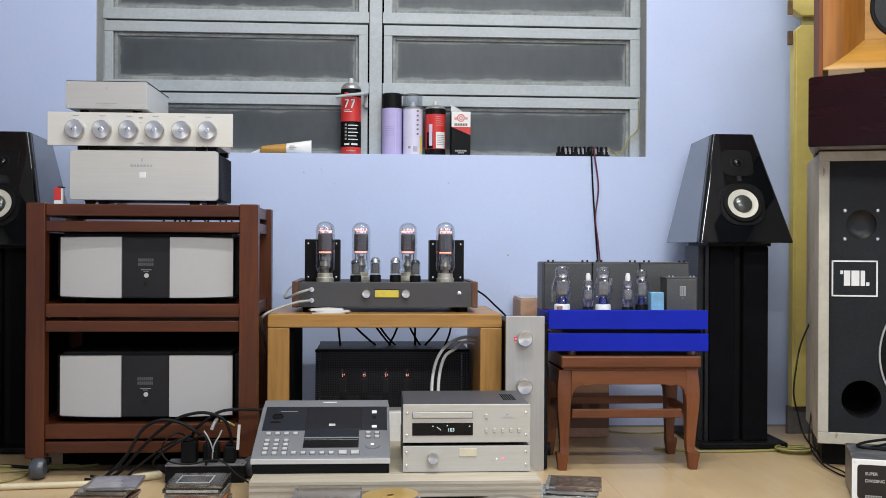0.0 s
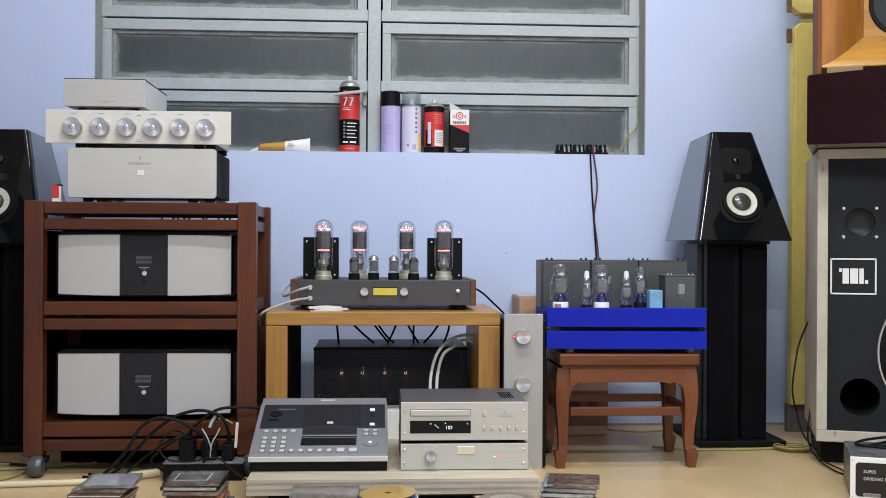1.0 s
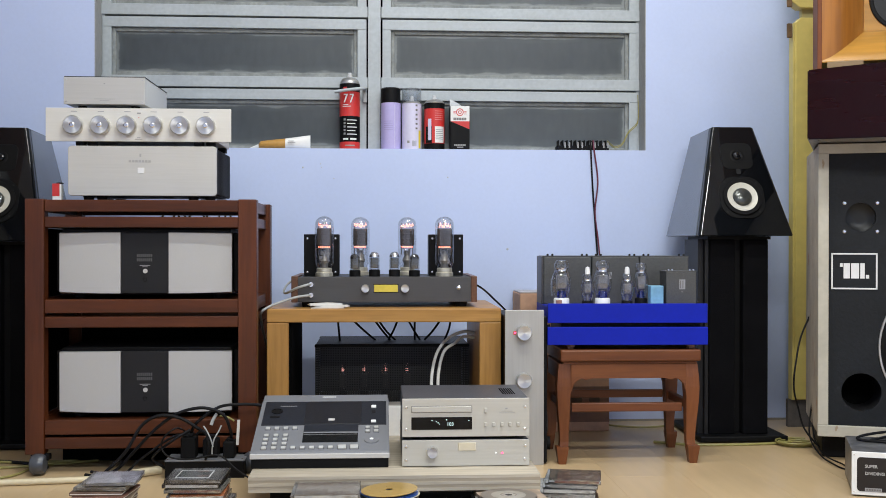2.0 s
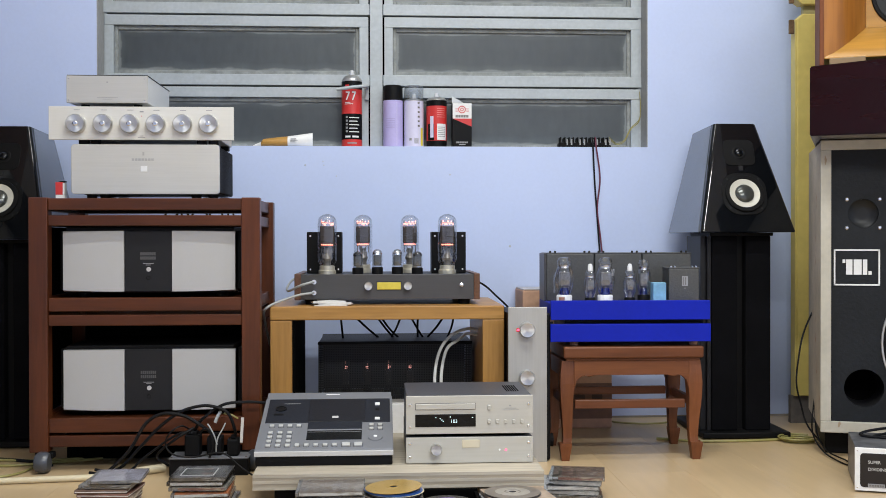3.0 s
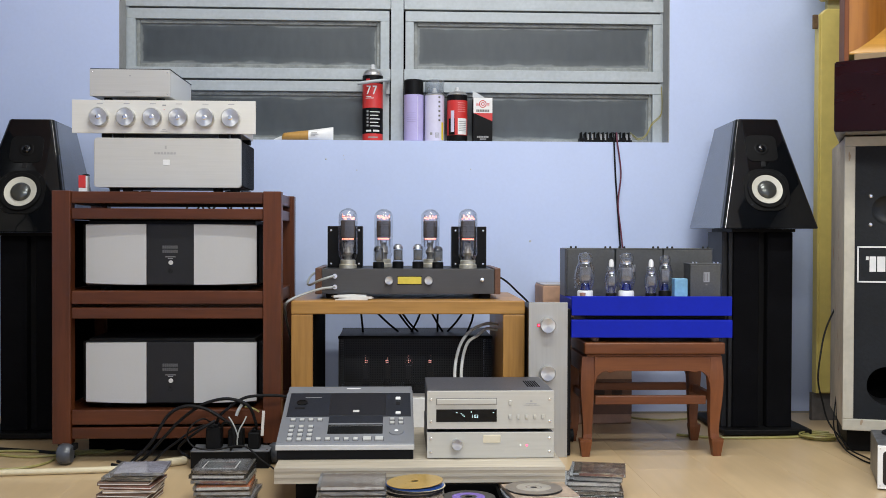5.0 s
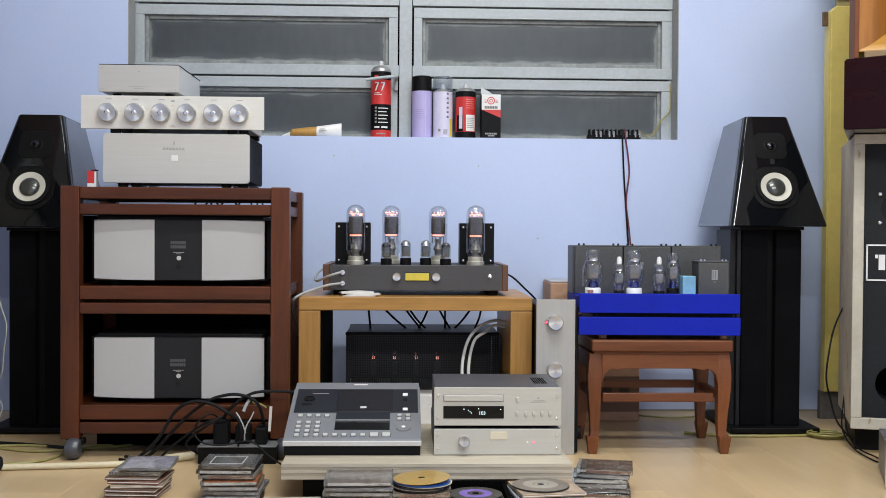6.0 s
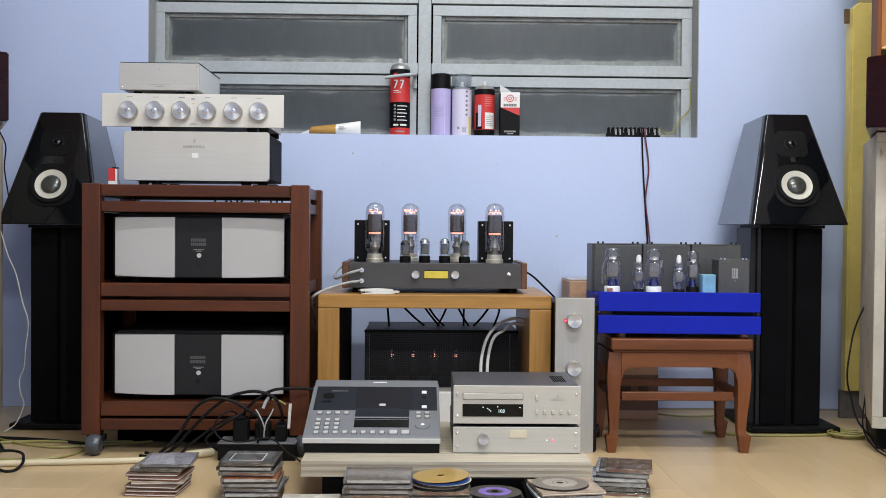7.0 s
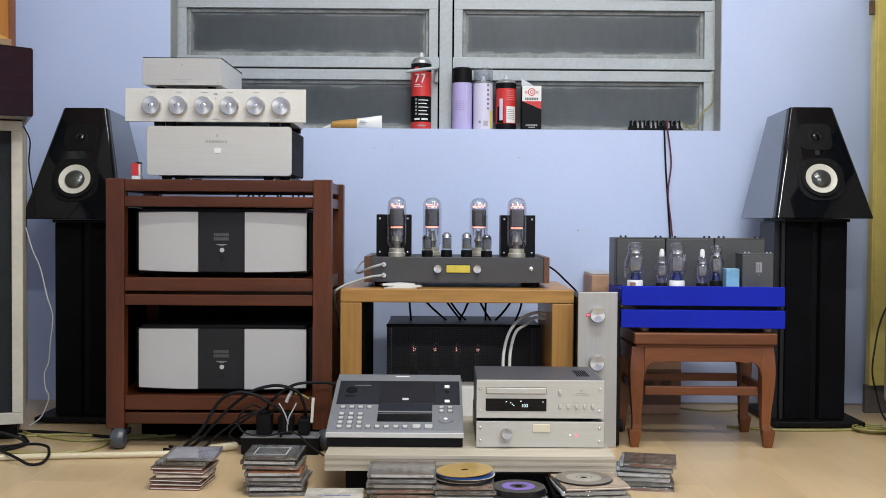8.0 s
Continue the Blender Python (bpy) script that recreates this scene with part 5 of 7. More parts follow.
def shouldered(x, y, z0, r, h, parent, base_mat_, cap, blue):
    """Old-style bulb: narrow foot, round shoulder and a smaller dome on top."""
    bh = h * 0.19
    b = smooth(part("vacuum_tube", lathe([(0, 0), (r * 0.8, 0), (r * 0.8, bh * 0.9), (r * 0.74, bh), (0, bh)], (x, y, z0), "z", 20), base_mat_, parent, "clear shouldered glass vacuum tube"))
    g = smooth(part("glass", lathe([(r * 0.62, bh), (r * 0.66, h * 0.24), (r * 0.92, h * 0.38), (r, h * 0.52), (r * 0.95, h * 0.66), (r * 0.74, h * 0.765), (r * 0.68, h * 0.80), (r * 0.73, h * 0.85), (r * 0.74, h * 0.92), (r * 0.56, h * 0.98), (0, h)], (x, y, z0), "z", 26), BULB, b))
    g.visible_shadow = False
    part("plate", box(x - r * 0.5, x + r * 0.5, y - r * 0.3, y + r * 0.3, z0 + h * 0.38, z0 + h * 0.68, 0.002), MICA, b)
    smooth(part("getter", lathe([(r * 0.60, h * 0.76), (r * 0.55, h * 0.79), (r * 0.62, h * 0.83), (0, h * 0.82)], (x, y, z0), "z", 20), CHROME, b))
    smooth(part("stem", lathe([(r * 0.3, bh), (r * 0.22, h * 0.36), (0, h * 0.36)], (x, y, z0), "z", 10), MICA, b))
    if blue:
        # Blue insert imitates the blue glow at the tube's foot by colour.
        gb = smooth(part("blue_glow_insert", lathe([(r * 0.50, bh + 0.001), (r * 0.48, h * 0.24), (r * 0.42, h * 0.32), (r * 0.30, h * 0.345), (0, h * 0.34)], (x, y, z0), "z", 20), BULBB, b, "blue tinted insert imitating the glow at the foot"))
        gb.visible_shadow = False
    if cap:
        smooth(part("top_cap", lathe([(r * 0.36, h * 0.955), (r * 0.36, h * 1.08), (r * 0.26, h * 1.16), (0, h * 1.18)], (x, y, z0), "z", 16), WHITEP, b, "white ceramic top cap"))
    return b


ZD = 0.4137
shouldered(1.396, 2.80, ZD, 0.0270, 0.129, ba, WHITEP, False, True)
shouldered(1.466, 2.79, ZD, 0.0190, 0.094, ba, RUBBER, True, False)
shouldered(1.509, 2.80, ZD, 0.0265, 0.128, ba, WHITEP, False, True)
shouldered(1.575, 2.79, ZD, 0.0190, 0.094, ba, RUBBER, True, False)
shouldered(1.622, 2.83, ZD, 0.0215, 0.121, ba, RUBBER, False, True)
smooth(part("glass_pip", sweep([(1.376, 2.80, ZD + 0.085), (1.368, 2.80, ZD + 0.07), (1.369, 2.80, ZD + 0.03)], 0.003, 8), BULB, ba))
smooth(part("coil_cap", lathe([(0.010, 0), (0.010, 0.004), (0.007, 0.006), (0.0085, 0.020), (0, 0.021)], (1.384, 2.765, ZD), "z", 16), COPPER, ba, "copper pink valve cap"))
part("wrapped_capacitor", box(1.640, 1.676, 2.79, 2.826, ZD, ZD + 0.058, 0.002), CYAN, ba, "pale blue paper-wrapped capacitor")
part("toggle_switch", lathe([(0.005, 0), (0.005, 0.003), (0.002, 0.004), (0.0028, 0.013), (0, 0.014)], (1.746, 2.72, ZD), "z", 10), CHROME, ba)
ba.rotation_euler.z = radians(-1.5)
ba.location.z -= 0.003

# tall silver component standing on its end
tc = thing("preamplifier", (1.28, 2.85, 0.0), "silver component standing upright on its end", "audio component")
part("faceplate", box(1.2275, 1.3305, 2.694, 2.701, 0.0, 0.409, 0.0012), surface("brushed_upright_aluminium", (0.41, 0.40, 0.375), 0.4, 0.3, 2, 260, 0.04, 0.08, 0.05, (1, 1, 0.03)), tc)
part("chassis", box(1.232, 1.341, 2.703, 2.98, 0.003, 0.392, 0.004), BLACKM, tc)
for z in (0.05, 0.35):
    for y in (2.74, 2.94):
        part("foot", lathe([(0.016, 0), (0.018, 0.012), (0, 0.012)], (1.341, y, z), "x", 14), RUBBER, tc)
for kz in (0.348, 0.2225):
    knob(1.2760, 2.694, kz + 0.002, 0.0205, 0.022, tc, pointer=False)
part("indicator", lathe([(0.0026, 0), (0.0026, 0.001), (0, 0.0014)], (1.2535, 2.694, 0.349), "y", 10), LEDR, tc, "red lit indicator")
part("indicator_window", box(1.2495, 1.2575, 2.6935, 2.6942, 0.3445, 0.3535), RED, tc)

cb = thing("cardboard_box", (1.5, 3.26, 0.0), "brown printed cardboard box standing against the wall", "box")
part("carton", box(1.332, 1.612, 3.18, 3.36, 0.0, 0.430, 0.004), CARD, cb)
part("flap", box(1.334, 1.610, 3.182, 3.358, 0.430, 0.434, 0.001, 1), surface("clear_film_wrap", (0.5, 0.46, 0.44), 0.3, 0, 12, 50, 0.3, 0.2, 0.3), cb)
part("print_band", box(1.3325, 1.6115, 3.1788, 3.18, 0.03, 0.14), CARDD, cb)
for x, r in ((1.505, 0.022), (1.565, 0.017)):
    part("print_disc", lathe([(r, 0), (0, 0.0008)], (x, 3.1785, 0.098), "y", 20), surface("dark_print", (0.07, 0.045, 0.035), 0.7), cb)

# ---- plywood board with the disc players ----
pb = thing("plywood_platform", (0.93, 2.5, 0.0), "pale laminated plywood board raised on black blocks", "platform")
for i in range(5):
    z = 0.055 + 0.0066 * i
    part("ply", box(0.620 + 0.0004 * (i % 2), 1.244, 2.190 + 0.0005 * (i % 2), 2.66, z, z + 0.0066), PLY if i % 2 == 0 else PLYDARK, pb)
for x in (0.66, 1.14):
    for y in (2.25, 2.56):
        part("block", box(x, x + 0.06, y, y + 0.06, 0, 0.055, 0.002), BLACKM, pb)

sd = thing("studio_disc_player", (0.767, 2.41, 0.088), "grey studio disc player with sloping keypad top", "audio component")
SX0, SX1, SY0, SY1 = 0.614, 0.920, 2.270, 2.560
part("base", box(SX0 + 0.002, SX1 - 0.002, SY0 + 0.004, SY1, 0.0885, 0.111, 0.002), BLACKM, sd)
SL = math.atan2(0.209 - 0.122, SY1 - SY0)


def slope(y):
    return 0.1225 + (y - SY0) * math.tan(SL)


def slab(x0, x1, y0, y1, lift, thick, bev=0.0008, r=0.0):
    """A plate lying on the sloping top."""
    bm = extrude_xz(rounded(x0, x1, 0, (y1 - y0) / math.cos(SL), r, 4), -lift, -lift + thick, 0) if r else box(x0, x1, -lift, -lift + thick, 0, (y1 - y0) / math.cos(SL), bev, 1)
    bm.transform(Matrix.Translation((0, y0, slope(y0))) @ Matrix.Rotation(SL - math.pi / 2, 4, "X"))
    return bm


KEYW = surface("off_white_key", (0.43, 0.43, 0.41), 0.5)
bm = bmesh.new()
prof = [(SY0, 0.111), (SY0, 0.1205), (SY0 + 0.004, slope(SY0 + 0.004)), (SY1 - 0.035, slope(SY1 - 0.035)), (SY1, slope(SY1 - 0.03)), (SY1, 0.111)]
f = [bm.verts.new((SX0, y, z)) for y, z in prof]
g = [bm.verts.new((SX1, y, z)) for y, z in prof]
bm.faces.new(f)
bm.faces.new(g[::-1])
for i in range(len(f)):
    bm.faces.new((f[i], g[i], g[(i + 1) % len(f)], f[(i + 1) % len(f)]))
bmesh.ops.bevel(bm, geom=bm.edges[:], offset=0.0015, segments=2, affect="EDGES")
part("housing", bm, STUDG, sd)
part("front_lip", box(SX0, SX1, SY0 - 0.003, SY0 + 0.001, 0.1105, 0.1215, 0.001), STUDL, sd, "pale silver front lip")
part("disc_lid", slab(SX0 + 0.010, SX1 - 0.006, 2.400, SY1 - 0.040, 0.0016, 0.0025), STUDD, sd, "dark slate lid")
part("lid_tongue", slab(0.724, 0.849, 2.367, 2.4005, 0.0016, 0.0025), STUDD, sd)
part("rear_strip", slab(SX0 + 0.002, SX1 - 0.002, SY1 - 0.038, SY1 - 0.004, 0.0012, 0.002), STUDG, sd)
part("display_window", slab(0.724, 0.849, 2.318, 2.3605, 0.0012, 0.002), SCREEN, sd, "black display window")
part("display_sill", slab(0.724, 0.849, 2.361, 2.3665, 0.0014, 0.002), STUDG, sd)
SEAT = surface("dark_key_surround", (0.045, 0.047, 0.055), 0.5)


def key(x, y, w=0.0105, d=0.0095, name="key"):
    """A raised key in its dark surround."""
    k = part(name, slab(x, x + w, y, y + d, 0.0042, 0.0052, 0.001), KEYW, sd)
    part("surround", slab(x - 0.0014, x + w + 0.0014, y - 0.0012, y + d + 0.0012, 0.0006, 0.0016), SEAT, k)


for r_ in range(4):
    for c_ in range(3):
        key(0.6365 + 0.0215 * c_, 2.2865 + 0.0195 * r_)
for c_ in range(4):
    key(0.6365 + 0.0205 * c_, 2.3785)
for c_ in range(5):
    key(0.7005 + 0.0208 * c_, 2.2875)
for a in (0.8055, 0.8325):
    key(a, 2.286, 0.018, 0.0145, "wide_key")
for a in (0.8655, 0.8855):
    for y in (2.362, 2.380):
        key(a, y, 0.010, 0.009)
part("slider_slot", slab(0.879, 0.889, 2.455, 2.470, 0.0022, 0.003), BLACKM, sd)
for y in (2.4375, 2.482):
    part("key", slab(0.878, 0.890, 2.408 if y < 2.45 else y, 2.418 if y < 2.45 else y + 0.012, 0.0045, 0.005, 0.001), WHITEP, sd)
part("lid_badge", slab(0.778, 0.793, 2.418, 2.428, 0.0034, 0.003), STUDL, sd)
bm = lathe([(0.014, 0), (0.0135, 0.002), (0.011, 0.0022), (0.0105, 0.001), (0, 0.001)], (0, 0, 0), "z", 26)
bm.transform(Matrix.Translation((0.655, 2.468, slope(2.468) + 0.0014)) @ Matrix.Rotation(SL, 4, "X"))
smooth(part("dial", bm, BLACKM, sd, "round black dial"))
part("lid_panel", slab(0.722, 0.855, 2.402, SY1 - 0.043, 0.0026, 0.002, 0.0006), surface("blue_black_plastic", (0.007, 0.008, 0.012), 0.45, 0.0, 3, 200, 0.08, 0.08, 0.08, spec=0.3), sd, "blue-black lid panel")
part("open_arrow", slab(0.640, 0.664, 2.436, 2.444, 0.0022, 0.003, 0, 0.0038), BLACKM, sd)
bm = lathe([(0.017, 0), (0.016, 0.0025), (0.008, 0.002), (0, 0.0016)], (0, 0, 0), "z", 28)
bm.transform(Matrix.Translation((0.880, 2.326, slope(2.326))) @ Matrix.Rotation(SL, 4, "X"))
jw = smooth(part("jog_wheel", bm, STUDG, sd))
bm = lathe([(0.0045, 0), (0.0035, 0.001), (0, 0.0012)], (0, 0.004, 0.002), "z", 12)
bm.transform(Matrix.Translation((0.880, 2.326, slope(2.326))) @ Matrix.Rotation(SL, 4, "X"))
part("finger_dimple", bm, WHITEP, jw)
part("print", slab(0.725, 0.848, 2.352, 2.3528, 0.0018, 0.002), INKG, sd)
part("print", slab(0.758, 0.792, SY1 - 0.018, SY1 - 0.014, 0.0018, 0.002), INKW, sd)
part("print", slab(0.660, 0.700, 2.494, 2.496, 0.0022, 0.003), INKG, sd)

cdp = thing("disc_player", (1.09, 2.45, 0.148), "champagne silver disc player with lit track display", "audio component", "stacked champagne components")
CX0, CX1, CY = 0.948, 1.232, 2.280
part("faceplate", box(CX0, CX1, CY - 0.005, CY, 0.1545, 0.2395, 0.001), CHAMP, cdp, "brushed champagne faceplate")
part("cover", box(CX0 + 0.001, CX1 - 0.001, CY, 2.505, 0.1555, 0.2390, 0.002), LIDG, cdp, "slate grey metal cover")
for i in range(6):
    part("vent_slot", box(1.180 + 0.0052 * i, 1.1828 + 0.0052 * i, 2.34, 2.435, 0.2391, 0.2396), GAP, cdp)
part("tray_surround", box(0.9685, 1.1035, CY - 0.0056, CY - 0.005, 0.2085, 0.2235), INK, cdp)
part("disc_tray", box(0.9697, 1.1023, CY - 0.0085, CY - 0.0057, 0.2095, 0.2222, 0.0008, 1), CHAMP, cdp)
part("display_window", box(0.9685, 1.1035, CY - 0.0062, CY - 0.005, 0.1705, 0.1985, 0.0004, 1), SCREEN, cdp, "black display window")
part("track_digits", words("103", 0.0105, (1.0470, CY - 0.0064, 0.1795)), VFD, cdp, "pale lit digits")
bars([(1.0130, 1.0155, 0.1905, 0.1925), (1.0230, 1.0250, 0.1880, 0.190), (1.0268, 1.0288, 0.1850, 0.187), (1.0298, 1.0320, 0.1820, 0.184), (1.0455, 1.0478, 0.1915, 0.1938), (1.0945, 1.0975, 0.1905, 0.1920)], CY - 0.0064, VFD, cdp, "display_icons")
for i in range(5):
    part("button", box(1.1300 + 0.0183 * i, 1.1370 + 0.0183 * i, CY - 0.0085, CY - 0.005, 0.1765, 0.1865, 0.0015), CHAMP, cdp)
part("button", box(1.1300, 1.1370, CY - 0.0085, CY - 0.005, 0.2075, 0.2185, 0.0015), CHAMP, cdp)
bars([(1.164, 1.200, 0.2068, 0.2074), (1.169, 1.194, 0.2105, 0.2113), (1.178, 1.183, 0.2150, 0.2180)], CY - 0.005, INKG, cdp)
for x in (CX0 + 0.009, CX1 - 0.010):
    for z in (0.1715, 0.2205):
        screw(x, CY - 0.005, z, 0.0032, cdp)
for fx in (0.98, 1.20):
    for fy in (2.31, 2.48):
        part("foot", lathe([(0.013, 0), (0.014, 0.006), (0, 0.006)], (fx, fy, 0.1482), "z", 12), RUBBER, cdp)
ia = thing("integrated_amplifier", (1.09, 2.45, 0.088), "champagne silver compact amplifier with one volume knob", "audio component", "stacked champagne components")
part("faceplate", box(CX0, CX1, CY - 0.005, CY, 0.0895, 0.1470, 0.001), CHAMP, ia, "brushed champagne faceplate")
part("cover", box(CX0 + 0.001, CX1 - 0.001, CY, 2.565, 0.0915, 0.1475, 0.002), LIDG, ia)
knob(1.0150, CY - 0.005, 0.1215, 0.0125, 0.017, ia, pointer=False)
part("badge_plate", box(1.0730, 1.1120, CY - 0.0068, CY - 0.005, 0.1235, 0.1412, 0.0006, 1), surface("cream_badge", (0.66, 0.60, 0.45), 0.4, 0.3), ia, "cream engraved badge")
part("indicator", lathe([(0.0022, 0), (0.0022, 0.0008), (0, 0.001)], (1.1568, CY - 0.005, 0.1180), "y", 10), LEDW, ia)
part("indicator", lathe([(0.0022, 0), (0.0022, 0.0008), (0, 0.001)], (1.1710, CY - 0.005, 0.1175), "y", 10), LEDR, ia, "red lit indicator")
for x in (CX0 + 0.009, CX1 - 0.010):
    for z in (0.1035, 0.1335):
        screw(x, CY - 0.005, z, 0.0032, ia)
for fx in (0.98, 1.20):
    for fy in (2.31, 2.53):
        part("foot", lathe([(0.013, 0), (0.014, 0.004), (0, 0.004)], (fx, fy, 0.0881), "z", 12), RUBBER, ia)

# ---- on the window sill ----
ZS, YS = 0.892, 3.408


def spray_can(x, r, bands, dome, nozzle, label, cap=None):
    """bands: (top height, material) from the bottom up."""
    c = thing("spray_can", (x, YS, ZS), label, "spray can", "cans on the sill")
    z = 0.0
    for i, (top, m) in enumerate(bands):
        prof = [(r - 0.0015 if i == 0 else r, z), (r, z + 0.0015), (r, top), (0, top)]
        smooth(part("can_body" if i == 0 else "label_band", lathe([(0, z)] + prof, (x, YS, ZS), "z", 32), m, c))
        z = top
    if dome:
        smooth(part("shoulder", lathe([(r * 0.98, z), (r, z + 0.002), (r * 0.96, z + dome * 0.3), (r * 0.80, z + dome * 0.68), (r * 0.58, z + dome * 0.92), (r * 0.36, z + dome), (0, z + dome + 0.0005)], (x, YS, ZS), "z", 28), DULLM, c, "bare metal shoulder"))
    if nozzle:
        smooth(part("nozzle", lathe([(0.0085, 0), (0.0085, nozzle * 0.3), (0.0065, nozzle * 0.35), (0.0062, nozzle * 0.68), (0.005, nozzle * 0.74), (0, nozzle * 0.75)], (x, YS, ZS + z + dome), "z", 14), NOZ, c, "white spray nozzle"))
    if cap:
        h, m, rr = cap
        smooth(part("cap", lathe([(rr, z), (rr, z + h - 0.004), (rr - 0.004, z + h), (0, z + h)], (x, YS, ZS), "z", 32), m, c))
    return c


def on_can(c, x, r, rows, material, name="print"):
    """Bars (left, right, low, high) wrapped on the can's front."""
    bm = bmesh.new()
    for a, b, z0, z1 in rows:
        n = 4
        q = [a + (b - a) * i / n for i in range(n + 1)]
        pt = [(x + r * math.sin(t / r), YS - r * math.cos(t / r)) for t in q]
        po = [(x + (r + 0.0005) * math.sin(t / r), YS - (r + 0.0005) * math.cos(t / r)) for t in q]
        for i in range(n):
            solid([(*pt[i], ZS + z0), (*pt[i + 1], ZS + z0), (*po[i + 1], ZS + z0), (*po[i], ZS + z0)], [(*pt[i], ZS + z1), (*pt[i + 1], ZS + z1), (*po[i + 1], ZS + z1), (*po[i], ZS + z1)], bm)
    return tagged(part(name, bm, material, c), kind="stuff" if len(rows) > 1 else "")


c = spray_can(0.800, 0.0335, [(0.023, RED), (0.1065, BLACKM), (0.186, RED), (0.213, BLACKM)], 0.022, 0.022, "red and black adhesive spray can on the window sill")
bm = bmesh.new()
for a in (-0.019, 0.001):
    pts = [(a, 0.150), (a + 0.004, 0.150), (a + 0.013, 0.174), (a + 0.013, 0.178), (a, 0.178), (a, 0.174), (a + 0.008, 0.174)]
    extrude_xz([(0.800 + x, ZS + z) for x, z in pts], YS - 0.0345, YS - 0.0325, 0, bm)
part("slanted_mark", bm, INKW, c)
on_can(c, 0.800, 0.0336, [(-0.024, 0.004, 0.137, 0.139), (-0.024, -0.004, 0.142, 0.144)] + [(-0.008, 0.026 - 0.006 * (i % 2), 0.046 + 0.0115 * i, 0.049 + 0.0115 * i) for i in range(5)] + [(-0.022, -0.004, 0.029, 0.035), (0.002, 0.024, 0.029, 0.035)], INKW)
on_can(c, 0.800, 0.0336, [(-0.020, -0.013, 0.046 + 0.0115 * i, 0.0525 + 0.0115 * i) for i in range(5)], INKG)
on_can(c, 0.800, 0.0336, [(-0.022, -0.008, 0.190, 0.201)], RED)
on_can(c, 0.800, 0.0336, [(-0.014, 0.018, 0.009, 0.013)], INKG)
c = spray_can(0.9345, 0.0325, [(0.152, LILAC)], 0.0, 0.0, "lilac spray can with a black cap", (0.050, BLACKM, 0.0318))
on_can(c, 0.9345, 0.0326, [(0.012, 0.0135, 0.004, 0.146)], LILACP)
on_can(c, 0.9345, 0.0326, [(-0.024, 0.006, 0.09 - 0.007 * i, 0.092 - 0.007 * i) for i in range(5)], surface("faded_lilac_print", (0.40, 0.36, 0.62), 0.4))
CLEARCAP = thin_glass("clear_cap_plastic", (0.84, 0.86, 0.88), 1.6, 0.3)
c = spray_can(1.003, 0.0325, [(0.150, LILACP)], 0.010, 0.022, "pale lilac spray can with a clear cap", (0.051, CLEARCAP, 0.0318))
on_can(c, 1.003, 0.0326, [(0.012, 0.019, 0.140 - 0.015 * i, 0.146 - 0.015 * i) for i in range(6)], INK)
on_can(c, 1.003, 0.0326, [(0.001 + 0.003 * i, 0.0025 + 0.003 * i, 0.010, 0.028) for i in range(5)] + [(-0.016, -0.008, 0.020, 0.028)], INKG)
on_can(c, 1.003, 0.0326, [(0.024, 0.034, 0.004, 0.062)], YELP, "yellow_label")
c = spray_can(1.078, 0.0335, [(0.020, BLACKM), (0.134, RED), (0.152, BLACKM)], 0.014, 0.018, "red and black spray can with bare dome")
on_can(c, 1.078, 0.0336, [(0.000, 0.034, 0.022, 0.075)], WHITEP, "white_label")
on_can(c, 1.078, 0.0338, [(0.003, 0.030, 0.063 - 0.006 * i, 0.065 - 0.006 * i) for i in range(6)], INKG)
on_can(c, 1.078, 0.0336, [(-0.034, -0.010, 0.021, 0.075)], BLACKM, "black_label")
on_can(c, 1.078, 0.0338, [(-0.024, -0.012, 0.030, 0.100)], LILACP, "pale_stripe")
on_can(c, 1.078, 0.0338, [(0.000, 0.028, 0.124 - 0.007 * i, 0.1262 - 0.007 * i) for i in range(5)], surface("pale_red_print", (0.72, 0.22, 0.2), 0.4))

ct = thing("valve_carton", (1.160, 3.41, ZS), "black and white printed valve carton on the sill", "carton")
part("carton", box(1.1285, 1.1915, 3.375, 3.435, ZS, 1.0345, 0.001, 1), BLACKM, ct)
part("white_panel", box(1.129, 1.191, 3.3742, 3.375, 0.9840, 1.0340), WHITEP, ct)
part("red_wedge", extrude_xz([(1.129, 0.9840), (1.191, 0.9840), (1.191, 0.9580)], 3.3742, 3.375), RED, ct)
part("emblem", ring((1.1595, 3.3742, 1.0135), 0.0095, 0.0125, 0.0005, seg=24), RED, ct)
part("emblem", ring((1.1595, 3.3742, 1.0135), 0.0035, 0.006, 0.0005, seg=18), RED, ct)
bars([(1.138, 1.146, 1.0110 + 0.004 * i, 1.0125 + 0.004 * i) for i in (-1, 0, 1)] + [(1.1735, 1.1815, 1.0110 + 0.004 * i, 1.0125 + 0.004 * i) for i in (-1, 0, 1)], 3.3742, RED, ct)
bars([(1.1385 + 0.0054 * i, 1.1428 + 0.0054 * i, 0.9875, 0.9955) for i in range(8)], 3.3742, INK, ct)
bars([(1.141 + 0.0055 * i, 1.1455 + 0.0055 * i, 0.9035, 0.9090) for i in range(7)] + [(1.150, 1.171, 0.8975, 0.9010)], 3.375, INKG, ct)
part("torn_flap", solid([(1.129, 3.40, 1.0346), (1.17, 3.395, 1.0346), (1.17, 3.398, 1.0346), (1.129, 3.403, 1.0346)], [(1.128, 3.405, 1.0610), (1.150, 3.40, 1.0490), (1.150, 3.402, 1.0490), (1.128, 3.407, 1.0610)]), FROST, ct, "torn clear inner wrap")

pt = thing("paste_tube", (0.57, 3.40, ZS), "ochre and white paste tube lying on the sill", "tube")


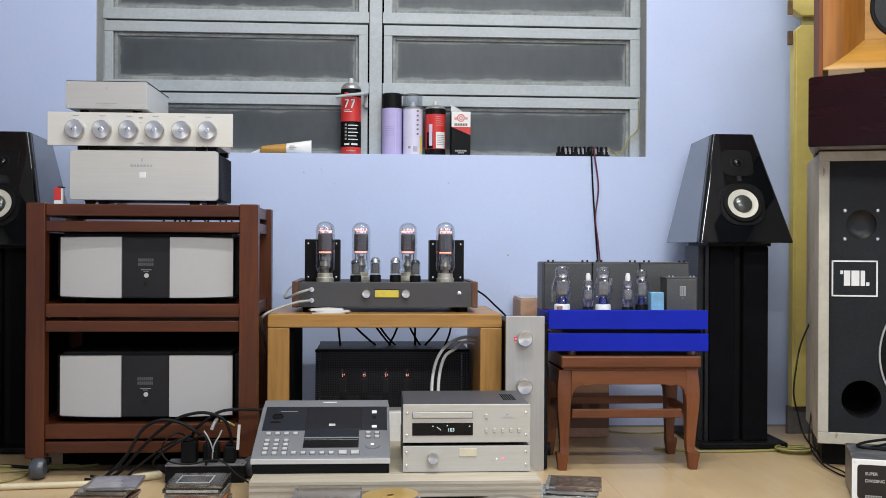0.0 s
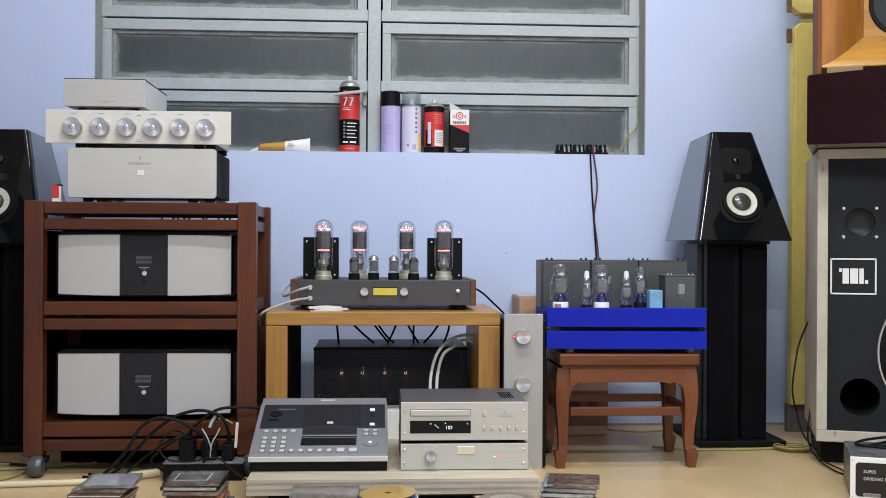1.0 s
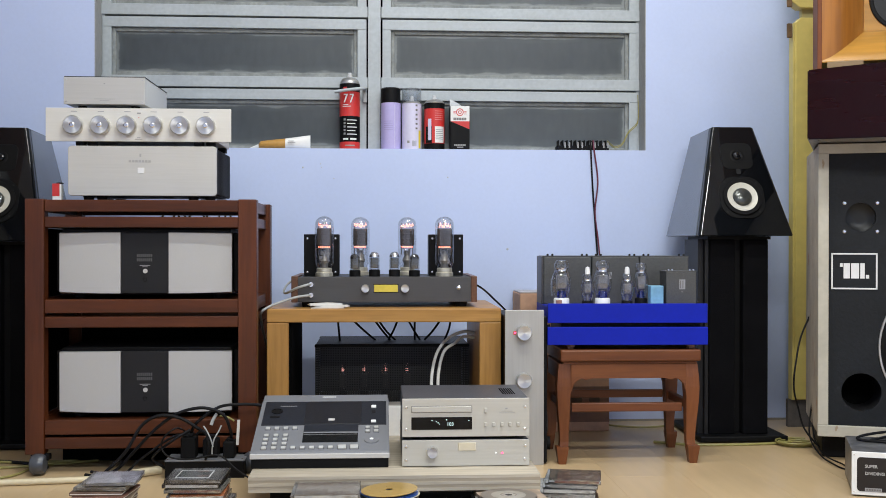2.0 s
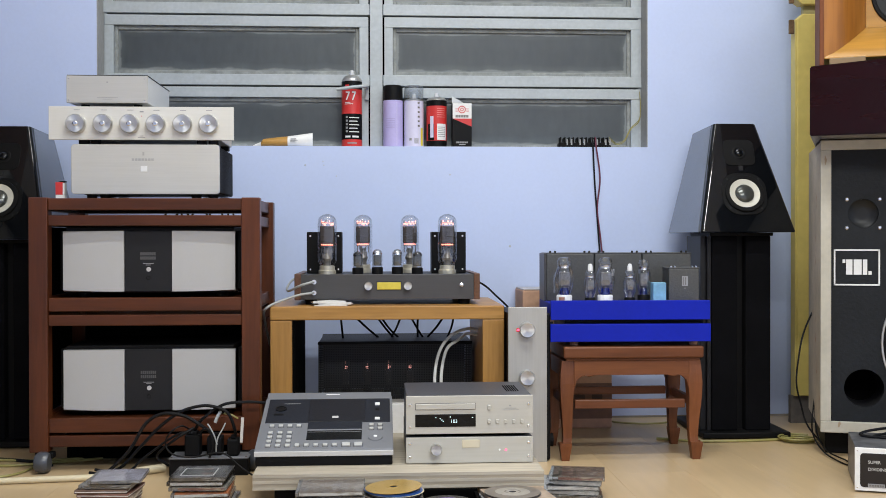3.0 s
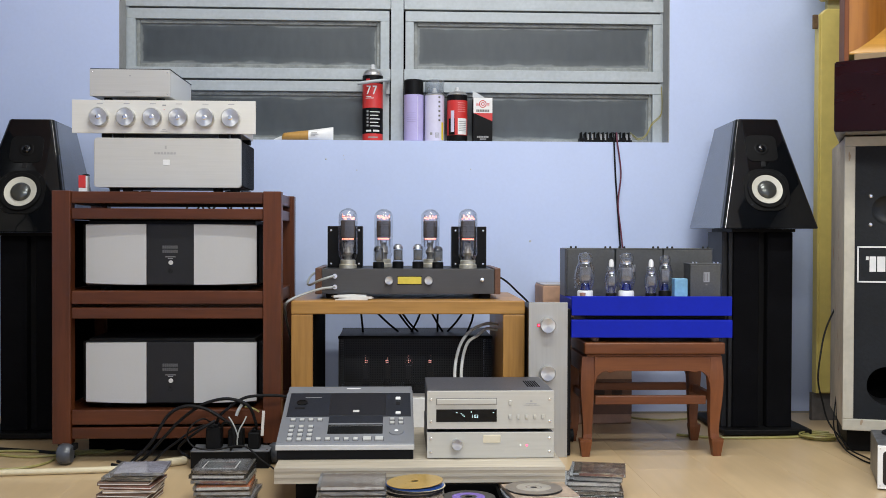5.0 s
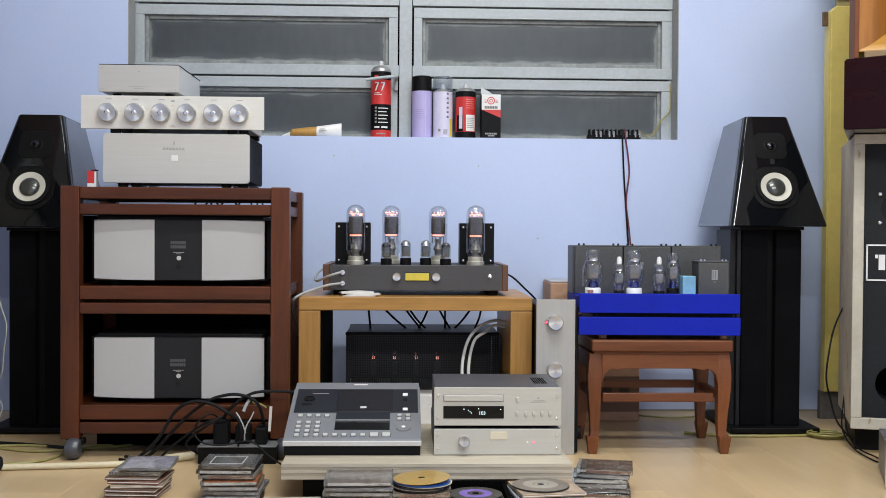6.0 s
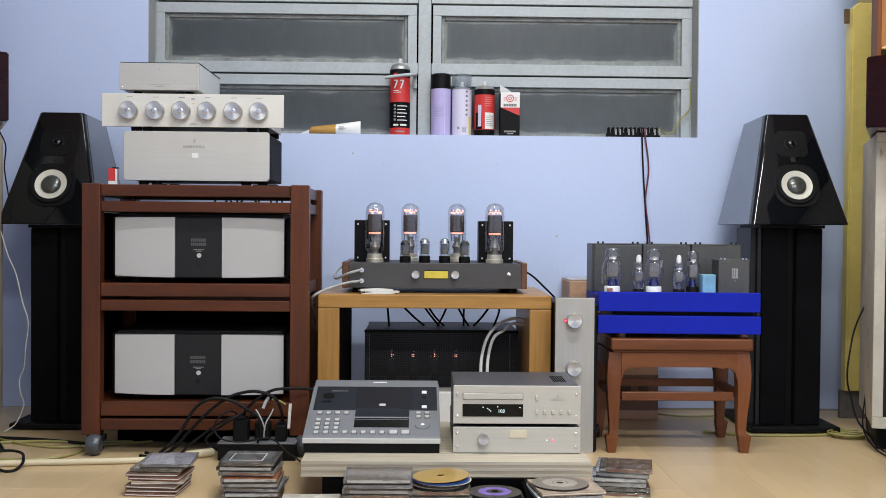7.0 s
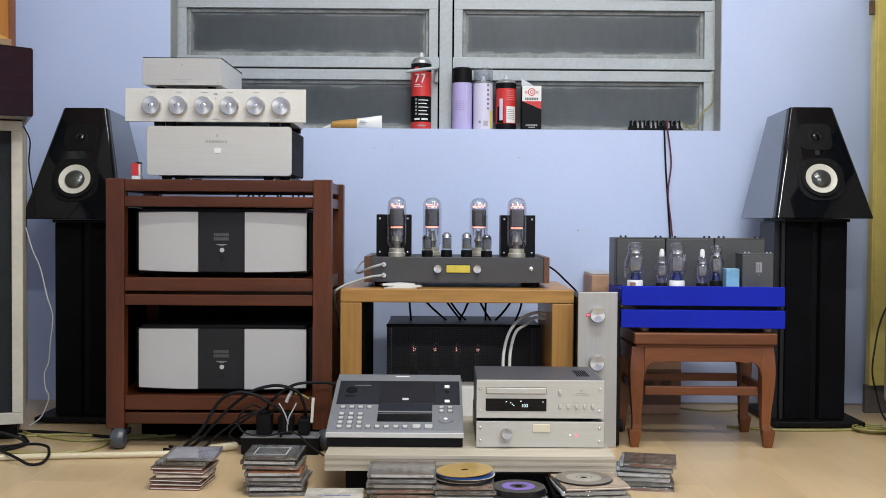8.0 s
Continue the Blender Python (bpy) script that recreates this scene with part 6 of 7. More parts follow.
def lying(rows, m, name, label=""):
    """Flattening tube from left to right: (x, half height, half depth)."""
    bm = bmesh.new()
    seg, rings = 16, []
    for x, hz, hy in rows:
        rings.append([bm.verts.new((x, 3.40 + hy * math.cos(2 * math.pi * i / seg), ZS + hz + hz * math.sin(2 * math.pi * i / seg))) for i in range(seg)])
    for a, b in zip(rings, rings[1:]):
        for i in range(seg):
            bm.faces.new((a[i], a[(i + 1) % seg], b[(i + 1) % seg], b[i]))
    bm.faces.new(rings[0])
    bm.faces.new(rings[-1])
    return smooth(part(name, bm, m, pt, label))


lying([(0.478, 0.002, 0.002), (0.492, 0.005, 0.005), (0.506, 0.008, 0.009)], WHITEP, "nozzle", "white pointed nozzle")
lying([(0.506, 0.009, 0.012), (0.512, 0.0125, 0.018), (0.56, 0.0155, 0.019), (0.592, 0.017, 0.019)], OCHRE, "sleeve")
lying([(0.592, 0.0172, 0.019), (0.62, 0.019, 0.016), (0.655, 0.0215, 0.008), (0.672, 0.0225, 0.003)], WHITEP, "crimped_end", "white crimped end")
bars([(0.60, 0.615, ZS + 0.014, ZS + 0.0155), (0.60, 0.625, ZS + 0.019, ZS + 0.0205), (0.602, 0.62, ZS + 0.024, ZS + 0.0255)], 3.3815, INKG, pt)

ts = thing("terminal_strip", (1.567, 3.40, ZS), "black screw terminal strip on the window sill", "terminal strip")
part("block", box(1.482, 1.655, 3.385, 3.425, ZS, ZS + 0.016, 0.002), RUBBER, ts)
for i in range(12):
    x = 1.490 + 0.0143 * i
    part("barrier", box(x - 0.0035, x - 0.001, 3.386, 3.424, ZS + 0.016, ZS + 0.034, 0.0005, 1), RUBBER, ts)
    part("terminal_screw", lathe([(0.0035, 0), (0.0035, 0.003), (0, 0.004)], (x + 0.004, 3.392, ZS + 0.016), "z", 8), CHROME, ts)
    part("solder_tag", box(x + 0.002, x + 0.007, 3.3845, 3.3865, ZS + 0.008, ZS + 0.027, 0.0005, 1), INKG if i % 3 else BLACKM, ts)
smooth(single("twin_wire", sweep([(1.593, 3.39, 0.925), (1.591, 3.375, 0.915), (1.590, 3.364, 0.895), (1.596, 3.364, 0.774), (1.604, 3.364, 0.663), (1.612, 3.363, 0.555), (1.618, 3.34, 0.47)], 0.0028), CABLEB, "black wire hanging from the terminal strip", "wire"))
smooth(single("twin_wire", sweep([(1.603, 3.39, 0.925), (1.601, 3.375, 0.915), (1.600, 3.3625, 0.895), (1.613, 3.3625, 0.790), (1.604, 3.3625, 0.69), (1.614, 3.3625, 0.60), (1.622, 3.34, 0.48)], 0.0026), CABLER, "dark red wire hanging from the terminal strip", "wire"))
for d in (0.0, 0.005):
    smooth(single("thin_wire", sweep([(1.652, 3.40, 0.921 + d), (1.668, 3.41, 0.911 + d), (1.684, 3.42, 0.904 + d), (1.708, 3.42, 0.916 + d), (1.730, 3.425, 0.955 + d), (1.760, 3.43, 0.985 + d), (1.766, 3.435, 1.03), (1.764, 3.438, 1.085)], 0.0016, 6), CABLEY, "thin yellow wire curling up the window frame", "wire"))

# ---- disc cases and loose discs on the floor ----
INLAYS = [surface("inlay_%s" % n, c, 0.5, 0, 30, 90, 0.35, 0.25, 0.0) for n, c in
          (("grey", (0.27, 0.265, 0.27)), ("brown", (0.13, 0.075, 0.05)), ("cream", (0.45, 0.42, 0.36)), ("violet", (0.50, 0.48, 0.55)), ("orange", (0.55, 0.16, 0.04)), ("black", (0.03, 0.03, 0.032)), ("tan", (0.38, 0.29, 0.21)), ("rust", (0.22, 0.10, 0.07)))]
GREY, BROWN, CREAMI, VIOLET, ORANGE, BLACKI, TAN, RUSTI = INLAYS


def picture(name, scale, colours):
    """Blotchy printed cover art seen through a lid."""
    m, nt, p = base_mat(name)
    n = noise_at(nt, scale, (1, 1, 1), 4.0)
    k = len(colours) - 1
    c = ramp(nt, n.outputs[0], [(0.33 + 0.34 * i / k, q) for i, q in enumerate(colours)])
    link(nt, c.outputs[0], p.inputs["Base Color"])
    p.inputs["Roughness"].default_value = 0.45
    return m


ART = picture("crowded_cover_print", 42, [(0.03, 0.03, 0.035), (0.10, 0.085, 0.08), (0.05, 0.07, 0.06), (0.32, 0.25, 0.19), (0.12, 0.10, 0.10), (0.42, 0.37, 0.31)])
ARTB = picture("faded_beige_cover_print", 26, [(0.13, 0.105, 0.085), (0.24, 0.20, 0.165), (0.17, 0.12, 0.085), (0.33, 0.29, 0.245)])
ARTD = picture("dark_portrait_cover_print", 34, [(0.012, 0.014, 0.014), (0.025, 0.04, 0.036), (0.02, 0.02, 0.02), (0.16, 0.09, 0.07)])


def spine_print(name, ground, ink):
    """Card edge with patches of print and scuffs."""
    m, nt, p = base_mat(name)
    n = noise_at(nt, 120, (0.35, 0.1, 3.0), 5.0)
    w = noise_at(nt, 22, (1, 1, 1), 3.0)
    c = ramp(nt, n.outputs[0], [(0.42, ground), (0.64, ink)])
    g = ramp(nt, w.outputs[0], [(0.45, (0.0,) * 3), (0.55, (1.0,) * 3)])
    link(nt, mixed(nt, g.outputs[0], ground, c.outputs[0]), p.inputs["Base Color"])
    p.inputs["Roughness"].default_value = 0.4
    return m


SPINES = [spine_print("spine_" + k, a, b) for k, a, b in (("white", (0.62, 0.61, 0.58), (0.12, 0.11, 0.11)), ("black", (0.02, 0.02, 0.022), (0.42, 0.40, 0.36)), ("grey", (0.30, 0.30, 0.30), (0.60, 0.58, 0.55)), ("wine", (0.16, 0.04, 0.03), (0.55, 0.45, 0.30)), ("slate", (0.10, 0.12, 0.15), (0.50, 0.50, 0.50)))]


def jewel_case(x, y, z, rot, inlay, clear=True, w=0.132, d=0.118, h=0.0102, bright=False):
    """A disc case lying flat: base tray, lid and printed inlay."""
    tint = int(abs(x * 7919 + y * 104729 + z * 65537)) % len(SPINES)
    jc = thing("disc_case", (0, 0, 0), "clear disc case lying in a pile on the floor" if clear else "printed card disc sleeve lying in a pile", "disc case", "piled disc cases")
    if clear:
        part("inlay", box(-w / 2 + 0.007, w / 2 - 0.002, -d / 2 + 0.006, d / 2 - 0.0015, 0.0016, h - 0.0026), inlay, jc)
        part("inner_tray", box(-w / 2 + 0.007, w / 2 - 0.002, -d / 2 + 0.002, d / 2 - 0.002, 0.0030, 0.0060, 0.0004, 1), BLACKM if inlay is BLACKI else FROST if bright else TRAYG, jc)
        tray = part("tray", box(-w / 2, w / 2, -d / 2, d / 2, 0.0, 0.0014, 0.0004 if bright else 0, 1), ACRYL if bright else ACRYLR, jc)
        tray.visible_shadow = False
        lid = part("lid", box(-w / 2, w / 2, -d / 2, d / 2, h - 0.0024, h - 0.0012, 0.0004 if bright else 0, 1), ACRYL, jc)
        lid.visible_shadow = False
        part("spine", box(-w / 2, -w / 2 + 0.006, -d / 2 + 0.001, d / 2 - 0.001, 0.0014, h - 0.0026, 0.0004, 1), (FROST if bright else TRAYG) if inlay is not BLACKI else BLACKM, jc)
        part("spine_card", box(-w / 2 + 0.008 + 0.004 * tint, w / 2 - 0.004, -d / 2 + 0.0012, -d / 2 + 0.0018, 0.0016, h - 0.003), SPINES[tint], jc)
        for k in (-1, 1):
            e = part("rim", box(-w / 2, w / 2, k * (d / 2 - 0.0006) - 0.0005, k * (d / 2 - 0.0006) + 0.0005, 0.0014, h - 0.0024), ACRYLR, jc)
            e.visible_shadow = False
    else:
        part("sleeve", box(-w / 2, w / 2, -d / 2, d / 2, 0.0, h - 0.0012, 0.0008, 1), inlay, jc)
        part("edge_paper", box(-w / 2 + 0.002, w / 2 + 0.0004, -d / 2 - 0.0004, d / 2 - 0.002, h * 0.32, h * 0.5), PAPER, jc)
    jc.matrix_world = pose(x, y, z, 0, 0, rot)
    return jc


def pile(x, y, rows, w=0.132, d=0.118, z=0.0, bright=False):
    rnd = random.Random(int(x * 1000))
    for inlay, clear, dx, dy, rot in rows:
        h = 0.0104 if clear else 0.0086
        last = jewel_case(x + dx + rnd.uniform(-0.002, 0.002), y + dy + rnd.uniform(-0.002, 0.002), z, rot, inlay, clear, w, d, h, bright)
        z += h
    return z, last


zt, top = pile(0.298, 2.288, [(RUSTI, False, -0.004, 0, -5), (BROWN, False, -0.002, 0.002, -3), (BROWN, False, -0.004, 0.0, -6), (TAN, False, 0.002, 0.004, 2), (RUSTI, False, 0.002, 0.004, -5), (BROWN, False, -0.004, 0.004, -2), (CREAMI, True, 0.006, 0.006, -4), (VIOLET, True, 0.018, 0.006, 3)], 0.112, 0.118)
zt, top = pile(0.512, 2.245, [(BROWN, True, 0.006, -0.004, 6), (VIOLET, True, 0.0, 0, 2), (GREY, True, 0.004, 0.002, -3), (TAN, True, 0.0, 0.0, 1), (ORANGE, True, -0.002, 0.0, 2), (CREAMI, True, -0.008, 0.016, -2), (BLACKI, True, -0.012, 0.018, -3), (BLACKI, True, -0.010, 0.018, -1)], 0.122, 0.118)
bm = bmesh.new()
for q in ((-0.034, 0.034, 0.034, 0.0365), (-0.034, 0.034, -0.0365, -0.034), (-0.0365, -0.034, -0.0365, 0.0365), (0.034, 0.0365, -0.0365, 0.0365)):
    box(q[0] - 0.006, q[1] - 0.006, q[2], q[3], 0.0084, 0.0090, bm=bm)
part("cover_border", bm, INKW, top)
part("cover_picture", box(-0.0395, 0.0275, -0.0335, 0.0335, 0.0083, 0.0086), ARTD, top)
zt, top = pile(0.788, 2.112, [(GREY, True, 0.004, 0, 2), (TAN, True, -0.002, 0, -1), (GREY, True, 0.0, 0.002, 1), (BLACKI, True, 0.002, 0, 0), (GREY, True, -0.003, 0, 2), (TAN, True, 0.0, 0.002, -1), (GREY, True, 0.002, 0, 1), (ARTB, True, 0.0, 0.002, 0)], 0.138, 0.124)
zt, top = pile(1.330, 2.300, [(BLACKI, True, 0.002, 0, -10), (BLACKI, True, 0.0, 0.002, -8), (CREAMI, True, -0.004, 0, -12), (GREY, True, -0.006, 0.002, -9), (GREY, True, 0.002, 0.0, -14), (ART, True, 0.006, 0.0, -12)], 0.122, 0.115, bright=True)
zb_, top = pile(1.172, 2.105, [(CREAMI, True, 0, 0, 3), (GREY, True, 0.002, 0, 4), (GREY, True, 0.004, 0, 5), (CREAMI, True, 0.006, 0, 8), (VIOLET, True, 0.002, 0, 6), (TAN, False, 0.006, 0, 9)], 0.134, 0.120, bright=True)
zg_, top = pile(0.915, 2.100, [(GREY, True, 0, 0, 1), (GREY, True, 0.002, 0, -2), (CREAMI, True, 0, 0, 0), (GREY, True, 0.001, 0, -1), (GREY, True, 0.002, 0, 1), (TAN, True, 0, 0, 1)], 0.124, 0.120)
zp_, top = pile(1.030, 2.072, [(CREAMI, True, 0, 0, 2), (VIOLET, True, 0.0, 0, -2), (GREY, True, 0, 0, 1), (CREAMI, True, 0, 0, 0)], 0.105, 0.11)
zs_, top = pile(0.652, 2.060, [(CREAMI, True, 0, 0, 2), (GREY, True, 0, 0, -3), (CREAMI, False, 0, 0, 4), (CREAMI, False, 0.0, 0.0, 2)], 0.118, 0.112)


def loose_disc(x, y, z, r, m, centre=None, label="loose optical disc lying on a pile of cases"):
    dk = thing("optical_disc", (x, y, z), label, "disc", "loose discs")
    smooth(part("disc", ring((x, y, z), 0.0075, r, 0.0013, "z", 48), m, dk))
    part("hub", ring((x, y, z), 0.0076, 0.015, 0.0016, "z", 28), GREYDL if m is GREYD else m, dk)
    if centre:
        part("label_centre", ring((x, y, z + 0.0012), 0.0172, r * 0.62, 0.0003, "z", 40), centre, dk)
    return dk


z = zg_
for dx, dy, m, r in ((0.006, 0.0, BLACKD, 0.059), (0.008, 0.002, BLACKD, 0.059), (0.004, 0.0, GREYD, 0.059), (0.010, 0.002, BLACKD, 0.059), (0.008, 0.0, BLACKD, 0.059), (0.012, 0.002, CREAM, 0.059), (0.010, 0.0, BLUED, 0.058), (0.006, 0.002, BLUED, 0.058)):
    loose_disc(0.910 + dx, 2.098 + dy, z, r, m)
    z += 0.0018
gold = loose_disc(0.918, 2.098, z + 0.0032, 0.058, GOLDD, label="gold labelled optical disc tilted on top of a pile")
gold.rotation_euler = (radians(1.0), radians(-2.8), 0)
z = zp_
for k in range(7):
    loose_disc(1.032 - 0.0008 * k, 2.075, z, 0.0545, BLACKD, PURPLE if k == 6 else None, "black optical disc with a purple centre" if k == 6 else "black optical disc in a pile")
    z += 0.0018
loose_disc(1.166, 2.108, zb_, 0.0585, BLACKD)
loose_disc(1.165, 2.110, zb_ + 0.0018, 0.0585, GREYD, GREYDL, "grey brown optical disc on a pile of cases")
tr = thing("black_tray", (1.03, 2.1, 0.0), "open black cardboard tray beneath the plywood board", "tray")
for name, q in (("back_wall", (0.970, 1.098, 2.176, 2.184, 0, 0.0545)), ("side_wall", (1.091, 1.099, 2.02, 2.1755, 0, 0.050)), ("floor", (0.970, 1.0905, 2.02, 2.1755, 0, 0.0004))):
    part(name, box(*q), GAP, tr)
bars_bm = bmesh.new()
for i, (a, b, u) in enumerate(((0.622, 0.630, 0.004), (0.634, 0.668, 0.0), (0.670, 0.688, 0.002))):
    box(a, b, 2.052 + u, 2.056 + u, zs_ - 0.0012, zs_ - 0.0008, bm=bars_bm)
single("handwriting", bars_bm, BLUED, "blue pen scrawl on a white sleeve", "writing")

# ---- power strip, adaptors and cable tangle before the rack ----
pw = thing("power_strip", (0.465, 2.62, 0.0), "black power strip box with aluminium top", "power strip")
part("housing", box(0.367, 0.562, 2.585, 2.668, 0.0, 0.042, 0.002), BLACKM, pw)
part("top_plate", box(0.366, 0.563, 2.584, 2.669, 0.042, 0.0455, 0.0008, 1), STUDG, pw, "grey aluminium top plate")
for x in (0.372, 0.556):
    part("screw", lathe([(0.003, 0), (0.003, 0.001), (0, 0.002)], (x, 2.592, 0.0455), "z", 10), CHROME, pw)
for i, (x0, x1, y0, z1) in enumerate(((0.402, 0.440, 2.60, 0.100), (0.455, 0.493, 2.61, 0.092), (0.507, 0.536, 2.60, 0.088))):
    ad = thing("power_plug", ((x0 + x1) / 2, 2.62, 0.0455), "black mains plug adaptor pushed into the strip", "plug", "plugs in the strip")
    part("body", box(x0, x1, y0, y0 + 0.042, 0.0457, z1, 0.004), RUBBER, ad)
    part("collar", box(x0 + 0.008, x1 - 0.008, y0 + 0.008, y0 + 0.034, z1, z1 + 0.008, 0.002), RUBBER, ad)


def cord(pts, r, m, label, group=""):
    return smooth(single("cable", sweep(pts, r, 8, 8), m, label, "cable", group=group))


K = "black mains cable looping over the power strip"
cord([(0.474, 2.62, 0.095), (0.463, 2.60, 0.110), (0.439, 2.588, 0.130), (0.403, 2.585, 0.151), (0.354, 2.585, 0.157), (0.311, 2.585, 0.133), (0.272, 2.585, 0.069), (0.226, 2.590, 0.022), (0.200, 2.60, 0.006), (0.165, 2.615, 0.006)], 0.0042, CABLEB, K, "mains cables")
cord([(0.524, 2.62, 0.092), (0.527, 2.60, 0.112), (0.510, 2.59, 0.157), (0.467, 2.59, 0.174), (0.424, 2.592, 0.170), (0.385, 2.595, 0.154), (0.340, 2.60, 0.120), (0.290, 2.61, 0.068), (0.245, 2.62, 0.020), (0.21, 2.63, 0.006), (0.17, 2.65, 0.006)], 0.0040, CABLEB, K, "mains cables")
cord([(0.424, 2.62, 0.104), (0.436, 2.605, 0.128), (0.453, 2.60, 0.145), (0.484, 2.60, 0.168), (0.520, 2.605, 0.179), (0.595, 2.62, 0.176), (0.66, 2.66, 0.15), (0.70, 2.72, 0.11)], 0.0040, CABLEB, K, "mains cables")
cord([(0.420, 2.61, 0.100), (0.396, 2.60, 0.106), (0.361, 2.60, 0.088), (0.335, 2.60, 0.069), (0.297, 2.605, 0.040), (0.262, 2.61, 0.008), (0.23, 2.64, 0.005)], 0.0030, CABLEB, K, "mains cables")
cord([(0.42, 2.62, 0.106), (0.40, 2.57, 0.128), (0.372, 2.56, 0.110), (0.362, 2.57, 0.082), (0.382, 2.56, 0.060), (0.43, 2.565, 0.052), (0.50, 2.57, 0.06), (0.545, 2.56, 0.028), (0.58, 2.55, 0.006)], 0.0022, CABLEB, "thin black lead curling round the plugs", "thin leads")
cord([(0.506, 2.585, 0.132), (0.500, 2.58, 0.118), (0.490, 2.575, 0.100), (0.485, 2.575, 0.080), (0.484, 2.577, 0.060)], 0.0018, CABLEG, "grey lead tangled among the plugs", "thin leads")
cord([(0.462, 2.585, 0.130), (0.470, 2.58, 0.120), (0.480, 2.575, 0.102), (0.487, 2.574, 0.080)], 0.0018, CABLEG, "grey lead tangled among the plugs", "thin leads")
cord([(0.440, 2.60, 0.105), (0.455, 2.575, 0.118), (0.470, 2.57, 0.115), (0.478, 2.57, 0.075), (0.468, 2.575, 0.048)], 0.0030, CABLEB, "black lead tangled among the plugs", "thin leads")
cord([(0.492, 2.60, 0.158), (0.485, 2.592, 0.146), (0.480, 2.588, 0.132)], 0.0042, CABLEG, "short grey plug tail among the plugs", "thin leads")
cord([(0.36, 2.62, 0.02), (0.335, 2.60, 0.05), (0.385, 2.57, 0.095), (0.43, 2.58, 0.122)], 0.0035, CABLEB, "black lead tangled among the plugs", "thin leads")
cord([(0.535, 2.60, 0.140), (0.520, 2.595, 0.150), (0.500, 2.60, 0.153)], 0.0022, CABLEY, "yellow green lead tangled among the plugs", "thin leads")
tg = single("cable_tag", solid([(0.5395, 2.598, 0.080), (0.5465, 2.598, 0.080), (0.5465, 2.600, 0.080), (0.5395, 2.600, 0.080)], [(0.5435, 2.596, 0.143), (0.5505, 2.596, 0.143), (0.5505, 2.598, 0.143), (0.5435, 2.598, 0.143)]), PAPER, "white paper tag on a cable", "tag")
# conduit along the floor
cd_ = thing("floor_conduit", (-0.1, 2.52, 0.0), "cream plastic cable conduit lying on the floor", "conduit")
smooth(part("pipe", sweep([(-0.9, 2.44, 0.008), (-0.4, 2.475, 0.008), (-0.073, 2.521, 0.008), (0.06, 2.536, 0.008), (0.196, 2.556, 0.008), (0.290, 2.600, 0.008)], 0.0078, 12), CREAM, cd_))
smooth(part("socket_end", sweep([(0.285, 2.597, 0.011), (0.345, 2.64, 0.011)], 0.0108, 12, 2), CREAM, cd_))
for pts, r, m in (([(-0.9, 2.70, 0.004), (-0.31, 2.757, 0.004), (-0.244, 2.781, 0.004), (-0.144, 2.799, 0.004), (-0.017, 2.787, 0.004), (0.2, 2.82, 0.004)], 0.0035, CABLEY),
                  ([(-0.30, 2.86, 0.004), (-0.235, 2.796, 0.004), (-0.103, 2.726, 0.004), (-0.004, 2.743, 0.004), (0.15, 2.80, 0.004)], 0.0035, CABLEY),
                  ([(-0.5, 2.60, 0.004), (-0.17, 2.575, 0.004), (-0.063, 2.585, 0.004), (-0.01, 2.640, 0.004), (0.000, 2.75, 0.004)], 0.003, CABLEY),
                  ([(-0.45, 2.85, 0.005), (-0.2, 2.83, 0.004), (0.0, 2.76, 0.004), (0.04, 2.72, 0.004)], 0.0045, CABLEB)):
    cord(pts, r, m, "speaker cable trailing along the floor", "floor cables")
cord([(-0.42, 2.70, 0.03), (-0.306, 2.746, 0.012), (-0.260, 2.77, 0.006), (-0.222, 2.715, 0.005), (-0.207, 2.670, 0.005), (-0.230, 2.610, 0.005), (-0.30, 2.57, 0.008), (-0.42, 2.56, 0.01)], 0.0042, CABLEB, "black cable looping on the floor", "floor cables")
cord([(-0.42, 2.585, 0.012), (-0.27, 2.590, 0.008), (-0.203, 2.588, 0.0195), (-0.150, 2.590, 0.0225), (-0.112, 2.562, 0.0225), (-0.092, 2.520, 0.0205), (-0.084, 2.492, 0.0125), (-0.088, 2.455, 0.005), (-0.115, 2.448, 0.005), (-0.165, 2.478, 0.0175), (-0.235, 2.545, 0.0195), (-0.33, 2.62, 0.012), (-0.43, 2.66, 0.02)], 0.0036, CABLEB, "black cable looping over the floor conduit", "floor cables")
cord([(-0.42, 2.64, 0.05), (-0.29, 2.64, 0.045), (-0.225, 2.65, 0.028), (-0.205, 2.655, 0.012), (-0.25, 2.63, 0.0065), (-0.42, 2.60, 0.012)], 0.0046, CABLEB, "black cable looping beside the monitor", "floor cables")
# thin lead down the far monitor and stand
cord([(-0.262, 2.80, 0.84), (-0.245, 2.80, 0.80), (-0.256, 2.82, 0.74), (-0.252, 2.84, 0.66), (-0.255, 2.86, 0.60)], 0.0020, CABLEB, "thin lead hanging from the monitor", "hanging leads")
cord([(-0.325, 2.95, 0.592), (-0.314, 2.95, 0.558), (-0.296, 2.95, 0.498), (-0.275, 2.95, 0.450), (-0.256, 2.95, 0.369), (-0.240, 2.95, 0.312), (-0.247, 2.95, 0.240), (-0.252, 2.95, 0.183), (-0.264, 2.95, 0.151), (-0.262, 2.95, 0.110), (-0.252, 2.95, 0.078), (-0.272, 2.945, 0.025), (-0.300, 2.93, 0.003)], 0.0016, CABLEW, "pale twisted lead hanging beside the stand", "hanging leads")
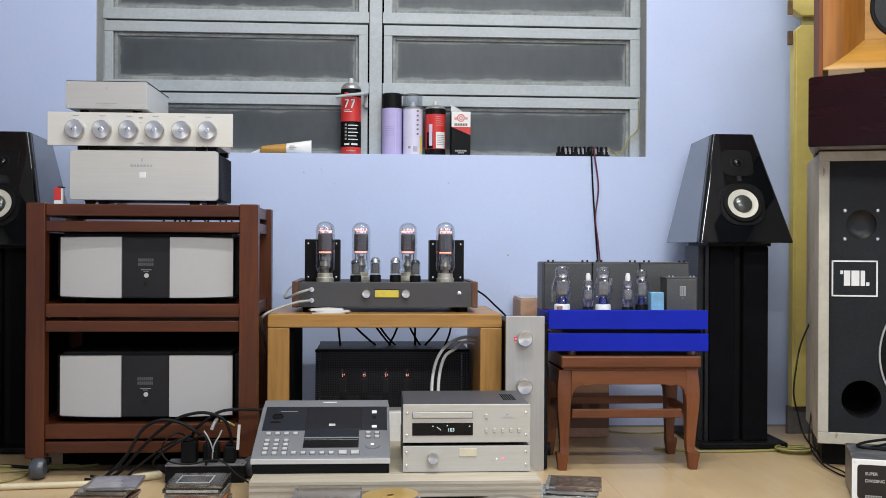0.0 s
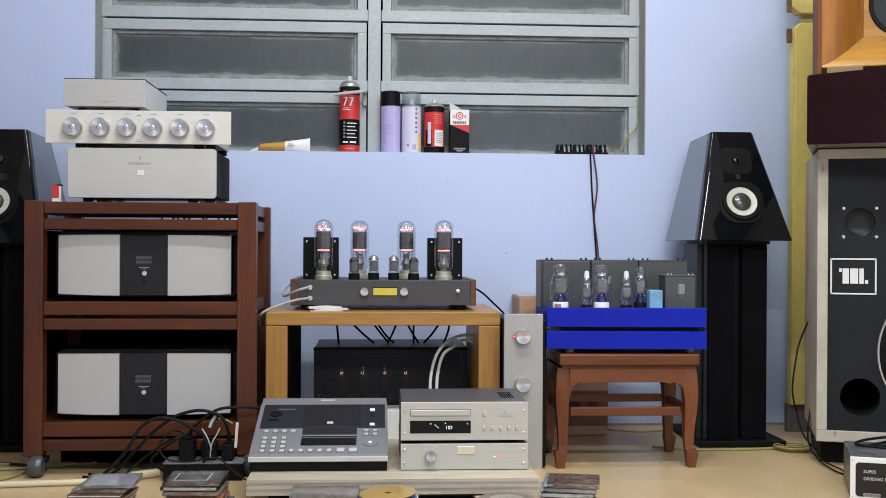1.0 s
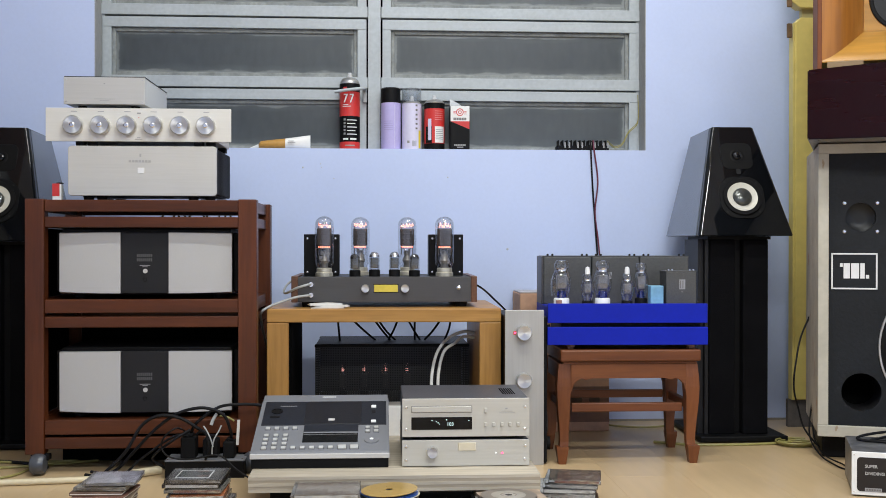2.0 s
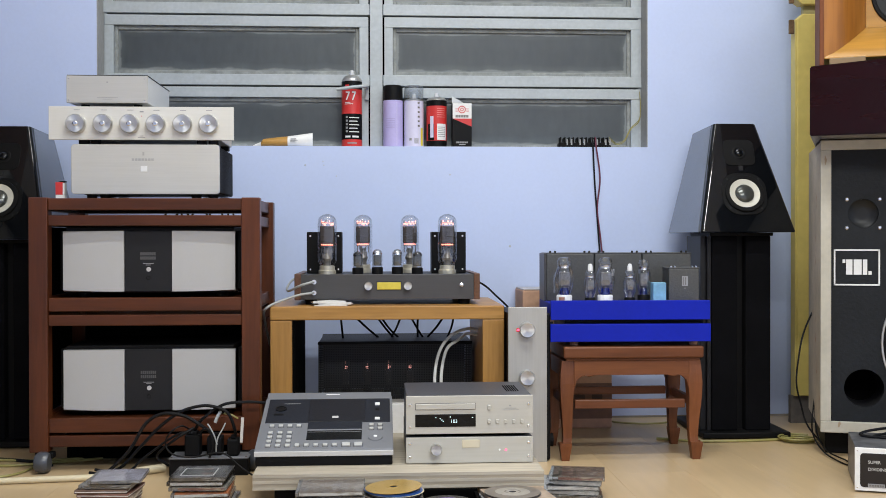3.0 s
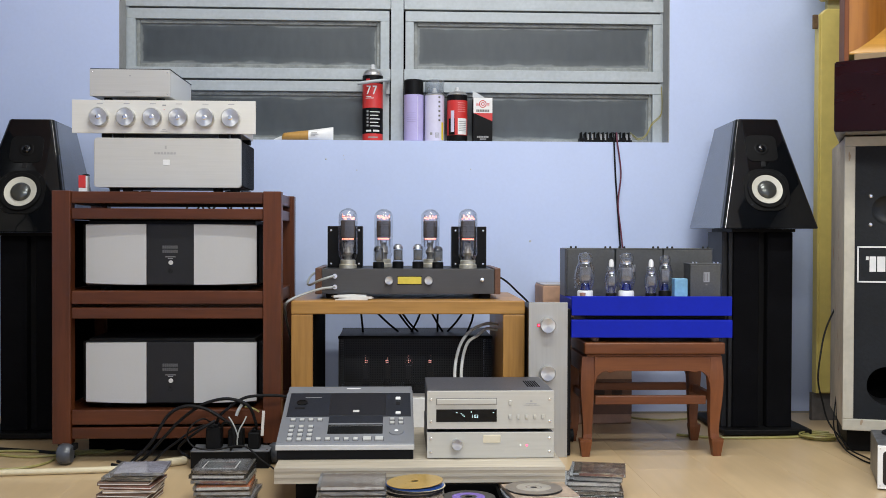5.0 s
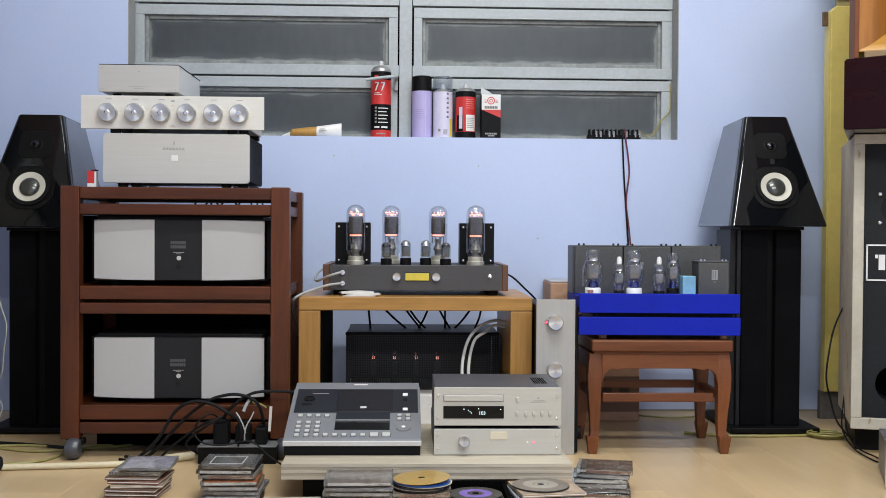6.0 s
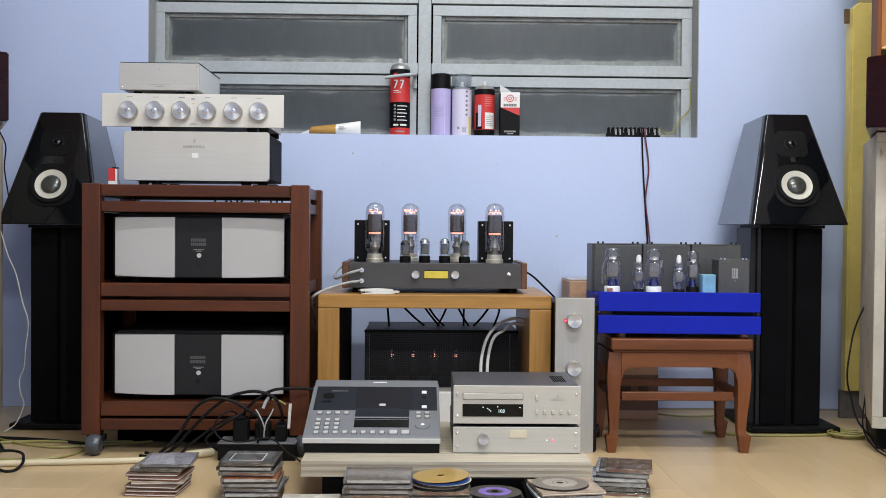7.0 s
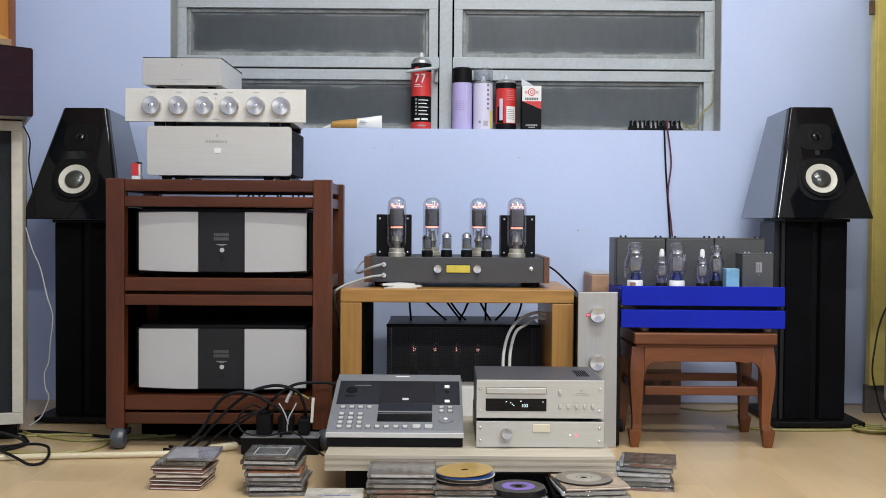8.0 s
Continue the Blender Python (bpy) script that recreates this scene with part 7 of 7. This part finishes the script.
# cables on the other side
for k in range(3):
    cord([(2.105 + 0.045 * math.cos(a) * (1 + 0.16 * k), 2.925 + 0.040 * math.sin(a) * (1 + 0.12 * k), 0.0035 + 0.0045 * k) for a in [0.8 * i + 0.4 * k for i in range(8)]], 0.0026, CABLEY, "coiled yellow green speaker cable on the floor", "coiled cable")
cord([(1.70, 2.98, 0.004), (1.79, 2.935, 0.004), (1.855, 2.925, 0.004), (1.937, 2.925, 0.004), (2.03, 2.935, 0.004), (2.10, 2.95, 0.006)], 0.0040, CABLEY, "yellow green speaker cable before the stand", "coiled cable")
cord([(1.62, 3.30, 0.004), (1.651, 3.253, 0.004), (1.751, 3.225, 0.004), (1.90, 3.29, 0.004), (2.0, 3.32, 0.004)], 0.003, CABLEY, "speaker cable lying along the wall", "floor cables")
cord([(2.20, 3.0, 0.42), (2.135, 2.96, 0.32), (2.105, 2.93, 0.24), (2.095, 2.92, 0.17), (2.108, 2.92, 0.11), (2.12, 2.90, 0.05), (2.13, 2.80, 0.006)], 0.0027, CABLEB, "black cable hanging behind the monitor", "hanging leads")
for o in (0.0, 0.012):
    cord([(2.15, 2.92, 0.14 + o), (2.108 + o, 2.84, 0.050), (2.094 + o, 2.74, 0.012), (2.090 + o * 2, 2.64, 0.005), (2.100 + o, 2.57, 0.005), (2.12 + o, 2.53, 0.02), (2.16, 2.50, 0.05 + o)], 0.0022, CABLEB, "black cable running down to the crossover box", "hanging leads")
cord([(2.30, 2.60, 0.09), (2.20, 2.52, 0.112), (2.10, 2.47, 0.114), (2.065, 2.45, 0.108), (2.10, 2.42, 0.1068), (2.20, 2.44, 0.1068)], 0.0034, CABLEB, "black cable lying over the crossover box", "hanging leads")
cord([(2.30, 2.56, 0.10), (2.19, 2.50, 0.1068), (2.12, 2.455, 0.1068), (2.09, 2.43, 0.1068), (2.13, 2.40, 0.1068), (2.24, 2.40, 0.1068)], 0.0030, CABLEB, "black cable lying over the crossover box", "hanging leads")
cord([(1.166, 3.0, 0.47), (1.20, 3.04, 0.452), (1.24, 3.12, 0.42), (1.30, 3.19, 0.36), (1.32, 3.17, 0.28)], 0.0030, CABLEB, "black cable leaving the valve amplifier", "hanging leads")
# leads behind the top of the rack
for a, b, s in ((0.255, 0.325, 0.046), (0.285, 0.345, 0.030), (0.385, 0.44, 0.048), (0.33, 0.40, 0.034), (0.44, 0.47, 0.040)):
    cord([(a, 3.04, 0.60), (a + 0.004, 3.05, 0.645), ((a + b) / 2, 3.06, 0.645 + s), (b - 0.004, 3.05, 0.645), (b, 3.04, 0.60)], 0.0028, CABLEB, "black lead behind the rack", "rack leads")

# ---- crossover box, turned towards the room ----
XF = 2.319
INKP = surface("pale_grey_print", (0.45, 0.45, 0.43), 0.5)
xb = thing("crossover_box", (1.980, XF, 0.0), "grey crackle crossover box with white framed panel", "crossover")
part("housing", box(1.982, 2.34, XF + 0.004, 2.53, 0.006, 0.1035, 0.002), MARBLE, xb, "mottled grey crackle housing")
part("front_frame", box(1.980, 2.342, XF - 0.002, XF + 0.004, 0.004, 0.1035, 0.001), WHITEP, xb, "white front frame")
part("panel", extrude_xz(rounded(1.9915, 2.330, 0.013, 0.0915, 0.008), XF - 0.0032, XF - 0.002), surface("dark_brown_panel", (0.02, 0.016, 0.014), 0.45, spec=0.3), xb, "dark brown panel")
part("lettering", words("SUPER", 0.0098, (2.0085, XF - 0.0034, 0.068), bold=0.0002), INKP, xb, "pale lettering")
part("lettering", words("DIVIDING N", 0.0098, (2.0085, XF - 0.0034, 0.0515), bold=0.0002), INKP, xb, "pale lettering")
part("lower_label", box(2.0085, 2.045, XF - 0.0036, XF - 0.0032, 0.0135, 0.0215), INKG, xb)
bars([(2.0115 + 0.0055 * i, 2.0157 + 0.0055 * i, 0.0155, 0.0195) for i in range(6)], XF - 0.0036, INK, xb)
for z in (0.011, 0.0965):
    screw(1.9855, XF - 0.002, z, 0.0016, xb)
for x in (2.0, 2.32):
    for y in (2.34, 2.51):
        part("foot", lathe([(0.009, 0), (0.009, 0.006), (0, 0.006)], (x, y, 0), "z", 10), RUBBER, xb)
xb.rotation_euler.z = radians(-20)
xb.location.x += 0.0105

# ---- small marks on the wall ----
bm = bmesh.new()
for x, z, r in ((1.316, 0.566, 0.004), (0.65, 0.83, 0.003), (0.707, 0.842, 0.002), (0.71, 0.83, 0.002), (2.135, 0.157, 0.004), (0.75, 0.795, 0.002), (1.12, 0.80, 0.0025)):
    lathe([(r, 0.0), (r * 0.6, 0.0012), (0, 0.0015)], (x, Y1, z), "y", 9, bm)
tagged(single("wall_marks", bm, FROST, "small nail holes and chips in the wall paint", "wall marks", "structure"))
single("baseboard", box(1.35, 3.3, Y1 - 0.004, Y1, 0.0, 0.006), surface("grimy_joint", (0.30, 0.27, 0.24), 0.8), "grimy joint where wall meets floor", "baseboard", "structure")

# ---- floor planks ----
PW, PL = 0.192, 1.215
plank_mesh = {}


def plank_data(y0, y1):
    key = round(y1 - y0, 3)
    if key not in plank_mesh:
        bm = box(0.0001, PW - 0.0001, 0.0001, key - 0.0001, -0.0088, 0.0, 0)
        edges = [e for e in bm.edges if all(v.co.z > -0.001 for v in e.verts)]
        bmesh.ops.bevel(bm, geom=edges, offset=0.0003, segments=1, affect="EDGES")
        me = bpy.data.meshes.new("plank")
        bm.to_mesh(me)
        bm.free()
        me.materials.append(FLOORW)
        plank_mesh[key] = me
    return plank_mesh[key]


n_rows = int((X1 - X0) / PW) + 1
for i in range(n_rows):
    y = Y1 - 0.003
    first = (0.35 + 0.37 * ((i * 5) % 7) / 3) % PL + 0.1
    step = first
    while y > Y0:
        y0 = max(Y0, y - step)
        if y - y0 < 0.02:
            break
        ob = new("plank", plank_data(y0, y))
        ob.parent = floor
        ob.location = Vector((X0 + i * PW, y0, 0)) - floor.location
        y, step = y0, PL
